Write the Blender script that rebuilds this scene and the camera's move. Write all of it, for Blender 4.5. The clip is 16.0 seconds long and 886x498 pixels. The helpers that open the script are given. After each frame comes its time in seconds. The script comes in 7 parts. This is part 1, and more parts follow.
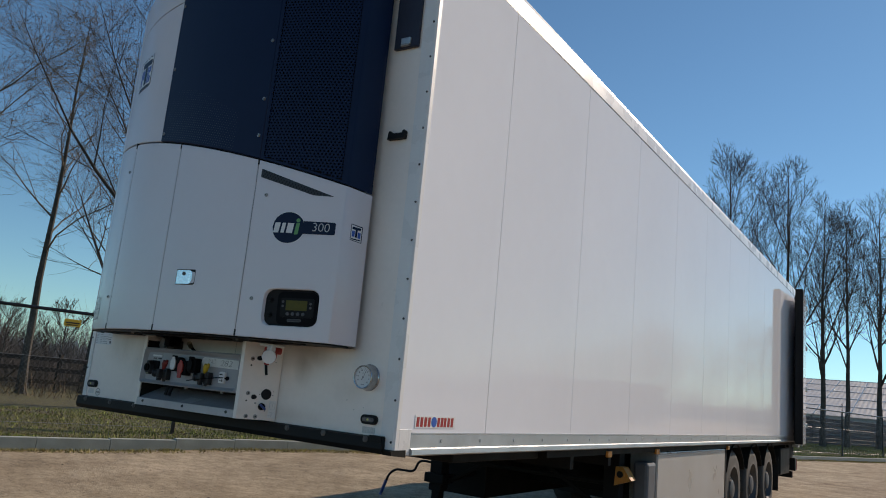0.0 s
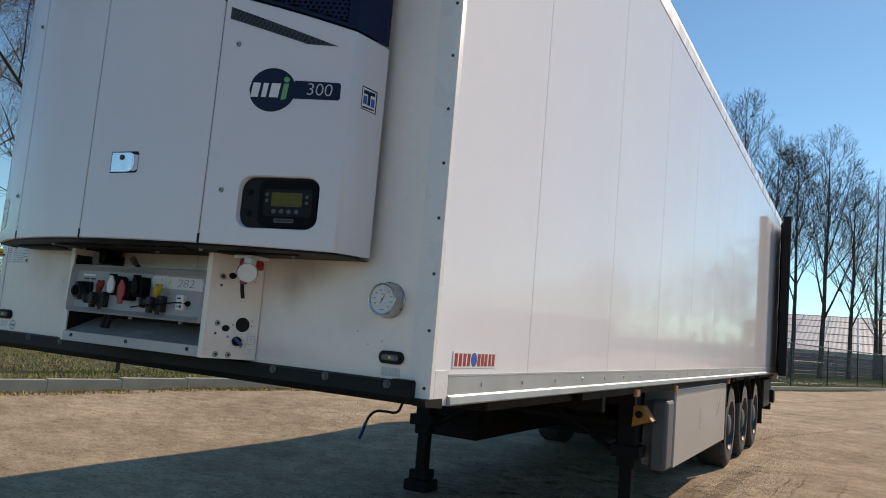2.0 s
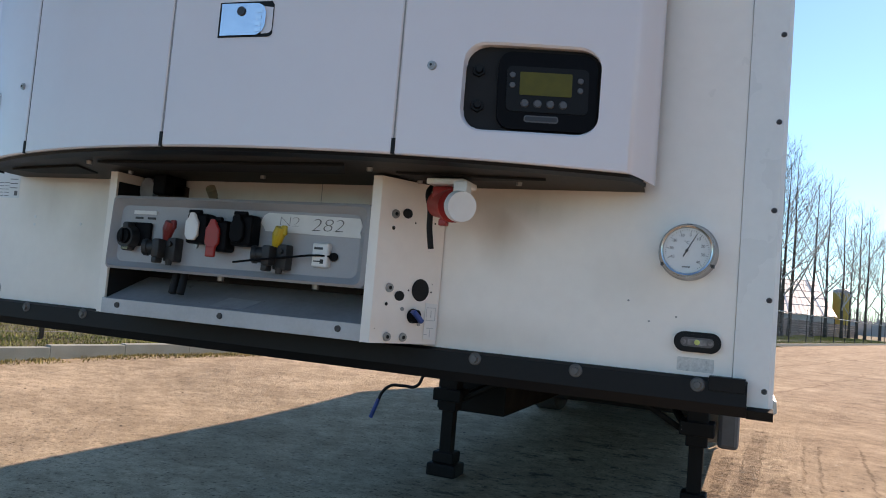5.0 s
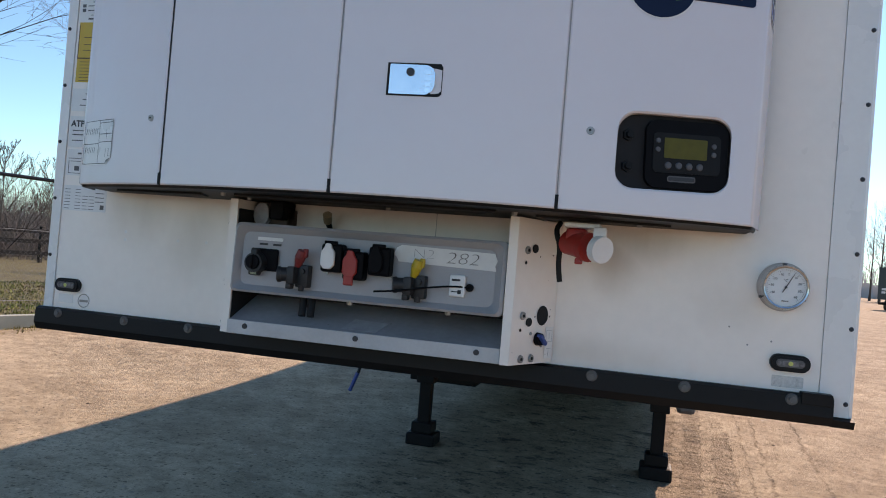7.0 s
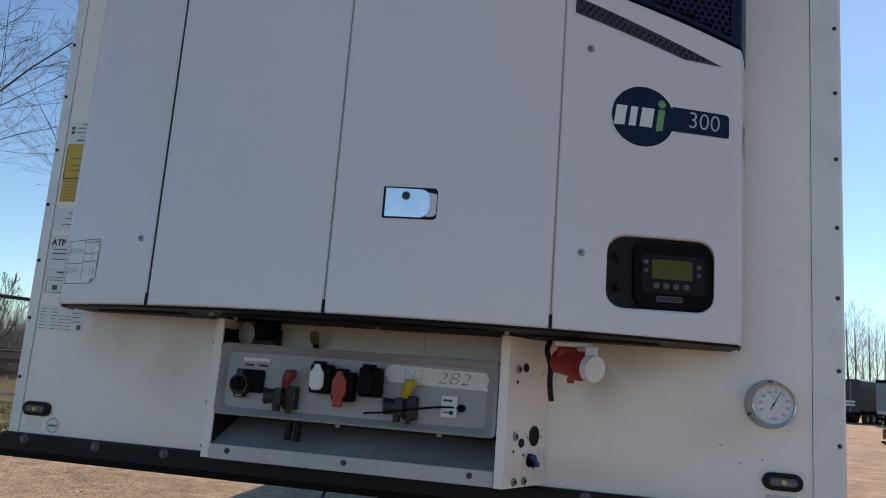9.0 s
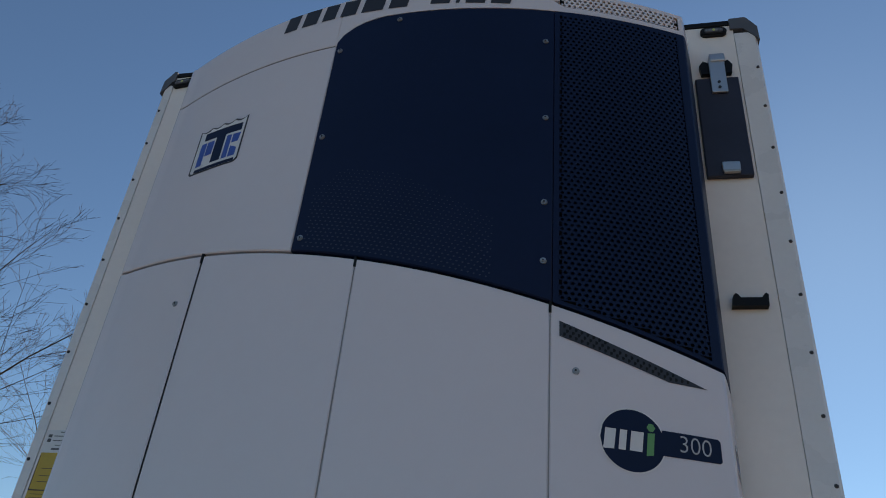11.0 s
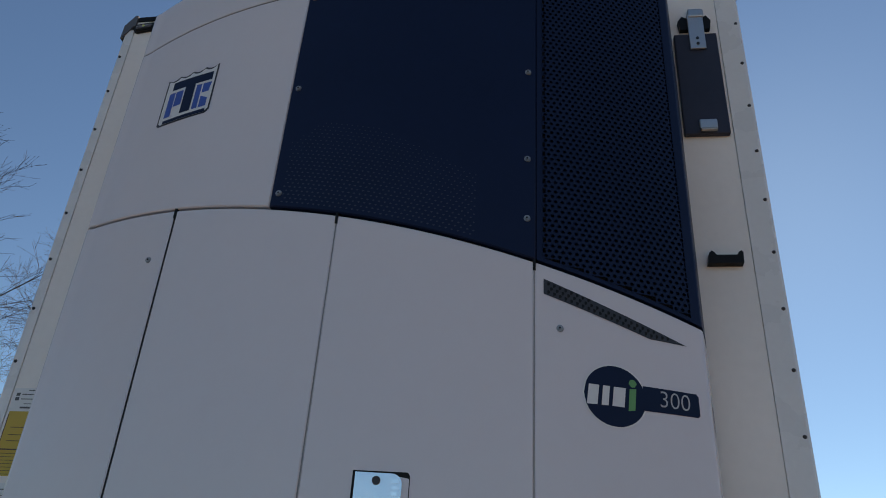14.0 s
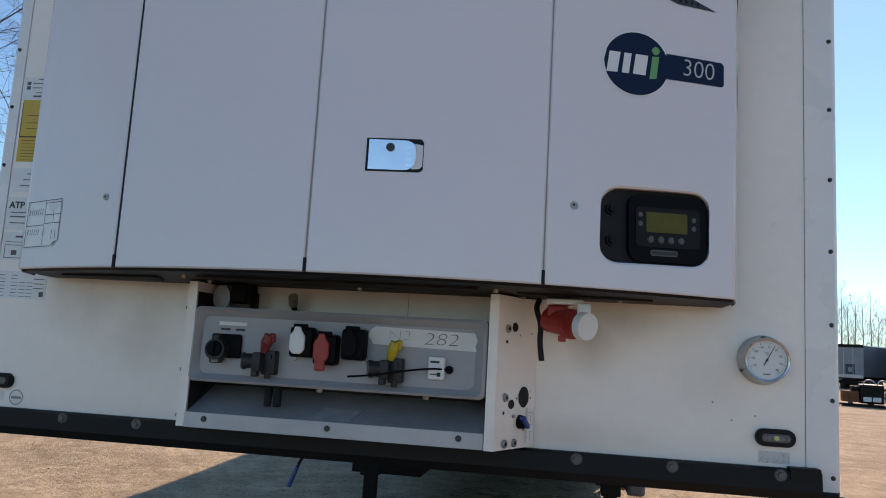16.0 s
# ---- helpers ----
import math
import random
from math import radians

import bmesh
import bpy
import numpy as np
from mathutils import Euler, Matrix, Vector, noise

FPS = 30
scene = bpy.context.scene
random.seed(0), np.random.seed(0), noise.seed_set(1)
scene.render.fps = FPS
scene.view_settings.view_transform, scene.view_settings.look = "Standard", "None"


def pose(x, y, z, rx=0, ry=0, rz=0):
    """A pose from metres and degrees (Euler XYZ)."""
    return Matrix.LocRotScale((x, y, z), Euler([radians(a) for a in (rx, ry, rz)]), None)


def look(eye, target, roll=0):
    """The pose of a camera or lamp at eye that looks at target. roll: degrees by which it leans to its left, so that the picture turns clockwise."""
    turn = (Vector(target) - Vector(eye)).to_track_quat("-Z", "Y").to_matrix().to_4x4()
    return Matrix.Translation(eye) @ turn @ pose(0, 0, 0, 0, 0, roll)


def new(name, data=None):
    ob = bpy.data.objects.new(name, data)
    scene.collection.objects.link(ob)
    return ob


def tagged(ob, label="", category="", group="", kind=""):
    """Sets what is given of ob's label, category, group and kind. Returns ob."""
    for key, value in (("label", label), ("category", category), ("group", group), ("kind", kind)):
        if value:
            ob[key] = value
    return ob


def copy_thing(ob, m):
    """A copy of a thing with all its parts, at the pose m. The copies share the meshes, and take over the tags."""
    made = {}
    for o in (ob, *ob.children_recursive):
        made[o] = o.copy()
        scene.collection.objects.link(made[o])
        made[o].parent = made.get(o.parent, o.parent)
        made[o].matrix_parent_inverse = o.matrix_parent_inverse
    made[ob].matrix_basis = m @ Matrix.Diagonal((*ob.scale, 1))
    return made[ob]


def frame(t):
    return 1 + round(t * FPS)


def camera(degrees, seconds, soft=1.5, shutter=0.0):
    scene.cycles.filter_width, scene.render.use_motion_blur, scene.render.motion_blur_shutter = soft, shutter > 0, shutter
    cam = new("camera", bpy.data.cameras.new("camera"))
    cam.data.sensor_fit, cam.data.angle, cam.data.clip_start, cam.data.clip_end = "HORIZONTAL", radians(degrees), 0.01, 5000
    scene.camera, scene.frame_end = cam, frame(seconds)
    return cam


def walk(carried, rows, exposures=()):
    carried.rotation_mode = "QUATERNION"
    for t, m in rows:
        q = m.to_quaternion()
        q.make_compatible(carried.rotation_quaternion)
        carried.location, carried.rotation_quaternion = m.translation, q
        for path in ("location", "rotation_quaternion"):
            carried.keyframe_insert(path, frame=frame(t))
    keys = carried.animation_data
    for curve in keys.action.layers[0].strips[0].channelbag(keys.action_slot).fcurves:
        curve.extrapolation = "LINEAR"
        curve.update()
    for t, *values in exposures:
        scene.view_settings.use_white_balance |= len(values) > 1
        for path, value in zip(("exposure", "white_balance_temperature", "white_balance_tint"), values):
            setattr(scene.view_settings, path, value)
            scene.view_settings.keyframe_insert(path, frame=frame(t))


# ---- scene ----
cam = camera(61.1, 16.0, soft=1.0)
PATH = [
    (0, (3.482, -3.038, 1.567), (2.399, -1.397, 1.936), 5.4),
    (0.5, (3.251, -2.85, 1.519), (2.203, -1.182, 1.866), 5.3),
    (1, (3.037, -2.639, 1.527), (2.042, -0.929, 1.82), 4.8),
    (1.5, (2.868, -2.505, 1.511), (1.893, -0.779, 1.773), 4.7),
    (2, (2.595, -2.306, 1.505), (1.627, -0.569, 1.719), 4.9),
    (2.5, (2.376, -2.154, 1.472), (1.419, -0.406, 1.641), 5.0),
    (3, (2.116, -1.941, 1.456), (1.172, -0.184, 1.607), 4.9),
    (3.5, (1.9, -1.825, 1.446), (0.995, -0.046, 1.576), 5.0),
    (4, (1.697, -1.784, 1.431), (0.835, 0.016, 1.56), 5.0),
    (4.5, (1.421, -1.784, 1.445), (0.611, 0.041, 1.564), 5.0),
    (5, (1.235, -1.814, 1.448), (0.483, 0.035, 1.573), 4.8),
    (5.2, (1.155, -1.829, 1.455), (0.423, 0.028, 1.585), 4.7),
    (7.3, (0.704, -2.265, 1.614), (0.235, -0.321, 1.628), 4.6),
    (7.5, (0.689, -2.281, 1.618), (0.246, -0.331, 1.63), 4.5),
    (8, (0.653, -2.286, 1.615), (0.235, -0.331, 1.62), 4.5),
    (8.5, (0.655, -2.25, 1.594), (0.223, -0.313, 1.839), 4.7),
    (9, (0.644, -2.258, 1.607), (0.225, -0.331, 1.939), 4.3),
    (9.5, (0.65, -2.267, 1.598), (0.223, -0.408, 2.197), 4.7),
    (10, (0.654, -2.274, 1.649), (0.229, -0.474, 2.41), 4.8),
    (10.2, (0.666, -2.271, 1.663), (0.234, -0.502, 2.489), 5.0),
    (12.3, (0.613, -2.264, 1.712), (0.291, -0.69, 2.904), 4.9),
    (12.5, (0.608, -2.257, 1.741), (0.291, -0.67, 2.917), 4.7),
    (13, (0.597, -2.256, 1.769), (0.294, -0.633, 2.897), 4.4),
    (13.5, (0.586, -2.266, 1.748), (0.293, -0.602, 2.817), 4.1),
    (14, (0.571, -2.274, 1.703), (0.284, -0.532, 2.642), 3.8),
    (14.5, (0.565, -2.278, 1.66), (0.284, -0.464, 2.453), 3.7),
    (15, (0.549, -2.269, 1.638), (0.288, -0.39, 2.272), 3.3),
    (15.5, (0.554, -2.233, 1.579), (0.303, -0.298, 2.018), 3.0),
    (16, (0.58, -2.176, 1.576), (0.249, -0.221, 1.84), 3.3),
]
EXPOSURES = [
    (0.0, -0.39, 7604, 25), (1.5, -0.13, 7884, 26), (2.5, 0.04, 8064, 28), (3.5, 0.26, 8200, 32), (4.0, 0.31, 8240, 33), (5.0, 0.61, 8240, 34), (8.0, 0.59, 8270, 37),
    (9.0, 0.13, 8340, 37), (9.5, -0.03, 8280, 37), (10.0, -0.33, 8180, 35), (12.5, -0.11, 8130, 33), (14.0, -0.23, 8480, 36), (15.0, -0.29, 8780, 37), (15.5, -0.03, 8630, 37), (16.0, 0.40, 8300, 35),
]
walk(cam, [(t, look(e, g, r)) for t, e, g, r in PATH], EXPOSURES)

# ---- light ----
SUN_AZ, SUN_EL = radians(18.9), radians(31.0)
sun_dir = Vector((math.cos(SUN_EL) * math.sin(SUN_AZ), math.cos(SUN_EL) * math.cos(SUN_AZ), math.sin(SUN_EL)))
world = bpy.data.worlds.new("world")
scene.world = world
world.use_nodes = True
wn = world.node_tree
sky = wn.nodes.new("ShaderNodeTexSky")
sky.sky_type = "NISHITA"
sky.sun_disc = False
sky.sun_elevation, sky.sun_rotation = SUN_EL, SUN_AZ
sky.air_density, sky.dust_density, sky.ozone_density = 1.0, 0.12, 1.4
sky.altitude = 900
clear = wn.nodes.new("ShaderNodeMix")
clear.data_type, clear.blend_type = "RGBA", "MULTIPLY"
clear.inputs[0].default_value = 1.0
clear.inputs[7].default_value = (0.50, 0.935, 1.08, 1)      # clear winter air, a cyan cast
wn.links.new(sky.outputs[0], clear.inputs[6])
wn.links.new(clear.outputs[2], wn.nodes["Background"].inputs[0])
wn.nodes["Background"].inputs[1].default_value = 0.136
sun_data = bpy.data.lights.new("sun", "SUN")
sun_data.energy, sun_data.angle, sun_data.color = 5.0, radians(0.5), (0.97, 0.94, 0.80)
sun = new("sun", sun_data)
sun.matrix_world = look(sun_dir * 60, (0, 0, 0))


# ---- materials ----
def material(name, colour, rough=0.5, metal=0.0, vary=0.12, scale=3.0, fine=60.0, bump=0.0, rough_vary=0.1, second=None, island=False, coat=0.0, spec=0.5):
    """Base colour varied by a coarse and a fine noise in metres, with a little relief."""
    m = bpy.data.materials.new(name)
    m.use_nodes = True
    t = m.node_tree
    b = t.nodes["Principled BSDF"]
    tc = t.nodes.new("ShaderNodeTexCoord")
    n1 = t.nodes.new("ShaderNodeTexNoise")
    n1.inputs["Scale"].default_value, n1.inputs["Detail"].default_value = scale, 6
    n2 = t.nodes.new("ShaderNodeTexNoise")
    n2.inputs["Scale"].default_value, n2.inputs["Detail"].default_value = fine, 3
    for n in (n1, n2):
        t.links.new(tc.outputs["Object"], n.inputs["Vector"])
    add = t.nodes.new("ShaderNodeMath")
    add.operation = "MULTIPLY_ADD"
    add.inputs[1].default_value = 0.35
    t.links.new(n2.outputs[0], add.inputs[0])
    t.links.new(n1.outputs[0], add.inputs[2])
    ramp = t.nodes.new("ShaderNodeValToRGB")
    other = second or tuple(c * (1 - 2 * vary) for c in colour)
    ramp.color_ramp.elements[0].position, ramp.color_ramp.elements[1].position = 0.45, 0.9
    ramp.color_ramp.elements[0].color = (*other, 1)
    ramp.color_ramp.elements[1].color = (*colour, 1)
    t.links.new(add.outputs[0], ramp.inputs[0])
    out = ramp.outputs[0]
    if island:
        oi = t.nodes.new("ShaderNodeNewGeometry")
        hs = t.nodes.new("ShaderNodeHueSaturation")
        mr = t.nodes.new("ShaderNodeMapRange")
        mr.inputs[3].default_value, mr.inputs[4].default_value = 0.6, 1.4
        t.links.new(oi.outputs["Random Per Island"], mr.inputs[0])
        t.links.new(mr.outputs[0], hs.inputs["Value"])
        t.links.new(out, hs.inputs["Color"])
        out = hs.outputs[0]
    t.links.new(out, b.inputs["Base Color"])
    b.inputs["Metallic"].default_value = metal
    rr = t.nodes.new("ShaderNodeMapRange")
    rr.inputs[3].default_value, rr.inputs[4].default_value = max(rough - rough_vary, 0.02), min(rough + rough_vary, 1)
    t.links.new(n1.outputs[0], rr.inputs[0])
    t.links.new(rr.outputs[0], b.inputs["Roughness"])
    b.inputs["Specular IOR Level"].default_value = spec
    b.inputs["Coat Weight"].default_value = coat
    b.inputs["Coat Roughness"].default_value = 0.05
    if bump:
        bp = t.nodes.new("ShaderNodeBump")
        bp.inputs["Strength"].default_value, bp.inputs["Distance"].default_value = 1.0, bump
        t.links.new(add.outputs[0], bp.inputs["Height"])
        t.links.new(bp.outputs[0], b.inputs["Normal"])
    return m


M = {
    "gelcoat": material("white gelcoat panel", (0.80, 0.81, 0.845), 0.045, vary=0.02, scale=0.9, fine=9, rough_vary=0.02, bump=0.0004, spec=0.13),
    "front": material("cream white sheet", (0.90, 0.825, 0.765), 0.30, vary=0.05, scale=1.6, fine=30, rough_vary=0.08),
    "strip": material("white painted aluminium", (0.78, 0.765, 0.745), 0.28, metal=0.0, vary=0.04, scale=4, rough_vary=0.08),
    "alu": material("dull aluminium", (0.52, 0.53, 0.54), 0.42, metal=0.85, vary=0.06, scale=8, fine=120),
    "grey": material("grey sheet", (0.30, 0.30, 0.295), 0.25, vary=0.10, scale=2, second=(0.23, 0.22, 0.205)),
    "cover": material("white moulded cover", (0.735, 0.69, 0.71), 0.20, vary=0.02, scale=1.4, fine=20, rough_vary=0.05),
    "navy": material("dark navy sheet", (0.004, 0.015, 0.050), 0.40, vary=0.1, scale=2.5, fine=40, spec=0.18),
    "dimple": material("pressed dimples", (0.03, 0.045, 0.075), 0.4, vary=0.1),
    "rail": material("galvanised rail", (0.30, 0.31, 0.32), 0.32, metal=0.7, vary=0.1, scale=4),
    "holder": material("dark blue-grey flat plastic", (0.030, 0.036, 0.060), 0.5, vary=0.1, scale=6, spec=0.3),
    "rust": material("rusty orange steel", (0.26, 0.085, 0.03), 0.8, vary=0.3, scale=6, bump=0.003),
    "under": material("dirty brown-black sheet", (0.055, 0.045, 0.037), 0.6, vary=0.3, scale=4, second=(0.02, 0.018, 0.016), spec=0.3),
    # black for openings and insides, also painted shade at the recess ends
    "void": material("black for insides and recess shade", (0.006, 0.006, 0.007), 0.8, vary=0.1),
    "black": material("black painted steel", (0.008, 0.008, 0.009), 0.5, vary=0.2, scale=6, bump=0.0008, spec=0.2),
    "chassis": material("black chassis paint, dusty", (0.010, 0.0095, 0.009), 0.65, vary=0.2, scale=5, second=(0.014, 0.0125, 0.011), bump=0.002, spec=0.12),
    "rubber": material("black rubber", (0.010, 0.010, 0.011), 0.65, vary=0.15, scale=10, spec=0.3),
    "tyre": material("dusty tyre rubber", (0.030, 0.029, 0.028), 0.8, vary=0.2, scale=6, second=(0.055, 0.048, 0.040), bump=0.002),
    "chrome": material("polished steel", (0.75, 0.75, 0.76), 0.12, metal=1.0, vary=0.03, scale=20, rough_vary=0.05),
    "latch": material("bright latch plate", (0.62, 0.68, 0.74), 0.22, metal=1.0, vary=0.04, scale=30, rough_vary=0.06),
    "steel": material("zinc screw", (0.36, 0.36, 0.355), 0.4, metal=0.7, vary=0.1, scale=60),
    "tray": material("grey moulded plastic", (0.36, 0.355, 0.365), 0.42, vary=0.06, scale=7, fine=200, bump=0.0005),
    "traydirt": material("dusty dark grey sheet", (0.30, 0.30, 0.31), 0.55, vary=0.2, scale=5, fine=60, second=(0.20, 0.20, 0.21), bump=0.0008),
    # paler than the floor sheet, sky light put into the colour
    "lip_lit": material("grey sheet edge, sky light in colour", (0.50, 0.50, 0.505), 0.45, vary=0.10, scale=9, fine=120),
    "film": material("dusty clear film", (0.34, 0.345, 0.36), 0.35, vary=0.35, scale=22, fine=90, second=(0.22, 0.22, 0.23)),
    "dullred": material("dusty dark red plastic", (0.26, 0.022, 0.022), 0.5, vary=0.2, scale=30),
    "dullgreen": material("worn pale green plastic", (0.32, 0.36, 0.22), 0.6, vary=0.3, scale=80),
    "bezel": material("polished rolled steel", (0.52, 0.52, 0.525), 0.17, metal=1.0, vary=0.15, scale=40, rough_vary=0.1),
    "fringe": material("yellowed grass", (0.40, 0.34, 0.11), 0.85, vary=0.3, scale=3, second=(0.26, 0.20, 0.08), island=True),
    "ventgrey": material("dark grey perforated sheet", (0.030, 0.033, 0.042), 0.5, vary=0.15, scale=30),
    "pencil": material("faded felt pen", (0.19, 0.185, 0.18), 0.6, vary=0.3, scale=60),
    "diode": material("pale yellow diode", (0.55, 0.58, 0.16), 0.3, vary=0.1, scale=60),
    "chipped": material("chipped black chassis paint", (0.010, 0.010, 0.0105), 0.65, vary=0.2, scale=6, fine=60, bump=0.001, spec=0.15),
    "tape": material("white tape", (0.72, 0.72, 0.70), 0.5, vary=0.05, scale=20),
    "sealgrey": material("light grey joint seal", (0.30, 0.30, 0.30), 0.6, vary=0.1, scale=6),
    "skirt": material("pale grey sheet skirt", (0.46, 0.455, 0.44), 0.3, vary=0.08, scale=2, second=(0.37, 0.36, 0.34)),
    "ink": material("dark ink", (0.03, 0.03, 0.035), 0.5, vary=0.1),
    "red": material("red plastic", (0.42, 0.026, 0.020), 0.4, vary=0.12, scale=20),
    "orange": material("orange plastic", (0.50, 0.20, 0.025), 0.4, vary=0.1, scale=20),
    "yellow": material("yellow plastic", (0.55, 0.37, 0.02), 0.45, vary=0.1, scale=20),
    "blue": material("blue plastic", (0.02, 0.07, 0.28), 0.4, vary=0.1, scale=20),
    "logoblue": material("bright blue print", (0.02, 0.10, 0.42), 0.35, vary=0.05),
    "green": material("green print", (0.10, 0.36, 0.12), 0.4, vary=0.05),
    "paleprint": material("pale grey print", (0.50, 0.51, 0.52), 0.4, vary=0.05),
    "white": material("white plastic", (0.74, 0.74, 0.73), 0.4, vary=0.04, scale=14),
    "lcd": material("olive display", (0.105, 0.092, 0.012), 0.45, vary=0.10, scale=40, spec=0.25),
    "key": material("grey rubber key", (0.09, 0.09, 0.095), 0.5, vary=0.08),
    "plug": material("black plug plastic", (0.004, 0.0042, 0.006), 0.55, vary=0.2, scale=25, bump=0.0004, spec=0.10),
    "lens": material("clear lamp lens", (0.25, 0.25, 0.26), 0.15, vary=0.3, scale=60),
    "amber": material("amber lamp lens", (0.75, 0.28, 0.06), 0.25, vary=0.1),
    "sticker": material("yellow sticker", (0.62, 0.38, 0.03), 0.4, vary=0.04),
    "reflector": material("silver reflective sticker", (0.62, 0.62, 0.60), 0.3, vary=0.15, scale=120, fine=300),
    "brown": material("rusty brown bracket", (0.10, 0.06, 0.045), 0.7, vary=0.2, scale=20),
    "kerb": material("weathered concrete kerb", (0.36, 0.385, 0.345), 0.85, vary=0.25, scale=2.2, fine=60, second=(0.25, 0.275, 0.24), bump=0.004),
    "bark": material("grey brown bark", (0.105, 0.092, 0.076), 0.9, vary=0.25, scale=3, fine=30, second=(0.035, 0.031, 0.026), bump=0.01),
    "twig": material("grey brown twigs", (0.060, 0.044, 0.033), 0.85, vary=0.2, scale=2),
    # near branches lifted to a sunlit tone in their colour
    "sunlit_branch": material("brown branches, sunlight in colour", (0.17, 0.135, 0.10), 0.85, vary=0.25, scale=2, second=(0.09, 0.072, 0.056)),
    "wood": material("dark weathered boards", (0.035, 0.028, 0.023), 0.85, vary=0.2, scale=4, fine=60, bump=0.003),
    "shed": material("dark slate boards", (0.035, 0.040, 0.050), 0.7, vary=0.2, scale=1),
    "roof": material("pale grey roof sheet", (0.48, 0.455, 0.435), 0.5, vary=0.12, scale=0.6, second=(0.36, 0.335, 0.315)),
    "fence": material("black fence steel", (0.014, 0.015, 0.015), 0.5, vary=0.15, scale=5),
    "toprail": material("dark glossy rail", (0.03, 0.032, 0.034), 0.22, metal=0.4, vary=0.1, scale=5),
    "brush": material("grey brown winter brush", (0.17, 0.145, 0.125), 0.9, vary=0.25, scale=1.0, island=True),
    "tank": material("ochre yellow tank paint", (0.55, 0.37, 0.08), 0.5, vary=0.1, scale=1.5),
    "cap": material("grey roof cap plastic", (0.10, 0.105, 0.115), 0.5, vary=0.1, scale=12),
    "bolthead": material("dull bolt head", (0.13, 0.13, 0.128), 0.55, metal=0.3, vary=0.15, scale=60),
    "bluegrey": material("blue grey curtain", (0.10, 0.125, 0.15), 0.5, vary=0.12, scale=1),
    "dusty": material("dusty black plastic", (0.022, 0.023, 0.025), 0.55, vary=0.2, scale=30, second=(0.010, 0.010, 0.011)),
    "tan": material("tan plastic", (0.34, 0.26, 0.17), 0.5, vary=0.1, scale=30),
    "wire": material("galvanised wire", (0.36, 0.36, 0.36), 0.5, metal=0.6, vary=0.1, scale=5),
    "grass": material("short grass", (0.28, 0.32, 0.06), 0.8, vary=0.3, scale=2, second=(0.17, 0.15, 0.055), island=True),
    "verge": material("mown verge, moss and litter", (0.13, 0.125, 0.042), 0.95, vary=0.3, scale=4.5, fine=24, second=(0.045, 0.034, 0.020), bump=0.05),
    "straw": material("dry grass and leaves", (0.20, 0.14, 0.07), 0.9, vary=0.3, scale=3, second=(0.10, 0.066, 0.036), island=True),
    # air haze put into the colour of far crowns
    "haze": material("far winter woods, hazed colour", (0.50, 0.49, 0.48), 0.9, vary=0.1, scale=0.02),
    "litter": material("dark clods and twigs", (0.075, 0.055, 0.04), 0.95, vary=0.3, scale=4, island=True),
    "rim": material("dull dark rim", (0.10, 0.10, 0.102), 0.55, metal=0.4, vary=0.15, scale=8),
    "stone": material("pebbles", (0.43, 0.36, 0.27), 0.9, vary=0.2, scale=5, island=True),
    "bluerear": material("blue trailer paint", (0.02, 0.05, 0.16), 0.4, vary=0.1, scale=1),
    "darkvan": material("dark green tarpaulin", (0.040, 0.057, 0.061), 0.5, vary=0.1, scale=1),
    "dullyellow": material("dull yellow curtain", (0.26, 0.235, 0.12), 0.5, vary=0.12, scale=1),
    "paleside": material("pale grey trailer side", (0.24, 0.27, 0.31), 0.4, vary=0.1, scale=1),
}


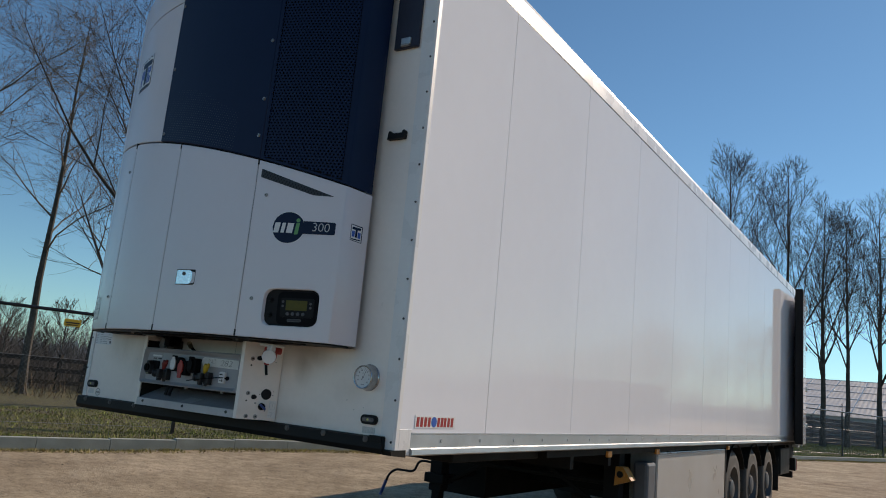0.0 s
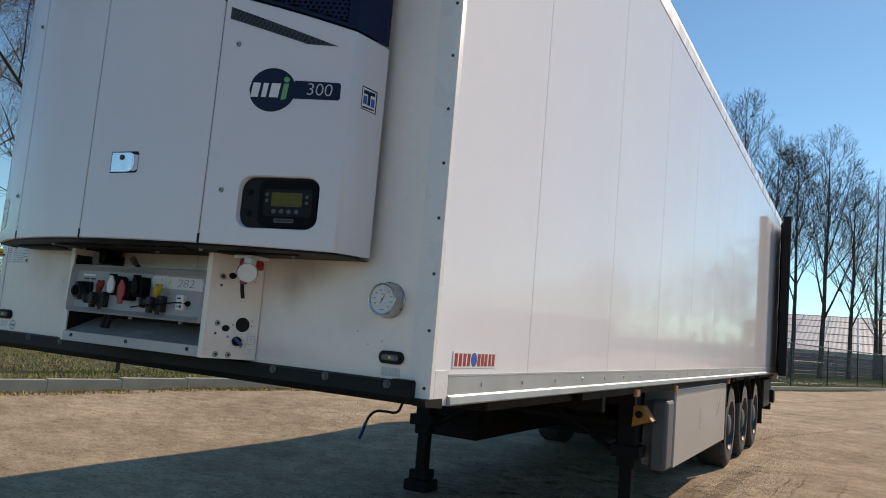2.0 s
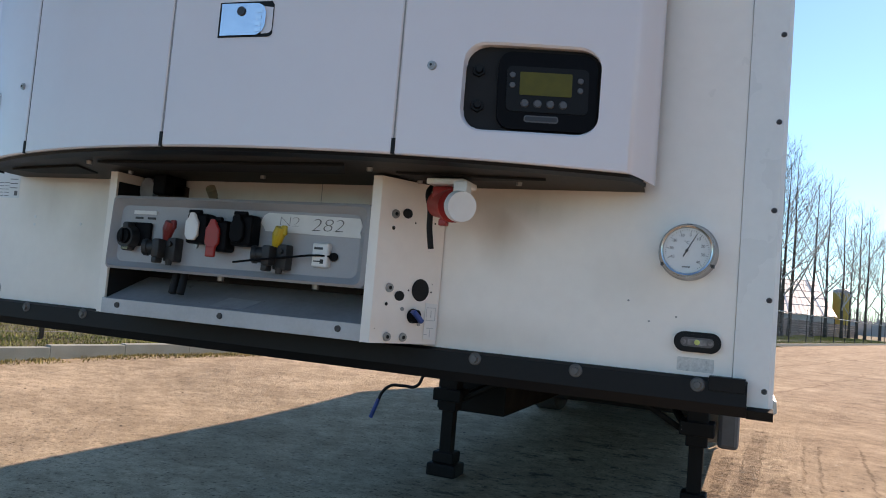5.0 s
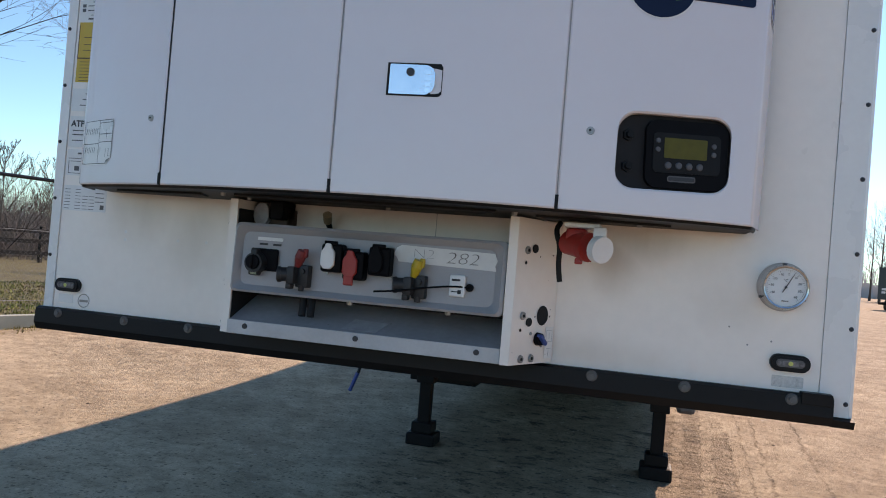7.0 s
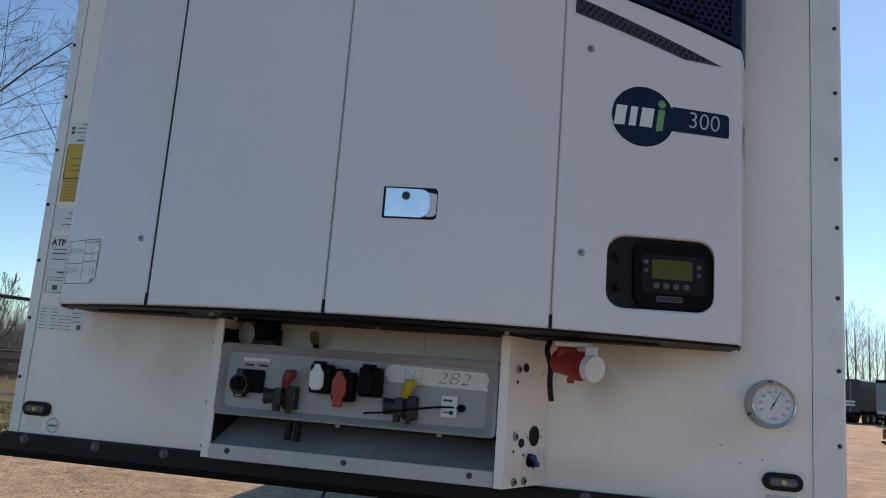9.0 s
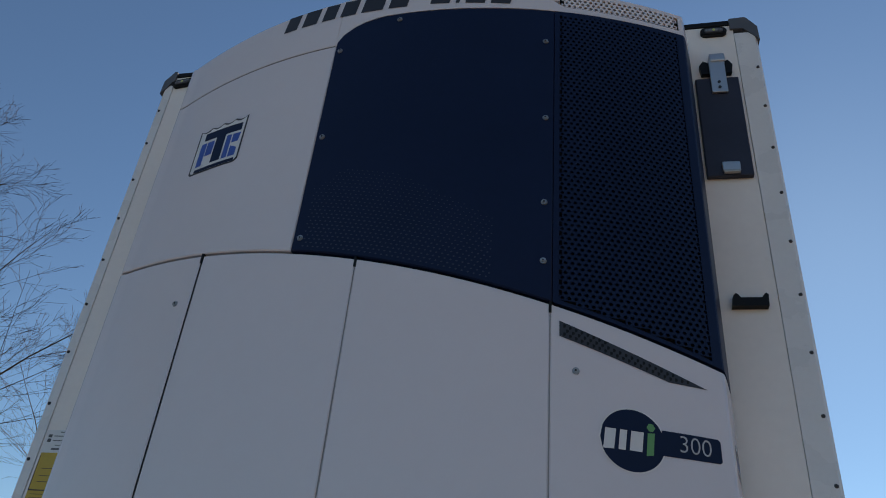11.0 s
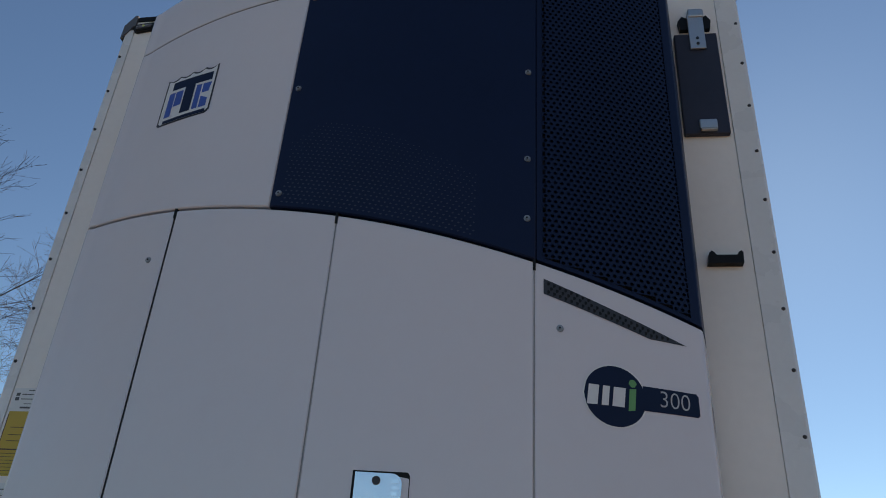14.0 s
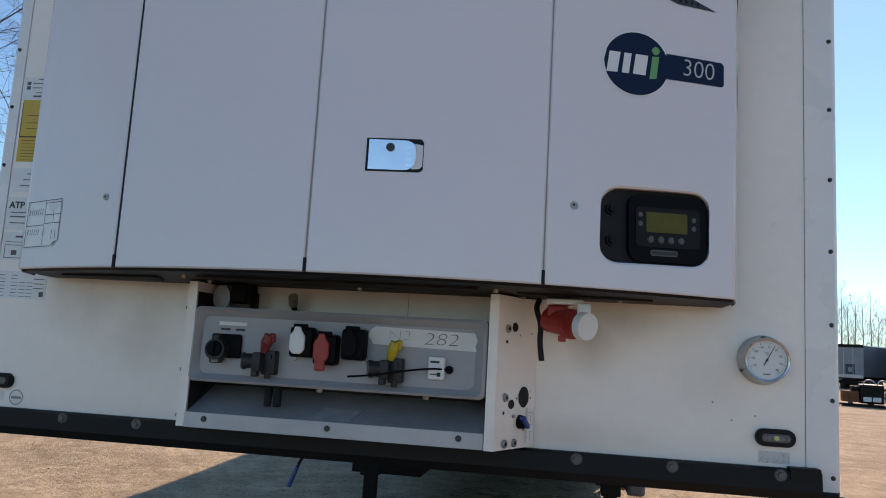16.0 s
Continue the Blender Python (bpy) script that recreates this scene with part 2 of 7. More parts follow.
def ground_material():
    """Sandy yard: pale packed sand, darker damp earth in ruts, fine grit."""
    m = bpy.data.materials.new("sandy yard")
    m.use_nodes = True
    t = m.node_tree
    b = t.nodes["Principled BSDF"]
    tc = t.nodes.new("ShaderNodeTexCoord")
    mp = t.nodes.new("ShaderNodeMapping")
    mp.inputs["Scale"].default_value = (1.0, 0.22, 1.0)
    mp.inputs["Rotation"].default_value = (0, 0, radians(-14))
    t.links.new(tc.outputs["Object"], mp.inputs[0])

    def tex(scale, detail, stretched, rough=0.6):
        n = t.nodes.new("ShaderNodeTexNoise")
        n.inputs["Scale"].default_value, n.inputs["Detail"].default_value, n.inputs["Roughness"].default_value = scale, detail, rough
        t.links.new((mp if stretched else tc).outputs[0 if stretched else "Object"], n.inputs["Vector"])
        return n.outputs[0]

    broad, ruts, mid, grit = tex(0.35, 4, False), tex(1.5, 7, True, 0.7), tex(5, 6, False), tex(70, 3, False)

    def ramp(src, a, b_, ca, cb):
        r = t.nodes.new("ShaderNodeValToRGB")
        e = r.color_ramp.elements
        e[0].position, e[1].position, e[0].color, e[1].color = a, b_, (*ca, 1), (*cb, 1)
        t.links.new(src, r.inputs[0])
        return r.outputs[0]

    def mix(fac, a, b_, mode="MIX"):
        n = t.nodes.new("ShaderNodeMix")
        n.data_type, n.blend_type = "RGBA", mode
        if isinstance(fac, float):
            n.inputs[0].default_value = fac
        else:
            t.links.new(fac, n.inputs[0])
        t.links.new(a, n.inputs[6])
        t.links.new(b_, n.inputs[7])
        return n.outputs[2]

    sand = ramp(broad, 0.35, 0.65, (0.432, 0.345, 0.238), (0.575, 0.466, 0.330))
    earth = ramp(mid, 0.3, 0.7, (0.22, 0.152, 0.100), (0.36, 0.264, 0.180))
    sep = t.nodes.new("ShaderNodeSeparateXYZ")
    t.links.new(tc.outputs["Object"], sep.inputs[0])
    sx, sy = sep.outputs[0], sep.outputs[1]

    def driven(axis, a, b_):
        """0 to 1 where the yard is driven on, from a to b along an axis."""
        r = t.nodes.new("ShaderNodeMapRange")
        r.interpolation_type = "SMOOTHSTEP"
        r.inputs[1].default_value, r.inputs[2].default_value, r.inputs[3].default_value = a, b_, 0.15
        t.links.new(axis, r.inputs[0])
        return r.outputs[0]

    def times(a, b_):
        n = t.nodes.new("ShaderNodeMath")
        n.operation = "MULTIPLY"
        t.links.new(a, n.inputs[0])
        t.links.new(b_, n.inputs[1])
        return n.outputs[0]

    fac = times(ramp(ruts, 0.46, 0.70, (0, 0, 0), (0.45, 0.45, 0.45)), driven(sx, 0.2, 2.5))
    packed = ramp(mid, 0.3, 0.7, (0.30, 0.225, 0.158), (0.40, 0.305, 0.212))
    col = mix(times(driven(sx, 0.6, 3.0), ramp(broad, 0.3, 0.6, (0.92, 0.92, 0.92), (0.62, 0.62, 0.62))), sand, packed)
    col = mix(fac, col, earth)
    # older tracks crossing the yard the other way
    mp2 = t.nodes.new("ShaderNodeMapping")
    mp2.inputs["Scale"].default_value = (0.16, 1.0, 1.0)
    mp2.inputs["Rotation"].default_value = (0, 0, radians(9))
    t.links.new(tc.outputs["Object"], mp2.inputs[0])
    n2 = t.nodes.new("ShaderNodeTexNoise")
    n2.inputs["Scale"].default_value, n2.inputs["Detail"].default_value, n2.inputs["Roughness"].default_value = 0.9, 7, 0.7
    t.links.new(mp2.outputs[0], n2.inputs["Vector"])
    col = mix(times(ramp(n2.outputs[0], 0.50, 0.66, (0, 0, 0), (0.75, 0.75, 0.75)), driven(sy, 6.0, 16.0)), col, earth)

    def math_node(op, a, b_=None, c=None):
        n = t.nodes.new("ShaderNodeMath")
        n.operation = op
        for k, v in enumerate((a, b_, c)):
            if v is None:
                continue
            if isinstance(v, (int, float)):
                n.inputs[k].default_value = v
            else:
                t.links.new(v, n.inputs[k])
        return n.outputs[0]

    # two damp wheel tracks beside the trailer, broken up by noise, with a tread pattern
    line = math_node("MULTIPLY_ADD", sy, -0.06, sx)
    wob = math_node("MULTIPLY_ADD", tex(2.6, 8, False, 0.78), 0.24, line)
    ragged = math_node("MULTIPLY_ADD", tex(2.2, 6, False, 0.75), 3.4, math_node("SUBTRACT", sy, 1.7))
    bands = None
    for centre, half, last in ((0.78, 0.05, 6.6), (1.00, 0.08, 8.6), (1.27, 0.085, 6.1), (1.47, 0.008, 8.0), (1.62, 0.010, 8.2), (2.05, 0.012, 8.6)):
        d = math_node("ABSOLUTE", math_node("SUBTRACT", wob, centre + 0.12))
        band = math_node("MULTIPLY", math_node("LESS_THAN", d, half), math_node("LESS_THAN", ragged, last))
        bands = band if bands is None else math_node("MAXIMUM", bands, band)
    tread = math_node("SINE", math_node("MULTIPLY_ADD", sy, 44.0, math_node("MULTIPLY", tex(5.0, 5, False, 0.7), 16.0)))
    tread = math_node("MULTIPLY_ADD", tread, 0.10, 0.62)
    ends = math_node("MULTIPLY", math_node("GREATER_THAN", sy, 3.2), math_node("LESS_THAN", sy, 9.0))
    patchy = ramp(tex(3.4, 7, False, 0.78), 0.38, 0.58, (0.0, 0.0, 0.0), (1, 1, 1))
    track = math_node("MULTIPLY", math_node("MULTIPLY", bands, ends), math_node("MULTIPLY", tread, patchy))
    col = mix(track, col, ramp(mid, 0.3, 0.7, (0.10, 0.066, 0.042), (0.19, 0.130, 0.085)))
    # thin ruts that swing across the yard towards the rear
    far_wob = math_node("MULTIPLY_ADD", tex(0.45, 5, False, 0.6), 1.1, math_node("MULTIPLY_ADD", sy, -0.28, sx))
    swing = None
    for centre, half in ((-5.95, 0.10), (-3.95, 0.07), (-1.55, 0.05)):
        ok = math_node("LESS_THAN", math_node("ABSOLUTE", math_node("SUBTRACT", far_wob, centre)), half)
        swing = ok if swing is None else math_node("MAXIMUM", swing, ok)
    swing = math_node("MULTIPLY", math_node("MULTIPLY", swing, math_node("GREATER_THAN", sy, 11.0)), ramp(tex(1.2, 6, False, 0.7), 0.36, 0.5, (0.1, 0.1, 0.1), (0.8, 0.8, 0.8)))
    col = mix(swing, col, earth)
    # damp churned earth round landing legs and tracks, plus painted shade under the trailer
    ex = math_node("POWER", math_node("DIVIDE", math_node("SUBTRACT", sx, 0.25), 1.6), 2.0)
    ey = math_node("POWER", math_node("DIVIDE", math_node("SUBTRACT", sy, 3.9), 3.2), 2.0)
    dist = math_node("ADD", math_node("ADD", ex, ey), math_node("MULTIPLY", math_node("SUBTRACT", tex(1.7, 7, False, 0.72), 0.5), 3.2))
    damp_shade = ramp(dist, 0.25, 1.15, (0.62, 0.62, 0.62), (0, 0, 0))
    col = mix(damp_shade, col, earth)
    clods = tex(14, 7, False, 0.78)
    # swept streaks that lie across the yard, trodden patches, then clods and grit
    mp3 = t.nodes.new("ShaderNodeMapping")
    mp3.inputs["Scale"].default_value, mp3.inputs["Rotation"].default_value = (0.55, 1.0, 1.0), (0, 0, radians(38))
    t.links.new(tc.outputs["Object"], mp3.inputs[0])
    n3 = t.nodes.new("ShaderNodeTexNoise")
    n3.inputs["Scale"].default_value, n3.inputs["Detail"].default_value, n3.inputs["Roughness"].default_value = 7.0, 8, 0.78
    t.links.new(mp3.outputs[0], n3.inputs["Vector"])
    streak = n3.outputs[0]
    col = mix(0.6, col, ramp(tex(1.3, 6, False, 0.68), 0.40, 0.60, (0.66, 0.64, 0.62), (1.10, 1.10, 1.10)), "MULTIPLY")
    col = mix(0.8, col, ramp(mid, 0.30, 0.62, (0.80, 0.79, 0.78), (1.08, 1.08, 1.08)), "MULTIPLY")
    col = mix(0.70, col, ramp(clods, 0.33, 0.47, (0.42, 0.40, 0.38), (1.06, 1.06, 1.06)), "MULTIPLY")
    col = mix(0.42, col, ramp(grit, 0.34, 0.66, (0.80, 0.79, 0.78), (1.14, 1.14, 1.14)), "MULTIPLY")
    calm = t.nodes.new("ShaderNodeMapRange")
    calm.interpolation_type = "SMOOTHSTEP"
    calm.inputs[1].default_value, calm.inputs[2].default_value, calm.inputs[3].default_value, calm.inputs[4].default_value = 0.8, 2.6, 1.0, 0.35
    t.links.new(sx, calm.inputs[0])
    loose = calm.outputs[0]
    # dark clods, strongest within the same shade-painted patch
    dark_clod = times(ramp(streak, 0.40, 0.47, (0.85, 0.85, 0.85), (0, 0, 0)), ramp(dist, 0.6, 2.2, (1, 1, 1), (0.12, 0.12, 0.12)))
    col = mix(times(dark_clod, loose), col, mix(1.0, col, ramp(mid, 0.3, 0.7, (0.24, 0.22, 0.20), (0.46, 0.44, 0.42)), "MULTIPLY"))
    col = mix(times(ramp(streak, 0.38, 0.58, (0.5, 0.5, 0.5), (0.0, 0.0, 0.0)), loose), col, mix(1.0, col, ramp(streak, 0.36, 0.58, (0.62, 0.60, 0.58), (0.9, 0.9, 0.9)), "MULTIPLY"))
    for size, share in ((26, 0.85), (55, 0.7)):
        vo = t.nodes.new("ShaderNodeTexVoronoi")
        vo.inputs["Scale"].default_value = size
        t.links.new(tc.outputs["Object"], vo.inputs["Vector"])
        hue = t.nodes.new("ShaderNodeSeparateColor")
        t.links.new(vo.outputs["Color"], hue.inputs[0])
        stone = ramp(hue.outputs[0], 0.30, 0.95, (0.40, 0.38, 0.36), (1.32, 1.32, 1.32))
        spot = times(ramp(vo.outputs["Distance"], 0.26, 0.42, (1, 1, 1), (0, 0, 0)), ramp(hue.outputs[1], 0.50, 0.56, (0, 0, 0), (share, share, share)))
        spot = times(spot, loose)
        col = mix(spot, col, mix(1.0, col, stone, "MULTIPLY"))
    t.links.new(col, b.inputs["Base Color"])
    b.inputs["Roughness"].default_value = 0.95
    b.inputs["Specular IOR Level"].default_value = 0.2
    h = t.nodes.new("ShaderNodeMath")
    h.operation = "MULTIPLY_ADD"
    h.inputs[1].default_value = 0.35
    t.links.new(grit, h.inputs[0])
    t.links.new(clods, h.inputs[2])
    bp = t.nodes.new("ShaderNodeBump")
    bp.inputs["Distance"].default_value = 0.030
    sunk = math_node("MULTIPLY_ADD", track, -0.6, math_node("MULTIPLY_ADD", streak, 0.2, h.outputs[0]))
    t.links.new(math_node("MULTIPLY_ADD", swing, -0.8, sunk), bp.inputs["Height"])
    t.links.new(bp.outputs[0], b.inputs["Normal"])
    return m


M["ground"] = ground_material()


def stain(mat, spots, tint):
    """Soot and dust smears with their own places on a sheet: spots of x, z, width, height, strength."""
    t = mat.node_tree
    b = t.nodes["Principled BSDF"]
    src = b.inputs["Base Color"].links[0].from_socket
    tc = t.nodes.new("ShaderNodeTexCoord")
    nz = t.nodes.new("ShaderNodeTexNoise")
    nz.inputs["Scale"].default_value, nz.inputs["Detail"].default_value = 9, 6
    mp = t.nodes.new("ShaderNodeMapping")
    mp.inputs["Scale"].default_value = (1.0, 1.0, 0.35)
    t.links.new(tc.outputs["Object"], mp.inputs[0])
    t.links.new(mp.outputs[0], nz.inputs["Vector"])
    total = None
    for x, z, w, h, k in spots:
        m2 = t.nodes.new("ShaderNodeMapping")
        m2.inputs["Location"].default_value = (-x / w, 0, -z / h)
        m2.inputs["Scale"].default_value = (1 / w, 0, 1 / h)
        t.links.new(tc.outputs["Object"], m2.inputs[0])
        ln = t.nodes.new("ShaderNodeVectorMath")
        ln.operation = "LENGTH"
        t.links.new(m2.outputs[0], ln.inputs[0])
        mr = t.nodes.new("ShaderNodeMapRange")
        mr.interpolation_type = "SMOOTHSTEP"
        mr.inputs[1].default_value, mr.inputs[2].default_value, mr.inputs[3].default_value, mr.inputs[4].default_value = 0, 1, k, 0
        t.links.new(ln.outputs["Value"], mr.inputs[0])
        if total is None:
            total = mr.outputs[0]
        else:
            ad = t.nodes.new("ShaderNodeMath")
            ad.operation = "MAXIMUM"
            t.links.new(total, ad.inputs[0])
            t.links.new(mr.outputs[0], ad.inputs[1])
            total = ad.outputs[0]
    mu = t.nodes.new("ShaderNodeMath")
    mu.operation = "MULTIPLY"
    t.links.new(total, mu.inputs[0])
    t.links.new(nz.outputs[0], mu.inputs[1])
    mx = t.nodes.new("ShaderNodeMix")
    mx.data_type = "RGBA"
    mx.inputs[7].default_value = (*tint, 1)
    t.links.new(mu.outputs[0], mx.inputs[0])
    t.links.new(src, mx.inputs[6])
    t.links.new(mx.outputs[2], b.inputs["Base Color"])


def fleck(mat, scale, level, soft, tint, stretch=1.0):
    """Small scattered marks: grit, chips or specks where a fine noise rises over a level."""
    t = mat.node_tree
    b = t.nodes["Principled BSDF"]
    src = b.inputs["Base Color"].links[0].from_socket
    tc, mp, nz = t.nodes.new("ShaderNodeTexCoord"), t.nodes.new("ShaderNodeMapping"), t.nodes.new("ShaderNodeTexNoise")
    mp.inputs["Scale"].default_value = (1.0, 1.0, stretch)
    nz.inputs["Scale"].default_value, nz.inputs["Detail"].default_value, nz.inputs["Roughness"].default_value = scale, 4, 0.6
    t.links.new(tc.outputs["Object"], mp.inputs[0])
    t.links.new(mp.outputs[0], nz.inputs["Vector"])
    mr = t.nodes.new("ShaderNodeMapRange")
    mr.inputs[1].default_value, mr.inputs[2].default_value = level, level + soft
    t.links.new(nz.outputs[0], mr.inputs[0])
    mx = t.nodes.new("ShaderNodeMix")
    mx.data_type = "RGBA"
    mx.inputs[7].default_value = (*tint, 1)
    t.links.new(mr.outputs[0], mx.inputs[0])
    t.links.new(src, mx.inputs[6])
    t.links.new(mx.outputs[2], b.inputs["Base Color"])


fleck(M["chipped"], 34, 0.72, 0.02, (0.34, 0.33, 0.31), 0.6)
fleck(M["front"], 55, 0.735, 0.02, (0.12, 0.09, 0.07))
fleck(M["traydirt"], 30, 0.66, 0.05, (0.12, 0.11, 0.10))
stain(M["front"], [(0.72, 1.70, 0.20, 0.10, 0.9), (0.66, 1.64, 0.10, 0.16, 0.8), (-0.95, 1.66, 0.22, 0.16, 0.5), (-0.72, 1.60, 0.16, 0.22, 0.45), (0.62, 1.36, 0.35, 0.07, 0.5), (0.98, 1.52, 0.16, 0.10, 0.3), (-0.1, 1.70, 0.5, 0.07, 0.6)], (0.33, 0.25, 0.17))


# ---- building helpers ----
def obj(name, bm, mat, smooth=False):
    me = bpy.data.meshes.new(name)
    bm.normal_update()
    bm.to_mesh(me)
    bm.free()
    me.materials.append(mat if not isinstance(mat, str) else M[mat])
    if smooth:
        for p in me.polygons:
            p.use_smooth = True
        me.set_sharp_from_angle(angle=radians(35))
    return new(name, me)


def part(name, bm, mat, parent, label="", smooth=False):
    ob = obj(name, bm, mat, smooth)
    ob.parent = parent
    if label:
        ob["label"] = label
    return ob


def pieces(name, bm, mat, parent, label=""):
    """Each loose island of bm as a part of its own."""
    left = set(bm.verts)
    while left:
        stack, island = [left.pop()], []
        while stack:
            v = stack.pop()
            island.append(v)
            for e in v.link_edges:
                o = e.other_vert(v)
                if o in left:
                    left.discard(o)
                    stack.append(o)
        small = bmesh.new()
        twin = {v: small.verts.new(v.co) for v in island}
        for f in {f for v in island for f in v.link_faces}:
            small.faces.new([twin[v] for v in f.verts])
        part(name, small, mat, parent, label)
    bm.free()


def thing(name, label, category, group="", at=(0, 0, 0)):
    ob = new(name)
    ob.location = at
    ob.empty_display_size = 0.1
    return tagged(ob, label, category, group)


def box(bm, x0, x1, y0, y1, z0, z1, bevel=0.0, seg=2):
    r = bmesh.ops.create_cube(bm, size=1, matrix=Matrix.Translation(((x0 + x1) / 2, (y0 + y1) / 2, (z0 + z1) / 2)) @ Matrix.Diagonal((x1 - x0, y1 - y0, z1 - z0, 1)))
    if bevel:
        es = {e for v in r["verts"] for e in v.link_edges}
        bmesh.ops.bevel(bm, geom=list(es), offset=bevel, segments=seg, profile=0.5, affect="EDGES")
    return bm


def bx(*a, **k):
    return box(bmesh.new(), *a, **k)


def tube(bm, p0, p1, r0, r1=None, seg=12, caps=True):
    p0, p1 = Vector(p0), Vector(p1)
    d = p1 - p0
    m = Matrix.Translation((p0 + p1) / 2) @ d.to_track_quat("Z", "Y").to_matrix().to_4x4()
    bmesh.ops.create_cone(bm, cap_ends=caps, segments=seg, radius1=r0, radius2=r0 if r1 is None else r1, depth=d.length, matrix=m)
    return bm


def disc_y(bm, x, y, z, r, depth, seg=16, bevel=0.0):
    """A round piece whose axis runs along y, its front at y - depth."""
    tube(bm, (x, y, z), (x, y - depth, z), r, r - bevel, seg)
    return bm


def prism(bm, pts, d):
    """A plate from outline pts (3D, counter-clockwise seen from its front), swept by the vector d."""
    a = [bm.verts.new(p) for p in pts]
    b = [bm.verts.new(Vector(p) + Vector(d)) for p in pts]
    bm.faces.new(a)
    bm.faces.new(b[::-1])
    for i in range(len(a)):
        j = (i + 1) % len(a)
        bm.faces.new((a[j], a[i], b[i], b[j]))
    bmesh.ops.recalc_face_normals(bm, faces=bm.faces)
    return bm


def rounded(x0, x1, z0, z1, r, n=5):
    """Outline (x, z) of a rounded rectangle."""
    out = []
    for cx, cz, a0 in ((x1 - r, z0 + r, -90), (x1 - r, z1 - r, 0), (x0 + r, z1 - r, 90), (x0 + r, z0 + r, 180)):
        for i in range(n + 1):
            a = radians(a0 + 90 * i / n)
            out.append((cx + r * math.cos(a), cz + r * math.sin(a)))
    return out


def plate_y(bm, outline, y, depth):
    """A plate with the outline (x, z), front at y - depth."""
    return prism(bm, [(x, y - depth, z) for x, z in outline], (0, depth, 0))


def pipe(name, pts, r, mat, parent, label="", res=6):
    cu = bpy.data.curves.new(name, "CURVE")
    cu.dimensions, cu.bevel_depth, cu.bevel_resolution = "3D", r, 3
    sp = cu.splines.new("BEZIER")
    sp.bezier_points.add(len(pts) - 1)
    for p, c in zip(sp.bezier_points, pts):
        p.co = c
        p.handle_left_type = p.handle_right_type = "AUTO"
    cu.resolution_u = res
    cu.use_fill_caps = True
    tmp = new(name, cu)
    me = bpy.data.meshes.new_from_object(tmp.evaluated_get(bpy.context.evaluated_depsgraph_get()))
    bpy.data.objects.remove(tmp)
    me.materials.clear()
    me.materials.append(M[mat])
    for p in me.polygons:
        p.use_smooth = True
    ob = new(name, me)
    ob.parent = parent
    if label:
        ob["label"] = label
    return ob


def lettering(name, text, size, mat, parent, m, wrap=None, squeeze=1.0, shear=0.0, bold=0.0):
    """Text as a thin mesh, centred; m places its x, y plane; wrap moves each vertex."""
    cu = bpy.data.curves.new(name, "FONT")
    cu.body, cu.size, cu.align_x, cu.align_y, cu.extrude, cu.shear, cu.offset = text, size, "CENTER", "CENTER", 0.0004, shear, bold
    tmp = new(name, cu)
    bpy.context.view_layer.update()
    me = bpy.data.meshes.new_from_object(tmp.evaluated_get(bpy.context.evaluated_depsgraph_get()))
    bpy.data.objects.remove(tmp)
    for v in me.vertices:
        c = m @ Vector((v.co.x * squeeze, v.co.y, v.co.z))
        v.co = wrap(c) if wrap else c
    me.materials.clear()
    me.materials.append(M[mat])
    ob = new(name, me)
    ob.parent = parent
    return ob


FACE = Matrix(((1, 0, 0, 0), (0, 0, -1, 0), (0, 1, 0, 0), (0, 0, 0, 1)))  # text upright, facing -y


def smooth_step(a, b, v):
    k = min(max((v - a) / (b - a), 0), 1)
    return k * k * (3 - 2 * k)


# ---- ground, kerb line and verge ----
KX, KY, KS = -8.6, 4.5, 0.27            # the kerb passes (KX, KY) and leans KS metres in x for each metre in y
KD = Vector((KS, 1, 0)).normalized()     # along the kerb
KN = Vector((-KD.y, KD.x, 0))            # away from the yard


def along(s, off, z=0.0):
    """A place s metres along the kerb from its mark and off metres behind it."""
    p = Vector((KX, KY, 0)) + KD * s + KN * off
    return Vector((p.x, p.y, z))


def ground_z(x, y):
    """The yard rises a hand's width towards the axles and is slightly uneven."""
    d = math.hypot(x, y - 5)
    wob = noise.noise((x * 0.35, y * 0.22, 0.3)) * 0.035 + noise.noise((x * 1.7, y * 0.9, 4.1)) * 0.012
    return 0.10 * smooth_step(4.6, 8.0, y) + wob * (1 - smooth_step(35, 70, d)) * smooth_step(0.3, 1.5, math.hypot(abs(x) - 0.97, y - 4.04))


def make_ground():
    axis_x = [-2500, -900, -400, -200, -120, -80] + [v * 0.5 for v in range(-110, 111)] + [80, 120, 200, 400, 900, 2500]
    axis_y = [-2500, -900, -400, -200, -100, -60, -40] + [v * 0.5 for v in range(-50, 181)] + [110, 150, 220, 400, 900, 2500]
    bm = bmesh.new()
    rows = [[bm.verts.new((x, y, ground_z(x, y))) for x in axis_x] for y in axis_y]
    for a, b in zip(rows, rows[1:]):
        for i in range(len(axis_x) - 1):
            bm.faces.new((a[i], a[i + 1], b[i + 1], b[i]))
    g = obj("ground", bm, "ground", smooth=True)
    return tagged(g, "sandy packed-earth yard with wheel ruts and grit", "ground", kind="structure")


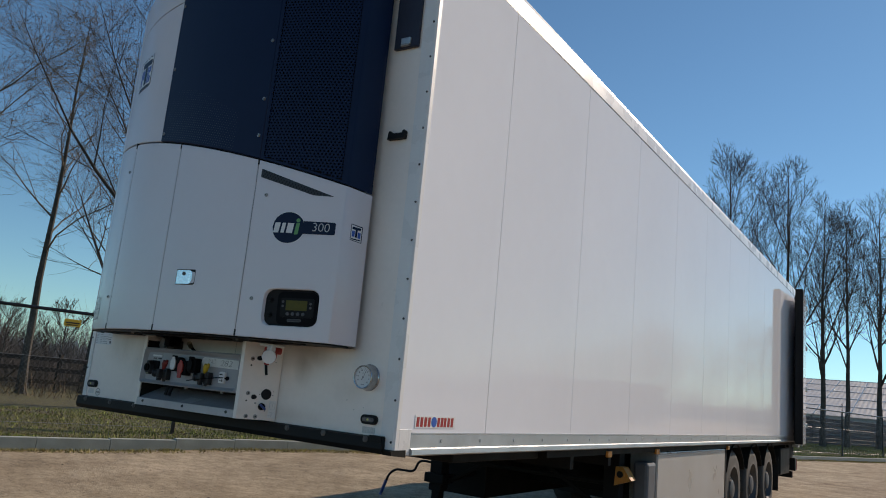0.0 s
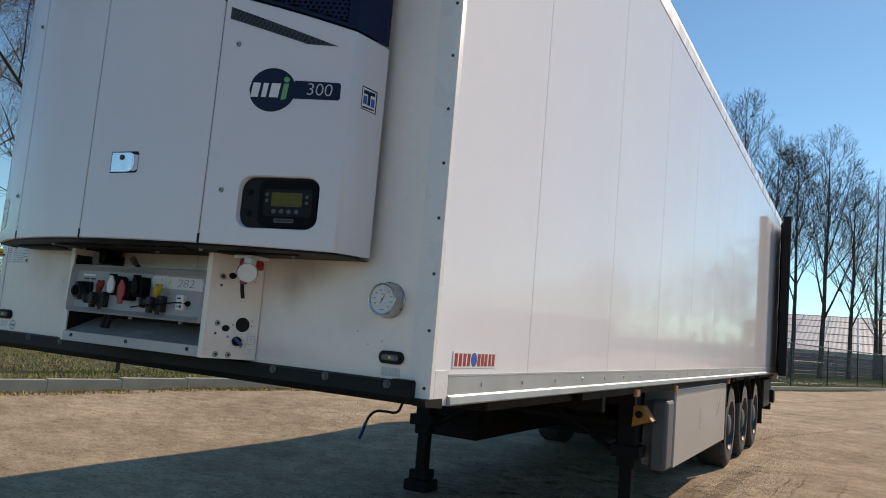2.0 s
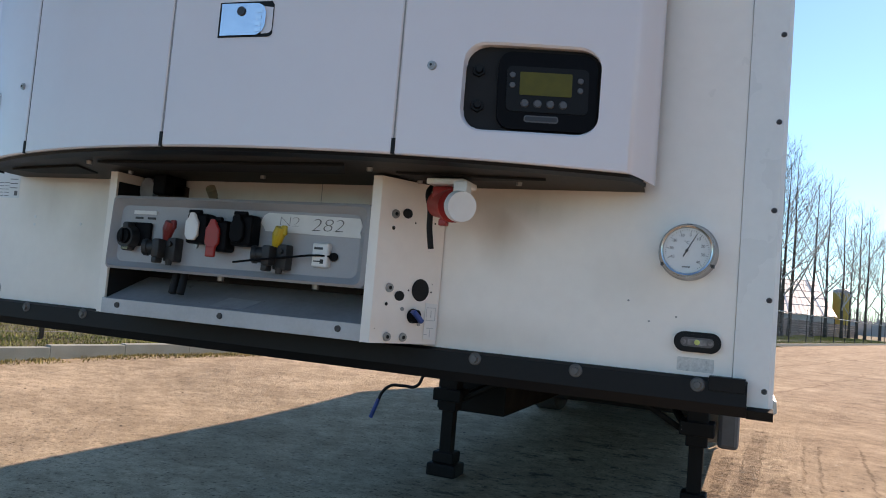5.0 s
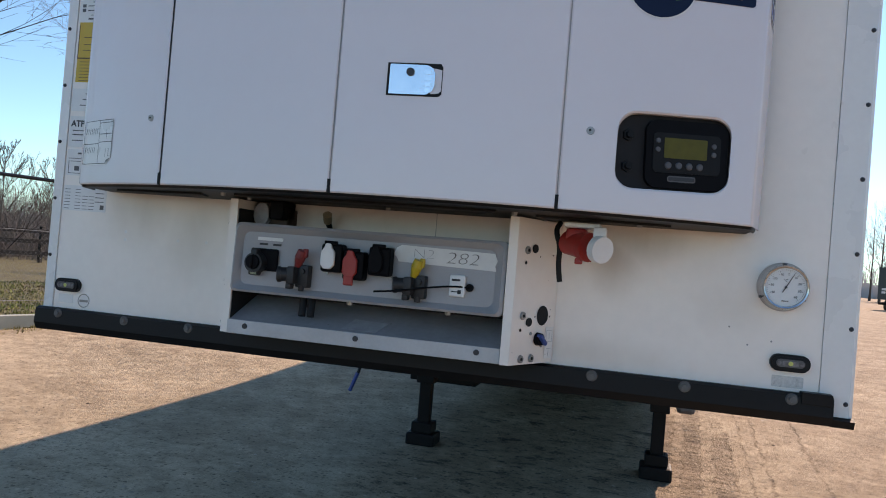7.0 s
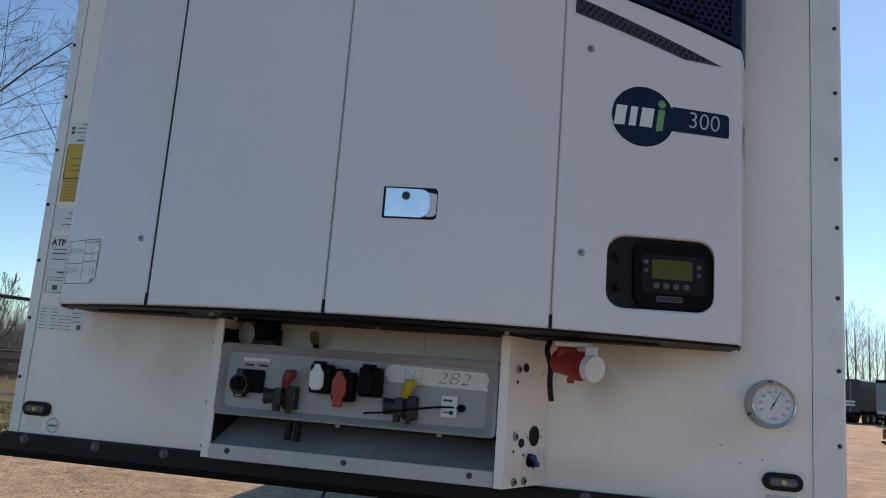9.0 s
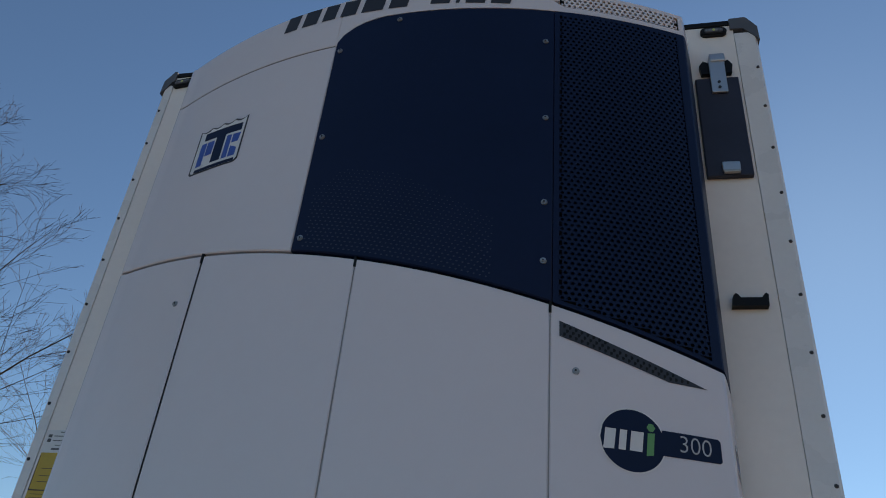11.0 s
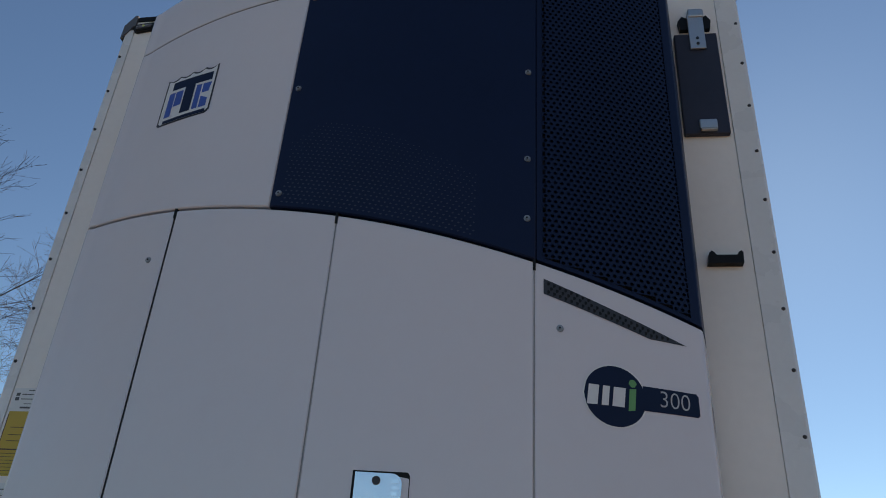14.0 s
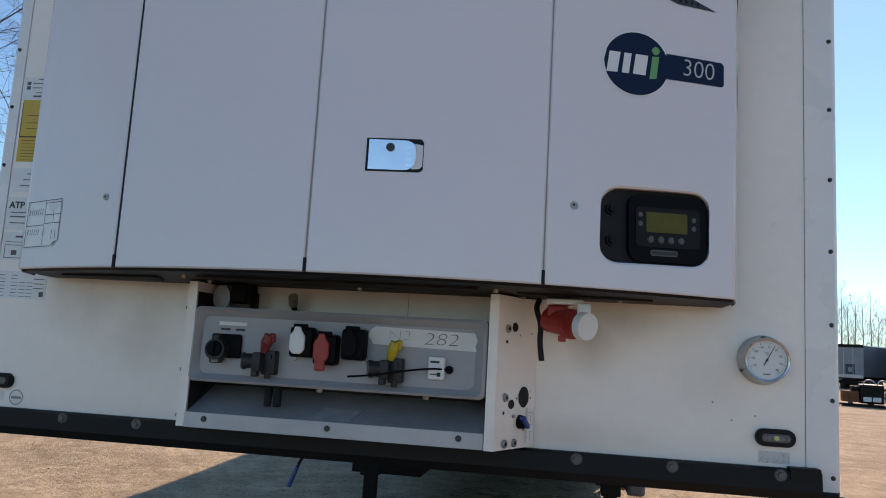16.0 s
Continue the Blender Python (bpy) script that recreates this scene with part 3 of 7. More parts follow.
def make_verge():
    bm = bmesh.new()
    offs = [0.16, 0.5, 1, 2, 3, 5, 8, 14, 30, 80, 300, 1500]
    ss = [-900, -300, -100, -50] + [v * 1.0 for v in range(-30, 120)] + [140, 180, 260, 500, 1500]
    rows = [[bm.verts.new(along(s, o, 0.19 + 0.05 * noise.noise((s * 0.4, o * 0.5, 2)) + 0.12 * smooth_step(0.2, 4, o))) for o in offs] for s in ss]
    for a, b in zip(rows, rows[1:]):
        for i in range(len(offs) - 1):
            bm.faces.new((a[i], b[i], b[i + 1], a[i + 1]))
    bmesh.ops.recalc_face_normals(bm, faces=bm.faces)
    v = obj("verge_ground", bm, "verge", smooth=True)
    return tagged(v, "rough verge of short grass, straw and dead leaves", "verge", kind="structure")


# ---- refrigerated trailer ----
XB, ZB, ZT, YE = 1.30, 1.236, 4.165, 13.45


def rivet_mesh(r, d):
    bm = bmesh.new()
    disc_y(bm, 0, 0, 0, r, d, 10, r * 0.35)
    tube(bm, (0, -d * 0.9, 0), (0, -d * 1.25, 0), r * 0.42, r * 0.3, 6)
    me = bpy.data.meshes.new("rivet")
    bm.to_mesh(me)
    bm.free()
    return me


def place(me, name, mat, parent, x, y, z, m=None, label=""):
    if not me.materials:
        me.materials.append(M[mat])
    ob = new(name, me)
    ob.parent = parent
    ob.matrix_local = Matrix.Translation((x, y, z)) @ (m or Matrix())
    if label:
        ob["label"] = label
    return ob


def make_trailer():
    tr = thing("refrigerated_trailer", "white refrigerated semi-trailer on landing legs, rear door open", "trailer")
    # shell
    part("core", bx(-1.27, 1.27, 0.03, YE - 0.02, ZB + 0.03, ZT - 0.03), "front", tr)
    part("front_sheet", bx(-1.2568, 1.2178, 0.0, 0.03, 1.30, 4.15, bevel=0.0008, seg=1), "front", tr, "cream white front sheet with light stains")
    seam = bmesh.new()
    box(seam, -0.0985, -0.0955, -0.0012, 0.01, 1.40, 1.74)
    part("sheet_joint", seam, "ink", tr)
    for s in (-1, 1):
        bm = bmesh.new()
        # folded corner strip that wraps from the front to the side
        xi = 1.2185 if s > 0 else 1.2575
        o = [(xi, -0.004), (1.294, -0.004), (1.3035, 0.006), (1.3035, 0.034), (1.28, 0.034), (1.28, 0.028), (xi, 0.028)]
        zlo = 1.256
        prism(bm, [(s * x, y, zlo) for x, y in o], (0, 0, 4.10 - zlo))
        part("corner_strip", bm, "strip", tr, "white folded aluminium corner strip")
        part("corner_foot", bx(1.28 if s > 0 else -1.304, 1.304 if s > 0 else -1.28, 0.034, 0.134, 1.236, 1.362, bevel=0.002), "strip", tr)
        rv = rivet_mesh(0.0065, 0.005)
        for k in range(14):
            place(rv, "rivet", "ink", tr, s * 1.2845, -0.004, 1.298 + 0.2005 * k)
        # roof corner cap
        bm = bmesh.new()
        a = 1.205 if s > 0 else 1.255
        o = [(a, 4.180), (1.268, 4.183), (1.308, 4.125), (1.310, 4.050), (1.286, 4.085), (max(1.255, a + 0.01), 4.118), (a, 4.122)]
        prism(bm, [(s * x, -0.010, z) for x, z in o], (0, 0.11, 0))
        part("corner_cap", bm, "cap", tr, "dull grey roof corner cap", smooth=False)
    bm = bx(-1.254, 1.204, -0.006, 0.05, 4.150, 4.176, bevel=0.004)
    part("front_top_rail", bm, "black", tr)
    # lower front bumper bar
    bm = bmesh.new()
    o = [(-0.016, 1.316), (-0.03, 1.31), (-0.034, 1.262), (-0.022, 1.238), (0.10, 1.226), (0.10, 1.316)]
    prism(bm, [(-1.302, y, z) for y, z in o], (2.552, 0, 0))
    part("bumper_bar", bm, "black", tr, "black steel bar along the lower front edge")
    bm = bmesh.new()
    prism(bm, [(1.2505, y, z) for y, z in [(-0.008, 1.262), (-0.026, 1.256), (-0.018, 1.236), (0.10, 1.226), (0.10, 1.262)]], (0.054, 0, 0))
    part("bumper_corner", bm, "chassis", tr)
    part("bumper_tab", bx(1.170, 1.246, -0.036, -0.0005, 1.290, 1.3215, bevel=0.0015), "black", tr, "short overlapping end plate of the bar")
    bt = bmesh.new()
    disc_y(bt, 0, 0, 0, 0.0165, 0.004, 18, 0.003)
    disc_y(bt, 0, -0.004, 0, 0.009, 0.006, 6, 0.001)
    bme = bpy.data.meshes.new("bolt")
    bt.to_mesh(bme)
    bt.free()
    for x in (-1.206, -0.939, -0.692, 0.62, 0.873, 1.147):
        place(bme, "bolt", "bolthead", tr, x, -0.031, 1.299)
    # side walls, panel by panel
    for s in (1, -1):
        ys = [0.034] + [0.893 + 1.2515 * i for i in range(10)] + [YE - 0.06]
        for a, b in zip(ys, ys[1:]):
            bm = bx(s * 1.27 if s > 0 else -XB, XB if s > 0 else -1.27, a + 0.0018, b - 0.0018, 1.30, 4.06, bevel=0.0009, seg=1)
            part("side_panel", bm, "gelcoat", tr)
            if a > 0.5:
                part("panel_joint", bx(s * 1.275 if s > 0 else -1.2975, 1.2975 if s > 0 else -1.275, a - 0.0017, a + 0.0017, 1.30, 4.06), "grey", tr)
        bm = bmesh.new()
        prism(bm, [(s * x, 0.10, z) for x, z in [(1.27, 4.005), (1.3045, 4.005), (1.3045, 4.110), (1.294, 4.145), (1.25, 4.172), (1.25, 4.005)]], (0, YE - 0.12, 0))
        part("roof_rail", bm, "strip", tr, "white aluminium roof edge rail")
        part("rail_joint", bx(s * 1.29 if s > 0 else -1.3022, 1.3022 if s > 0 else -1.29, 0.10, YE - 0.02, 3.9985, 4.0048), "grey", tr)
        bm = bmesh.new()
        prism(bm, [(s * x, 0.135, z) for x, z in [(1.26, 1.347), (1.306, 1.347), (1.306, 1.340), (1.3035, 1.338), (1.3035, 1.272), (1.316, 1.266), (1.318, 1.240), (1.308, 1.233), (1.26, 1.233)]], (0, YE - 0.16, 0))
        part("sole_rail", bm, "alu", tr, "grey aluminium rail along the lower side")
        rd = bmesh.new()
        tube(rd, (0, 0, 0), (s * 0.004, 0, 0), 0.011, 0.009, 10)
        rme = bpy.data.meshes.new("rail_rivet")
        rd.to_mesh(rme)
        rd.free()
        for k in range(31):
            place(rme, "rail_rivet", "alu", tr, s * 1.3035, 0.42 + 0.42 * k, 1.306)
    part("roof", bx(-1.26, 1.26, 0.02, YE - 0.02, ZT - 0.03, ZT + 0.008, bevel=0.01), "strip", tr)
    # maker's mark on the side: red and blue shapes on white
    mk = part("maker_sticker", bx(1.3, 1.3022, 0.160, 0.545, 1.369, 1.432), "white", tr, "white sticker with red and blue print")
    for y in (0.172, 0.207, 0.242, 0.277, 0.366, 0.399, 0.430, 0.466, 0.500):
        bm = bmesh.new()
        prism(bm, [(1.3022, y, 1.376), (1.3022, y + 0.024, 1.376), (1.3022, y + 0.026, 1.424), (1.3022, y + 0.002, 1.424)], (0.0006, 0, 0))
        part("print", bm, "red", mk, "red printed block")
    bm = tube(bmesh.new(), (1.3022, 0.335, 1.401), (1.3028, 0.335, 1.401), 0.027, 0.027, 16)
    part("print", bm, "logoblue", mk, "blue printed disc")
    # underside
    for s in (-1, 1):
        bm = bmesh.new()
        prism(bm, [(s * 0.5 - 0.07, y, z) for y, z in [(1.9, 1.17), (1.9, 1.08), (3.7, 1.04), (4.5, 0.80), (YE - 0.3, 0.80), (YE - 0.3, 1.17)]], (0.14, 0, 0))
        part("chassis_beam", bm, "chassis", tr)
    part("front_skid_plate", bx(-1.18, 1.18, 0.75, 1.9, 1.165, 1.228, bevel=0.01), "chassis", tr)
    part("floor_plate", bx(-1.24, 1.24, 1.9, YE - 0.05, 1.175, 1.228), "chassis", tr)
    for y in (2.4, 3.2, 4.9, 5.7, 6.5, 7.2, 12.4):
        part("cross_member", bx(-1.22, 1.22, y - 0.03, y + 0.03, 1.08, 1.175), "chassis", tr)
    part("kingpin", tube(bmesh.new(), (0, 1.6, 1.17), (0, 1.6, 1.08), 0.06, 0.045, 16), "chassis", tr)
    # landing legs
    for s in (-1, 1):
        x = s * 0.965
        leg = part("landing_leg", bx(x - 0.075, x + 0.075, 3.965, 4.115, 0.52, 1.18, bevel=0.008), "chipped", tr, "black telescopic landing leg")
        part("inner_leg", bx(x - 0.05, x + 0.05, 3.99, 4.09, 0.10, 0.53, bevel=0.006), "chipped", leg)
        bm = bx(x - 0.09, x + 0.09, 3.95, 4.13, 0.10, 0.19, bevel=0.012)
        box(bm, x - 0.125, x + 0.125, 3.92, 4.16, -0.01, 0.10, bevel=0.02)
        part("foot", bm, "chipped", leg, "dusty steel foot")
        part("bracket", bx(x - 0.12, x + 0.12, 3.93, 4.15, 0.60, 0.70, bevel=0.01), "chipped", leg)
    part("leg_shaft", tube(bmesh.new(), (-0.92, 4.04, 0.86), (0.92, 4.04, 0.86), 0.022), "chassis", tr)
    bm = bmesh.new()
    for s in (-1, 1):
        tube(bm, (s * 0.9, 4.06, 0.62), (s * 0.5, 5.3, 0.92), 0.03)
        tube(bm, (s * 0.9, 4.04, 0.60), (s * 0.0, 4.04, 1.10), 0.022)
    part("leg_brace", bm, "chassis", tr)
    crank = pipe("crank_handle", [(-1.04, 4.0, 0.80), (-1.18, 3.97, 0.79), (-1.24, 3.95, 0.69), (-1.36, 3.93, 0.68), (-1.46, 3.92, 0.67), (-1.53, 3.91, 0.61), (-1.56, 3.90, 0.53)], 0.013, "black", tr)
    part("grip", tube(bmesh.new(), (-1.555, 3.90, 0.55), (-1.615, 3.90, 0.39), 0.017, 0.017, 12), "blue", crank, "blue plastic grip", smooth=True)
    # side box with a pale sheet skirt
    cab = part("side_box", bx(0.98, 1.245, 4.44, 7.36, 0.50, 1.17, bevel=0.01), "grey", tr, "pale grey underfloor storage box")
    part("skirt_sheet", bx(1.2455, 1.249, 4.47, 7.33, 0.505, 1.15, bevel=0.001, seg=1), "skirt", cab)
    part("edge_frame", bx(1.22, 1.25, 7.36, 7.42, 0.45, 1.17, bevel=0.004), "black", tr)
    # box coloured dark for the trailer's shade on its front
    box2 = part("battery_box", bx(1.10, 1.246, 4.17, 4.43, 0.50, 1.08, bevel=0.03), "cap", tr, "rounded plastic box, dark grey standing for shade")
    # box and spare carrier are guessed, added to keep the underside dark
    part("pallet_box", bx(-1.245, -0.62, 4.45, 7.4, 0.46, 1.17, bevel=0.01), "chassis", tr, "black underfloor box on the far side")
    part("air_tank", tube(bmesh.new(), (-0.35, 4.9, 0.95), (0.35, 4.9, 0.95), 0.15, 0.15, 20), "chassis", tr, "", True)
    part("spare_carrier", bx(-0.55, 0.75, 5.4, 7.3, 0.62, 0.80, bevel=0.02), "chassis", tr)
    # added unseen sheet, keeps light and the far wheels from showing underneath
    part("splash_sheet", bx(-1.05, 0.93, 7.40, 7.425, 0.32, 1.17, bevel=0.004), "rubber", tr, "added black sheet stopping light under the trailer")
    # wheel chock in its holder
    bm = bmesh.new()
    prism(bm, [(1.02, 3.90, 0.86), (1.18, 3.90, 0.92), (1.10, 3.90, 1.03), (1.03, 3.90, 1.03)], (0, 0.14, 0))
    tube(bm, (1.08, 3.895, 0.965), (1.08, 3.88, 0.965), 0.042, 0.042, 16)
    ck = part("wheel_chock", bm, "orange", tr, "orange plastic wheel chock in its holder")
    part("hub", tube(bmesh.new(), (1.08, 3.88, 0.965), (1.08, 3.87, 0.965), 0.03, 0.03, 14), "black", ck)
    for y in (3.10, 4.42, 7.5):
        lp = part("side_lamp", bx(1.235, 1.262, y - 0.045, y + 0.045, 1.155, 1.205, bevel=0.006), "amber", tr, "orange side marker lamp")
    # axles and wheels
    for yw in (7.97, 9.28, 10.59):
        part("axle", tube(bmesh.new(), (-1.0, yw, 0.62), (1.0, yw, 0.62), 0.065), "chassis", tr)
        part("air_spring", tube(bmesh.new(), (0.5, yw + 0.3, 0.62), (0.5, yw + 0.3, 0.9), 0.14), "rubber", tr)
        for s in (-1, 1):
            make_wheel(tr, s, yw)
    for s in (-1, 1):
        for yw in (7.97, 9.28, 10.59):
            bm = bmesh.new()
            prev = None
            for a in range(25, 156, 13):
                c, d = math.cos(radians(a)), math.sin(radians(a))
                v = [bm.verts.new((s * x, yw + r * c, 0.62 + r * d)) for x, r in ((0.86, 0.60), (1.26, 0.60), (1.26, 0.607), (0.86, 0.607))]
                if prev:
                    for k in range(4):
                        bm.faces.new((prev[k], v[k], v[(k + 1) % 4], prev[(k + 1) % 4]))
                prev = v
            bmesh.ops.recalc_face_normals(bm, faces=bm.faces)
            part("mudguard", bm, "chassis", tr)
        part("mudflap", bx(s * 0.86 if s > 0 else -1.26, 1.26 if s > 0 else -0.86, 11.36, 11.375, 0.42, 0.98), "rubber", tr)
        lampbox = part("rear_lamp", bx(s * 0.75 if s > 0 else -1.27, 1.27 if s > 0 else -0.75, 13.25, 13.42, 0.68, 0.92, bevel=0.012), "black", tr)
        part("lens", bx(s * 0.80 if s > 0 else -1.27, 1.273 if s > 0 else -0.80, 13.42, 13.44, 0.70, 0.90, bevel=0.004), "red", lampbox)
    part("underrun_bar", bx(-1.22, 1.22, 13.2, 13.3, 0.55, 0.67, bevel=0.01), "chassis", tr)
    part("rear_carrier", bx(-1.2, 1.2, 12.9, 13.42, 0.92, 1.17, bevel=0.01), "chassis", tr)
    part("tool_box", bx(0.9, 1.24, 11.75, 12.75, 0.66, 1.12, bevel=0.02), "black", tr)
    # rear frame and the door folded back along the side
    for s in (-1, 1):
        part("rear_post", bx(s * 1.2 if s > 0 else -1.312, 1.312 if s > 0 else -1.2, YE - 0.06, YE + 0.04, 1.19, 4.15, bevel=0.006), "alu", tr)
    part("rear_sill", bx(-1.31, 1.31, YE - 0.1, YE + 0.06, 1.12, 1.24, bevel=0.008), "alu", tr)
    bm = bmesh.new()
    prism(bm, [(1.43, 12.06, 1.20), (1.545, 12.06, 1.20), (1.435, 13.42, 1.20), (1.32, 13.42, 1.20)], (0, 0, 2.80))
    door = part("rear_door", bm, "gelcoat", tr, "white insulated door swung open along the side")
    bm = bx(1.425, 1.560, 11.985, 12.062, 1.215, 4.01, bevel=0.02, seg=3)
    part("gasket", bm, "rubber", door, "black rubber door seal")
    for z in (1.5, 2.2, 3.0, 3.8):
        part("hinge", bx(1.316, 1.45, 13.36, 13.50, z, z + 0.09, bevel=0.01), "steel", door)
    part("lock_bar", tube(bmesh.new(), (1.382, 12.35, 1.25), (1.382, 12.35, 3.95), 0.014), "black", door)
    for z in (1.35, 2.2, 3.1, 3.85):
        part("bar_guide", bx(1.365, 1.412, 12.31, 12.39, z, z + 0.06, bevel=0.006), "black", door)
    return tr


def make_wheel(tr, s, yw):
    z, xo = 0.622, s * 1.235
    w = new("wheel")
    w.parent = tr
    w.location = (0, yw, z)
    prof = [(0.30, 0.0), (0.335, -0.012), (0.40, -0.004), (0.47, -0.012), (0.505, -0.035), (0.520, -0.06), (0.520, -0.32), (0.49, -0.35), (0.30, -0.35)]
    bm = bmesh.new()
    n = 40
    rings = [[bm.verts.new((xo + s * dx, r * math.cos(2 * math.pi * i / n), r * math.sin(2 * math.pi * i / n))) for i in range(n)] for r, dx in prof]
    for a, b in zip(rings, rings[1:]):
        for i in range(n):
            j = (i + 1) % n
            bm.faces.new((a[i], a[j], b[j], b[i]))
    for i in range(n):
        if i % 2:
            a = 2 * math.pi * i / n
            c, d = math.cos(a), math.sin(a)
            tube(bm, (xo - s * 0.075, 0.522 * c, 0.522 * d), (xo - s * 0.035, 0.508 * c, 0.508 * d), 0.009, 0.009, 4)
    bmesh.ops.recalc_face_normals(bm, faces=bm.faces)
    part("tyre", bm, "tyre", w, smooth=True)
    rprof = [(0.302, 0.0), (0.297, -0.02), (0.28, -0.05), (0.262, -0.10), (0.25, -0.115), (0.17, -0.095), (0.135, -0.07), (0.125, -0.02), (0.085, -0.005), (0.0, -0.002)]
    bm = bmesh.new()
    rings = [[bm.verts.new((xo + s * dx, r * math.cos(2 * math.pi * i / 30), r * math.sin(2 * math.pi * i / 30))) for i in range(30)] for r, dx in rprof[:-1]]
    for a, b in zip(rings, rings[1:]):
        for i in range(30):
            j = (i + 1) % 30
            bm.faces.new((a[i], a[j], b[j], b[i]))
    bm.faces.new(rings[-1])
    bmesh.ops.recalc_face_normals(bm, faces=bm.faces)
    rim = part("rim", bm, "rim", w, "dull aluminium rim with round openings", smooth=True)
    for i in range(10):
        a = 2 * math.pi * i / 10
        bm = tube(bmesh.new(), (xo - s * 0.085, 0.21 * math.cos(a), 0.21 * math.sin(a)), (xo - s * 0.108, 0.21 * math.cos(a), 0.21 * math.sin(a)), 0.036, 0.036, 12)
        part("rim_opening", bm, "void", w)
        a += 0.1 * math.pi
        bm = tube(bmesh.new(), (xo - s * 0.085, 0.155 * math.cos(a), 0.155 * math.sin(a)), (xo - s * 0.045, 0.155 * math.cos(a), 0.155 * math.sin(a)), 0.016, 0.013, 6)
        part("wheel_nut", bm, "steel", w)


# ---- refrigeration unit on the front ----
def uy(x):
    """Plan line of the unit's bowed face: a crisp bend on one side and a flat return that stops short of the wall."""
    a = abs(x)
    edge, wide = (0.990, 0.038) if x > 0 else (1.005, 0.072)
    if a <= edge:
        return -0.465 + 0.25 * (x / 0.97) ** 2
    y0 = -0.465 + 0.25 * (edge / 0.97) ** 2
    if x > 0:
        d = min(a - edge, wide)
        return y0 + 0.505 * d + 4.05 * (math.sqrt(d * d + 0.000064) - 0.008)
    k = min((a - edge) / wide, 1)
    return y0 - (y0 + 0.01) * (1 - math.sqrt(max(1 - k ** 2.2, 0)))


def columns(x0, x1):
    """x positions for a panel, closer together near the rounded sides."""
    xs = [x0]
    grid = [-1.0765, -1.0755, -1.073, -1.067, -1.059, -1.048, -1.036, -1.022, -1.005, -0.97, -0.92, -0.84, -0.76] + [-0.68 + 0.04 * i for i in range(35)] + [0.76, 0.84, 0.9, 0.95, 0.978, 0.985, 0.989, 0.993, 0.997, 1.002, 1.008, 1.015, 1.022]
    lo, hi = x0 + 0.004, x1 - 0.004
    if hi > lo:
        xs += [lo] + [g for g in grid if lo + 1e-3 < g < hi - 1e-3] + [hi]
    return xs + [x1]


def upanel(bm, x0, x1, zb, zt, off=0.0, thick=0.02, edge=0.004, soft=(True, True)):
    """A panel on the bowed face between the heights zb(x) and zt(x), its front off metres proud, edges softened."""
    xs = columns(x0, x1)
    rows = []
    for i, x in enumerate(xs):
        e = edge if (i == 0 and soft[0]) or (i == len(xs) - 1 and soft[1]) else 0.0
        b, t = (zb(x) if callable(zb) else zb), (zt(x) if callable(zt) else zt)
        y = uy(x) - off
        rows.append([bm.verts.new(p) for p in ((x, y + thick, b), (x, y + edge, b), (x, y + e, b + edge), (x, y + e, (b + t) / 2), (x, y + e, t - edge), (x, y + edge, t), (x, y + thick, t))])
    for a, c in zip(rows, rows[1:]):
        for j in range(6):
            bm.faces.new((a[j], c[j], c[j + 1], a[j + 1]))
    for r in (rows[0], rows[-1]):
        bm.faces.new(r)
    bmesh.ops.recalc_face_normals(bm, faces=bm.faces)
    return bm


def on_face(c, off=0.0015):
    """Moves a vertex from the plane y = 0 onto the unit's face."""
    return Vector((c.x, uy(c.x) - off + c.y, c.z))


def decal(bm, outline, off=0.0012, cuts=0):
    """A thin film on the bowed face with the convex outline (x, z), cut into columns."""
    xs = [p[0] for p in outline]
    a, b = min(xs), max(xs)
    n = max(4, int((b - a) / 0.006))

    def span(x):
        zs = []
        for (x0, z0), (x1, z1) in zip(outline, outline[1:] + outline[:1]):
            if min(x0, x1) - 1e-9 <= x <= max(x0, x1) + 1e-9 and abs(x1 - x0) > 1e-9:
                zs.append(z0 + (z1 - z0) * (x - x0) / (x1 - x0))
        return (min(zs), max(zs)) if zs else (0, 0)

    cols = []
    for i in range(n + 1):
        x = a + (b - a) * min(max(i / n, 0.001), 0.999)
        lo, hi = span(x)
        y = uy(x) - off
        cols.append((bm.verts.new((x, y, lo)), bm.verts.new((x, y, hi))))
    for p, q in zip(cols, cols[1:]):
        bm.faces.new((p[0], q[0], q[1], p[1]))
    return bm


def zc(x):
    """The curved joint between lower covers and upper hood."""
    return 2.789 - 0.187 * x - 0.053 * x * x


def ztop(x):
    return 3.978 + 0.03 * x - 0.010 * x * x


def zpanel(x):
    """Upper edge of the navy panel, with its rounded left shoulder."""
    base = 3.847 + 0.045 * x
    k = (x + 0.265) / 0.20
    return base if k >= 1 else base - 0.115 * (1 - math.sqrt(max(1 - (1 - max(k, 0)) ** 2, 0)))


def zhood(x):
    """Faint joint that runs from the navy panel's shoulder down to the left."""
    return 3.727 - 0.022 * (x + 0.265) ** 2


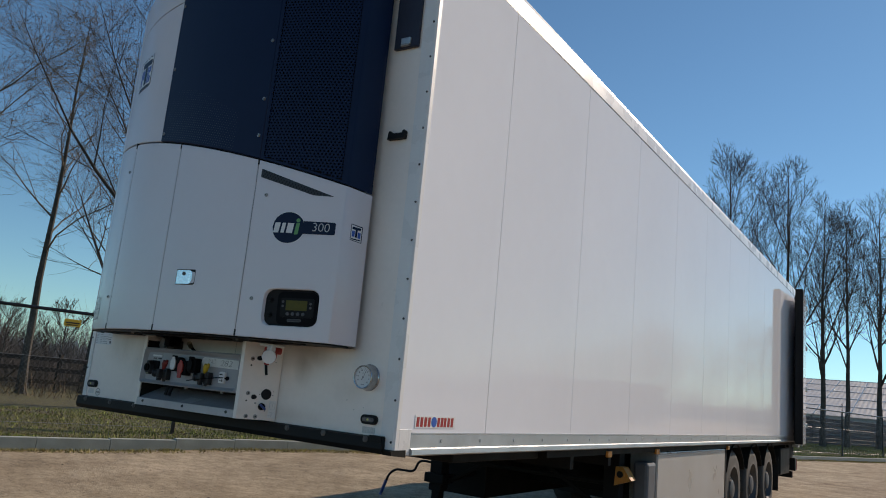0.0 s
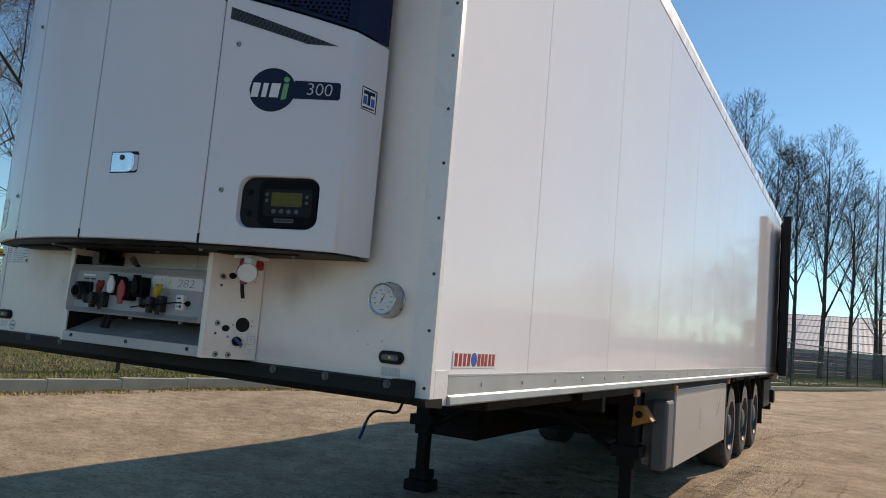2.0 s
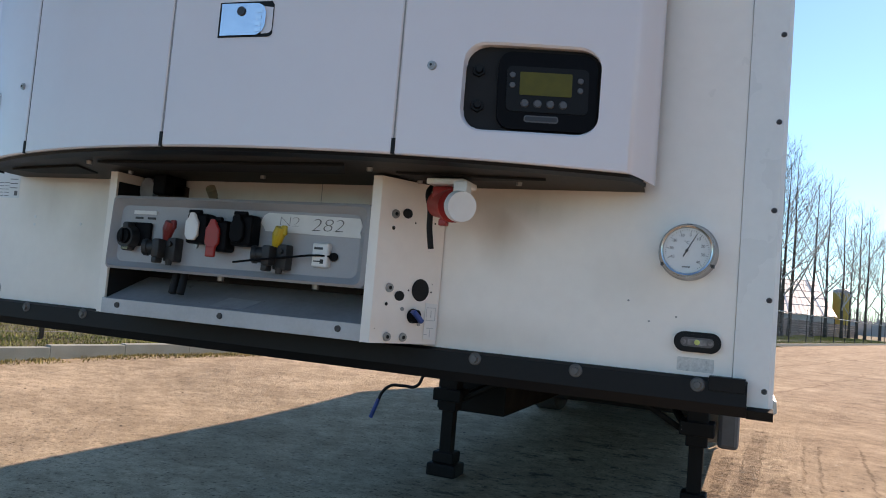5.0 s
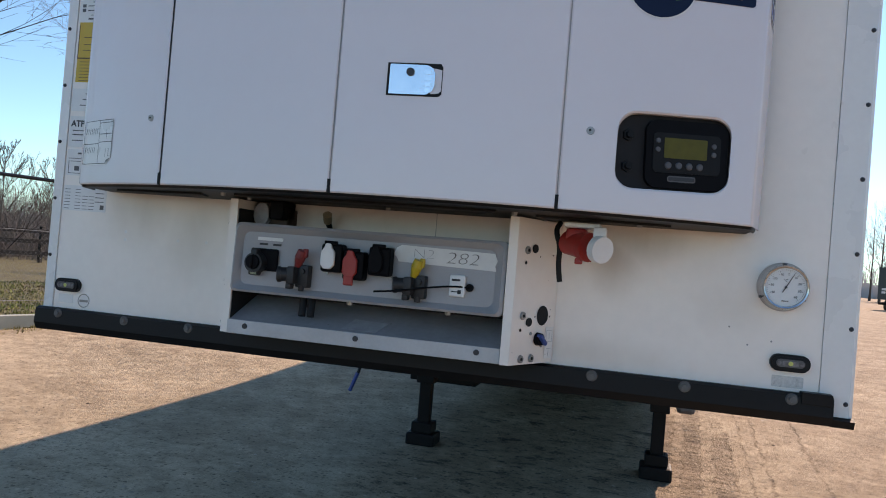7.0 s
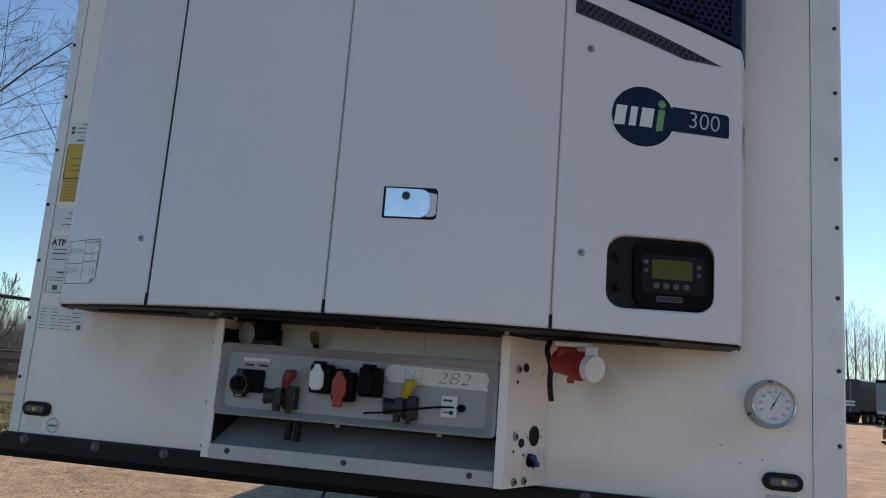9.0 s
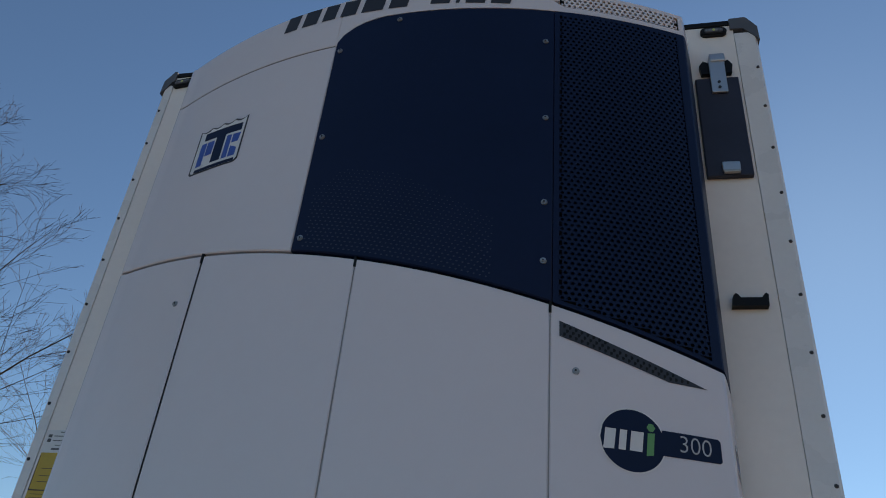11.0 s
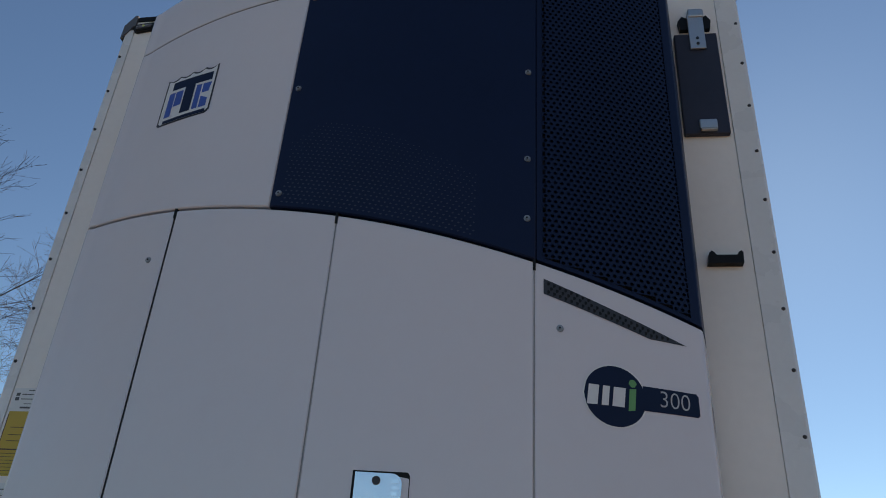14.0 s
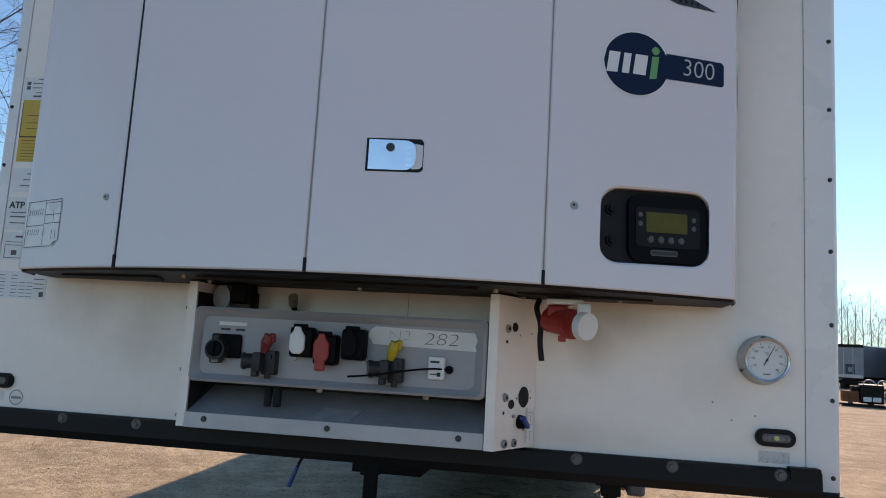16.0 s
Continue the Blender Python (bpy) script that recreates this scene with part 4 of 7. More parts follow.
def perforated(bm, x0, x1, z0, z1, pitch, r, keep, lift=0.0, slope=0.0):
    """A perforated sheet on the bowed face: staggered six-sided holes."""
    dz = pitch * 0.866
    nz = int((z1 - z0) / dz)
    for j in range(nz):
        zcen = z0 + (j + 0.5) * dz
        sh = pitch / 2 if j % 2 else 0
        n = int((x1 - x0 - sh) / pitch)
        for i in range(n):
            xcen = x0 + sh + (i + 0.5) * pitch
            zcen = z0 + (j + 0.5) * dz + slope * (xcen - x0)
            if not keep(xcen, zcen):
                continue
            hx, hz = pitch / 2, dz / 2
            sq = [(hx, 0), (hx, hz), (-hx, hz), (-hx, 0), (-hx, -hz), (hx, -hz)]
            hole = [(r * math.cos(radians(60 * k)), r * math.sin(radians(60 * k))) for k in range(6)]
            o = [bm.verts.new((xcen + a, uy(xcen + a) - lift, zcen + b)) for a, b in sq]
            h = [bm.verts.new((xcen + a, uy(xcen + a) - lift, zcen + b)) for a, b in hole]
            d = [bm.verts.new((xcen + a, uy(xcen + a) - lift + 0.008, zcen + b)) for a, b in hole]
            for k in range(6):
                q = (k + 1) % 6
                bm.faces.new((o[k], o[q], h[q], h[k]))
                bm.faces.new((h[k], h[q], d[q], d[k]))
    return bm


def screw(parent, x, z, off, r=0.0105, mat="steel"):
    bm = bmesh.new()
    y = uy(x) - off
    tube(bm, (x, y + 0.002, z), (x, y - 0.004, z), r, r * 0.9, 14)
    tube(bm, (x, y - 0.004, z), (x, y - 0.007, z), r * 0.62, r * 0.5, 10)
    ob = part("screw", bm, mat, parent, smooth=True)
    bm = bmesh.new()
    tube(bm, (x, y - 0.007, z), (x, y - 0.0076, z), r * 0.3, r * 0.3, 6)
    part("socket", bm, "void", ob)


def make_unit():
    u = thing("refrigeration_unit", "white refrigeration unit with dark navy grille bolted to the trailer front", "refrigeration unit")
    part("frame", upanel(bmesh.new(), -1.06, 0.985, 1.765, 3.955, off=-0.022, thick=0.04), "void", u)
    g = 0.0007
    P = lambda name, x0, x1, zb, zt, mat="cover", off=0.0, label="", gl=0.0007, gr=0.0007: part(name, upanel(bmesh.new(), x0 + gl, x1 - gr, zb, zt, off), mat, u, label, smooth=True)
    up = lambda x: zc(x) + 0.004
    dn = lambda x: zc(x) - 0.004
    P("side_cover", -1.077, -0.608, 1.741, dn, label="white moulded side cover", gr=0.003)
    P("door", -0.608, -0.044, 1.741, dn, label="white moulded access door", gl=0.003)
    right_door = P("door", -0.044, 0.522, 1.741, dn, label="white moulded access door with a metal latch")
    # dark gaskets in the grooves between the covers
    def groove(x0, x1, z0, z1, off=-0.0021, mat="rubber"):
        b = bmesh.new()
        n = max(2, int((x1 - x0) / 0.02))
        prev = None
        for i in range(n + 1):
            x = x0 + (x1 - x0) * i / n
            lo, hi = (z(x) if callable(z) else z for z in (z0, z1))
            v = [b.verts.new((x, uy(x) - off, z)) for z in (lo, hi)]
            if prev:
                b.faces.new((prev[0], v[0], v[1], prev[1]))
            prev = v
        part("gasket", b, mat, u)

    for x, w in ((-0.608, 0.0028), (-0.044, 0.0013), (0.522, 0.0013)):
        groove(x - w, x + w, 1.746, lambda q: dn(q) - 0.004, off=-0.0021 if x < -0.5 else -0.0009, mat="rubber" if x < -0.5 else "sealgrey")
    groove(-1.03, -0.27, lambda q: zhood(q) - 0.0016, lambda q: zhood(q) + 0.0016)
    # cover with the opening for the controls
    bm = bmesh.new()
    hx0, hx1, hz0, hz1, hr = 0.652, 0.925, 1.810, 1.995, 0.045

    def hole(x, top):
        d = 0.0
        if x < hx0 + hr:
            d = hr - math.sqrt(max(hr * hr - (hx0 + hr - x) ** 2, 0))
        elif x > hx1 - hr:
            d = hr - math.sqrt(max(hr * hr - (x - hx1 + hr) ** 2, 0))
        tilt = 0.03 * (x - 0.79)
        return (hz1 - d if top else hz0 + d) + tilt

    fine = [hx0 + hr * k for k in (0, 0.05, 0.15, 0.3, 0.5, 0.75, 1)] + [0.74, 0.79, 0.84] + [hx1 - hr * k for k in (1, 0.75, 0.5, 0.3, 0.15, 0.05, 0)]
    upanel(bm, 0.522 + g, hx0, 1.741, dn, edge=0.003, soft=(True, False))
    upanel(bm, hx1, 1.028, 1.741, dn, edge=0.003, soft=(False, True))
    for a, b in zip(fine, fine[1:]):
        for top in (True, False):
            v = []
            for x in (a, b):
                y = uy(x)
                z_in = hole(x, top)
                z_out, q = (dn(x), 0.003) if top else (1.741, -0.003)
                v.append([bm.verts.new(p) for p in ((x, y + 0.045, z_in), (x, y + 0.005, z_in), (x, y, z_in + q * 1.6), (x, y, z_out - q), (x, y + 0.003, z_out), (x, y + 0.02, z_out))])
            for j in range(5):
                bm.faces.new((v[0][j], v[1][j], v[1][j + 1], v[0][j + 1]))
    bmesh.ops.remove_doubles(bm, verts=bm.verts, dist=0.00005)
    bmesh.ops.recalc_face_normals(bm, faces=bm.faces)
    ctrl_cover = part("control_cover", bm, "cover", u, "white moulded cover round the control panel", smooth=True)
    P("hood_side", -1.077, -0.265, up, lambda x: zhood(x) - 0.0012, label="white moulded upper hood")
    # head piece: band above the panels, closed over the top
    bm = bmesh.new()
    upanel(bm, -1.077, -0.265, lambda x: zhood(x) + 0.0012, ztop, edge=0.004)
    upanel(bm, -0.265, 1.028, lambda x: zpanel(x) + 0.004, lambda x: (zpanel(x) + ztop(x)) / 2 - (0.03 if x > 0.545 else 0), edge=0.0004)
    upanel(bm, -0.265, 0.545, lambda x: (zpanel(x) + ztop(x)) / 2, ztop, edge=0.0004)
    upanel(bm, 0.545, 1.028, lambda x: ztop(x) - 0.018, ztop, edge=0.0004)
    upanel(bm, 0.975, 1.028, lambda x: (zpanel(x) + ztop(x)) / 2 - 0.03, lambda x: ztop(x) - 0.018, edge=0.0004)
    vb = bmesh.new()
    perforated(vb, 0.551, 0.975, 3.9025, 3.974, 0.0190, 0.0068, lambda x, z: True, slope=0.036)
    xs = columns(-1.077, 1.028)
    prev = None
    for x in xs:
        y = uy(x)
        v = [bm.verts.new(p) for p in ((x, y + 0.004, ztop(x)), (x * 0.995, y * 0.96 + 0.012, ztop(x) + 0.014), (x * 0.98, y * 0.85, ztop(x) + 0.026), (x * 0.97, 0.0, ztop(x) + 0.05))]
        if prev:
            for j in range(3):
                bm.faces.new((prev[j], v[j], v[j + 1], prev[j + 1]))
        prev = v
    bmesh.ops.remove_doubles(bm, verts=bm.verts, dist=0.00004)
    bmesh.ops.recalc_face_normals(bm, faces=bm.faces)
    hb = part("head_band", bm, "cover", u, "white head band with a perforated end", smooth=True)
    part("perforated_end", vb, "cover", hb, "white perforated sheet", smooth=True)
    # navy panel with a field of small dimples near its lower edge
    navy = part("navy_panel", upanel(bmesh.new(), -0.265 + g, 0.527, up, zpanel, off=0.003), "navy", u, "dark navy sheet panel", smooth=True)
    bm = bmesh.new()
    rng = random.Random(4)
    for j in range(26):
        for i in range(34):
            x = -0.225 + i * 0.0172 + (0.0086 if j % 2 else 0)
            z = zc(x) + 0.022 + j * 0.0135
            k = 1 - j / 26 - max(0, (x - 0.02)) * 0.9 - max(0, -0.12 - x) * 2.5
            if k > 0.12 and x < 0.40:
                r = 0.0016 + 0.0018 * min(k, 0.7)
                y = uy(x) - 0.0034
                bm.faces.new([bm.verts.new((x + r * 1.5 * math.cos(a), y, z + r * math.sin(a))) for a in (0, 1.57, 3.14, 4.71)])
    part("dimple_field", bm, "dimple", navy)["kind"] = "stuff"
    # perforated grille
    bm = bmesh.new()
    perforated(bm, 0.545, 0.968, zc(0.97) + 0.03, 3.905, 0.0192, 0.0058, lambda x, z: z > zc(x) + 0.022 and z < zpanel(x) - 0.012, lift=0.003)
    upanel(bm, 0.5285, 0.5455, up, lambda x: zpanel(x), off=0.0025, edge=0.0005)
    upanel(bm, 0.962, 1.0275, up, lambda x: zpanel(x), off=0.0025, edge=0.0005)
    upanel(bm, 0.5455, 0.962, up, lambda x: zc(x) + 0.017, off=0.0025, edge=0.0005)
    upanel(bm, 0.5455, 0.962, lambda x: zpanel(x) - 0.018, zpanel, off=0.0025, edge=0.0005)
    part("grille", bm, "navy", u, "dark navy perforated grille")
    part("grille_back", upanel(bmesh.new(), 0.53, 0.975, lambda x: zc(x) + 0.01, 3.96, off=-0.016, thick=0.002), "void", u)
    # slanted vent in the control cover
    bm = bmesh.new()
    vo = [(0.547, 2.578), (0.836, 2.488), (0.940, 2.486), (0.547, 2.624)]
    decal(bm, vo, 0.0015)
    vent = part("slanted_vent", bm, "ventgrey", u, "dark slanted vent with round holes")
    bm = bmesh.new()
    for j in range(3):
        for i in range(24):
            x = 0.560 + i * 0.0155 + (0.0077 if j % 2 else 0)
            zl = 2.578 + (x - 0.547) * (-0.311) if x < 0.836 else 2.488
            zh = 2.624 + (x - 0.547) * (-0.351)
            z = zl + 0.010 + j * 0.0125
            if z < zh - 0.006 and x < 0.92:
                y = uy(x) - 0.0022
                bm.faces.new([bm.verts.new((x + 0.0055 * math.cos(a), y, z + 0.0055 * math.sin(a))) for a in [radians(45 * k) for k in range(8)]])
    part("vent_mesh", bm, "void", vent)["kind"] = "stuff"
    # screws
    for x, z in ((-0.239, 3.283), (-0.239, 2.880), (0.497, 3.707), (0.501, 3.354), (0.501, 3.016), (0.501, 2.809), (-0.242, 3.690), (-0.028, 3.812)):
        screw(u, x, z, 0.003)
    for x, z in ((0.590, 2.481), (0.588, 1.937), (-0.663, 1.933), (-0.669, 2.714)):
        screw(u, x, z, 0.0)
    # black clips where the joints meet the lower and upper edges
    for x in (-0.608, -0.044, 0.522):
        for z in (1.741, zc(x) - 0.03):
            y = uy(x)
            part("joint_clip", bx(x - 0.004, x + 0.004, y - 0.002, y + 0.012, z, z + 0.034), "black", u)
    # underside: dark rim behind the covers, brownish floor, black slots
    bm, rim = bmesh.new(), bmesh.new()
    prev = None
    for x in columns(-1.065, 1.012):
        y = uy(x)
        d = min(0.05, -y * 0.4)
        v = [bm.verts.new(p) for p in ((x, y + d, 1.738), (x * 0.995, y * 0.5, 1.735), (x * 0.99, 0.0, 1.733))]
        w = [rim.verts.new(p) for p in ((x, y + 0.010, 1.743), (x, y + 0.014, 1.734), (x, y + d, 1.731), (x, y + d, 1.742))]
        if prev:
            for j in range(2):
                bm.faces.new((prev[0][j], v[j], v[j + 1], prev[0][j + 1]))
            for j in range(3):
                rim.faces.new((prev[1][j], w[j], w[j + 1], prev[1][j + 1]))
        prev = (v, w)
    bmesh.ops.recalc_face_normals(bm, faces=bm.faces)
    bmesh.ops.recalc_face_normals(rim, faces=rim.faces)
    floor_u = part("underside", bm, "under", u, "dirty brown-black underside", smooth=True)
    part("underside_rim", rim, "black", u)
    bm = bmesh.new()
    prism(bm, [(-0.40, -0.31, 1.7285), (0.36, -0.31, 1.7285), (0.30, -0.20, 1.7285), (-0.30, -0.20, 1.7285)], (0, 0, 0.006))
    part("slot", bm, "void", floor_u)
    bm = bmesh.new()
    prism(bm, [(0.45, -0.22, 1.7285), (0.80, -0.16, 1.7285), (0.45, -0.13, 1.7285)], (0, 0, 0.006))
    part("slot", bm, "void", floor_u)
    bm = bmesh.new()
    prism(bm, [(-0.90, -0.17, 1.7285), (-0.55, -0.24, 1.7285), (-0.60, -0.12, 1.7285), (-0.85, -0.11, 1.7285)], (0, 0, 0.006))
    part("slot", bm, "void", floor_u)
    for x, y in ((-0.44, -0.30), (-0.44, -0.15), (0.40, -0.26), (0.46, -0.10), (0.72, -0.10), (0.0, -0.12)):
        part("bolt", tube(bmesh.new(), (x, y, 1.735), (x, y, 1.726), 0.008, 0.007, 8), "steel", floor_u)
    part("back_case", bx(-1.0, 0.94, -0.14, 0.0, 1.80, 3.95), "void", u)
    # latch in its recess; a black film stands in for the recess shade
    lt = part("latch", decal(bmesh.new(), [(0.088, 1.991), (0.220, 1.991), (0.228, 1.998), (0.228, 2.064), (0.222, 2.073), (0.088, 2.073)], 0.0010), "black", right_door, "metal latch in a recess with shade put in black")
    part("recess_end", decal(bmesh.new(), [(0.200, 1.998), (0.221, 2.000), (0.226, 2.006), (0.226, 2.058), (0.200, 2.062)], 0.0014), "cover", lt)
    bm = bmesh.new()
    decal(bm, [(0.095, 1.995), (0.190, 1.995), (0.204, 2.004), (0.210, 2.018), (0.210, 2.048), (0.203, 2.062), (0.190, 2.068), (0.095, 2.069)], 0.0040)
    part("plate", bm, "latch", lt, "polished metal latch plate")
    part("keyhole", tube(bmesh.new(), (0.148, uy(0.148) - 0.004, 2.050), (0.148, uy(0.148) - 0.007, 2.050), 0.0105, 0.0105, 14), "ink", lt)
    bm = bmesh.new()
    for k in range(4):
        decal(bm, [(0.186, 2.002 + k * 0.0145), (0.200, 2.002 + k * 0.0145), (0.200, 2.011 + k * 0.0145), (0.186, 2.011 + k * 0.0145)], 0.0048)
    pieces("print", bm, "chrome", lt)
    make_controls(ctrl_cover)
    make_unit_marks(u, ctrl_cover)
    return u


def make_controls(cover):
    """Control panel in the opening: black bezel, display, keys."""
    slope = (uy(0.925) - uy(0.652)) / (0.925 - 0.652)
    ang = math.atan(slope)
    mid = Vector((0.7885, uy(0.7885) + 0.004, 1.900))
    m = Matrix.Translation(mid) @ Matrix.Rotation(ang, 4, "Z") @ Matrix.Rotation(radians(-1.6), 4, "Y")

    def put(name, bm, mat, parent, label="", smooth=False):
        bm.transform(m)
        return part(name, bm, mat, parent, label, smooth)

    w = 0.148
    base = put("control_panel", plate_y(bmesh.new(), rounded(-w - 0.002, w + 0.002, -0.098, 0.098, 0.045), 0.045, 0.022), "plug", cover, "black control panel with display and keys")
    o = rounded(-0.070, w - 0.006, -0.084, 0.084, 0.03)
    put("bezel", plate_y(bmesh.new(), o, 0.025, 0.020), "plug", base)
    o = rounded(-0.052, w - 0.024, -0.046, 0.052, 0.012)
    put("key_field", plate_y(bmesh.new(), o, 0.006, 0.003), "black", base)
    put("display", plate_y(bmesh.new(), rounded(-0.024, 0.088, -0.010, 0.040, 0.003), 0.003, 0.001), "lcd", base, "green grey liquid crystal display")
    for i in range(4):
        bm = bmesh.new()
        disc_y(bm, 0, 0.003, 0, 0.0092, 0.0035, 14, 0.002)
        bm.transform(Matrix.Translation((-0.012 + i * 0.0275, 0, -0.028)))
        put("key", bm, "key", base, smooth=True)
    for x, z in ((-0.040, 0.032), (-0.040, 0.010), (0.106, 0.026), (0.106, 0.005)):
        bm = bmesh.new()
        disc_y(bm, x, 0.003, z, 0.0068, 0.003, 12, 0.001)
        put("key", bm, "key", base, smooth=True)
    put("name_plate", plate_y(bmesh.new(), rounded(-0.012, 0.062, -0.068, -0.053, 0.006), 0.006, 0.0012), "key", base)
    put("name_bar", plate_y(bmesh.new(), rounded(-0.009, 0.059, -0.065, -0.056, 0.003), 0.0055, 0.0015), "ink", base)
    for z in (0.042, -0.035):
        bm = bmesh.new()
        disc_y(bm, -0.112, 0.023, z, 0.016, 0.010, 6, 0.002)
        disc_y(bm, -0.112, 0.013, z, 0.009, 0.008, 12, 0.002)
        put("switch", bm, "black", base)
    for z in (0.072, -0.078):
        put("label_strip", plate_y(bmesh.new(), rounded(-0.138, -0.085, z - 0.004, z + 0.004, 0.001), 0.023, 0.0006), "key", base)


def make_unit_marks(u, cover):
    """Printed marks and stickers on the unit, brand marks as plain shapes."""
    circle = lambda cx, cz, r: [(cx + r * math.cos(radians(10 * k)), cz + r * math.sin(radians(10 * k))) for k in range(36)]
    part("badge_ring", decal(bmesh.new(), circle(0.731, 2.312, 0.0855), 0.0010), "strip", cover)
    bd = part("badge", decal(bmesh.new(), circle(0.731, 2.312, 0.0815), 0.0016), "navy", cover, "round dark badge with pale blocks")
    for x0, x1, top in ((0.656, 0.688, 0.030), (0.694, 0.716, 0.030), (0.722, 0.758, 0.030)):
        part("badge_block", decal(bmesh.new(), [(x0, 2.284 + 0.03 * (x0 - 0.7)), (x1, 2.284), (x1 + 0.002, 2.284 + top * 1.75), (x0 + 0.004, 2.284 + top * 1.75)], 0.0022), "strip", bd)
    bm = decal(bmesh.new(), [(0.764, 2.276), (0.784, 2.280), (0.788, 2.338), (0.768, 2.336)], 0.0022)
    part("badge_block", bm, "green", bd, "green block")
    part("badge_dot", decal(bmesh.new(), circle(0.779, 2.352, 0.011), 0.0022), "green", bd, "green dot")
    tagp = part("model_plate", decal(bmesh.new(), [(0.806, 2.283), (0.955, 2.286), (0.960, 2.292), (0.960, 2.344), (0.955, 2.351), (0.806, 2.350)], 0.0014), "navy", cover, "dark model plate with pale number 300")
    lettering("number", "300", 0.064, "paleprint", tagp, Matrix.Translation((0.891, 0, 2.319)) @ FACE, lambda c: on_face(c, 0.0026), squeeze=0.92, shear=0.05, bold=-0.0008)
    # small shield sticker on the flat return
    q = lambda a, c: (1.0065 + 0.017 * a, 2.276 + 0.086 * c)
    ss = part("shield_sticker", decal(bmesh.new(), [q(0, 0), q(1, -0.06), q(1, 0.94), q(0, 1.0)], 0.0022), "navy", cover, "small blue and white shield sticker")
    part("block", decal(bmesh.new(), [q(0.06, 0.04), q(0.94, -0.02), q(0.94, 0.88), q(0.06, 0.95)], 0.0030), "white", ss)
    for a, b, c, d, mt in ((0.14, 0.88, 0.68, 0.84, "navy"), (0.42, 0.60, 0.22, 0.70, "navy"), (0.14, 0.38, 0.24, 0.60, "logoblue"), (0.64, 0.88, 0.20, 0.56, "logoblue"), (0.12, 0.90, 0.06, 0.13, "navy")):
        part("block", decal(bmesh.new(), [q(a, c), q(b, c), q(b, d), q(a, d)], 0.0038), mt, ss)
    # large shield on the hood
    z0, z1, xa, xb = 3.270, 3.474, -0.816, -0.582

    def shield(m):
        """Outline drawn in by m, with four scallops along the top."""
        out = [(xa + 0.008 + m, z0 + m), (xb - 0.014 - m, z0 - 0.003 + m), (xb - m, z0 + 0.010 + m)]
        w = (xb - xa - 2 * m) / 4
        for k in range(4):
            for f in (0.0, 0.2, 0.4, 0.6, 0.8):
                out.append((xb - m - (k + f) * w, z1 - m + 0.012 * (1 - 4 * f * (1 - f))))
        return out + [(xa + m, z1 - m + 0.012), (xa + m, z0 + 0.010 + m)]
    part("shield_edge", decal(bmesh.new(), shield(0.0), 0.0008), "ink", u)
    sh = part("shield_mark", decal(bmesh.new(), shield(0.007), 0.0013), "strip", u, "shield-shaped mark in blue and white blocks")
    part("shield_block", decal(bmesh.new(), [(-0.782, 3.425), (-0.600, 3.416), (-0.600, 3.452), (-0.782, 3.462)], 0.002), "navy", sh)
    part("shield_block", decal(bmesh.new(), [(-0.718, 3.302), (-0.672, 3.301), (-0.672, 3.43), (-0.718, 3.43)], 0.002), "navy", sh)
    part("shield_block", decal(bmesh.new(), [(-0.790, 3.303), (-0.762, 3.303), (-0.762, 3.412), (-0.790, 3.413)], 0.002), "logoblue", sh)
    part("shield_block", decal(bmesh.new(), [(-0.758, 3.345), (-0.724, 3.345), (-0.724, 3.410), (-0.758, 3.411)], 0.002), "logoblue", sh)
    part("shield_block", decal(bmesh.new(), [(-0.664, 3.301), (-0.640, 3.301), (-0.640, 3.408), (-0.664, 3.409)], 0.002), "logoblue", sh)
    part("shield_block", decal(bmesh.new(), [(-0.634, 3.365), (-0.603, 3.365), (-0.598, 3.405), (-0.634, 3.407)], 0.002), "logoblue", sh)
    part("shield_block", decal(bmesh.new(), [(-0.634, 3.300), (-0.602, 3.300), (-0.602, 3.335), (-0.634, 3.352)], 0.002), "logoblue", sh)
    part("shield_block", decal(bmesh.new(), [(-0.79, 3.277), (-0.60, 3.274), (-0.60, 3.288), (-0.79, 3.291)], 0.002), "navy", sh)
    # maker's band: slanted dark blocks in place of the letters
    widths = [0.080, 0.088, 0.078, 0.086, 0.108, 0.094]
    x = -0.522
    bm = bmesh.new()
    for i, w in enumerate(widths):
        zz = 3.878 + 0.012 * (x + 0.5)
        part("print_block", decal(bmesh.new(), [(x, zz), (x + w - 0.022, zz), (x + w - 0.010, zz + 0.080), (x + 0.012, zz + 0.080)], 0.0014), "ink", u, "dark slanted print block")
        x += w
    x = 0.077
    for i, w in enumerate([0.094, 0.036, 0.092, 0.092]):
        zz = 3.886 + 0.010 * x
        part("print_block", decal(bmesh.new(), [(x, zz), (x + w - 0.02, zz), (x + w - 0.010, zz + 0.084), (x + 0.010, zz + 0.084)], 0.0014), "ink", u, "dark slanted print block")
        x += w
    # paper form on the side cover
    fm = part("paper_form", decal(bmesh.new(), [(-1.020, 1.801), (-0.878, 1.801), (-0.853, 1.818), (-0.847, 1.936), (-1.010, 1.942)], 0.0012), "strip", u, "clear sticker form with handwriting")
    bm = bmesh.new()
    for zz, xa, xb in ((1.803, -1.018, -0.88), (1.866, -1.016, -0.93), (1.870, -0.925, -0.852), (1.895, -0.925, -0.852), (1.938, -1.012, -0.85), (1.930, -0.925, -0.85)):
        decal(bm, [(xa, zz), (xb, zz), (xb, zz + 0.0022), (xa, zz + 0.0022)], 0.0018)
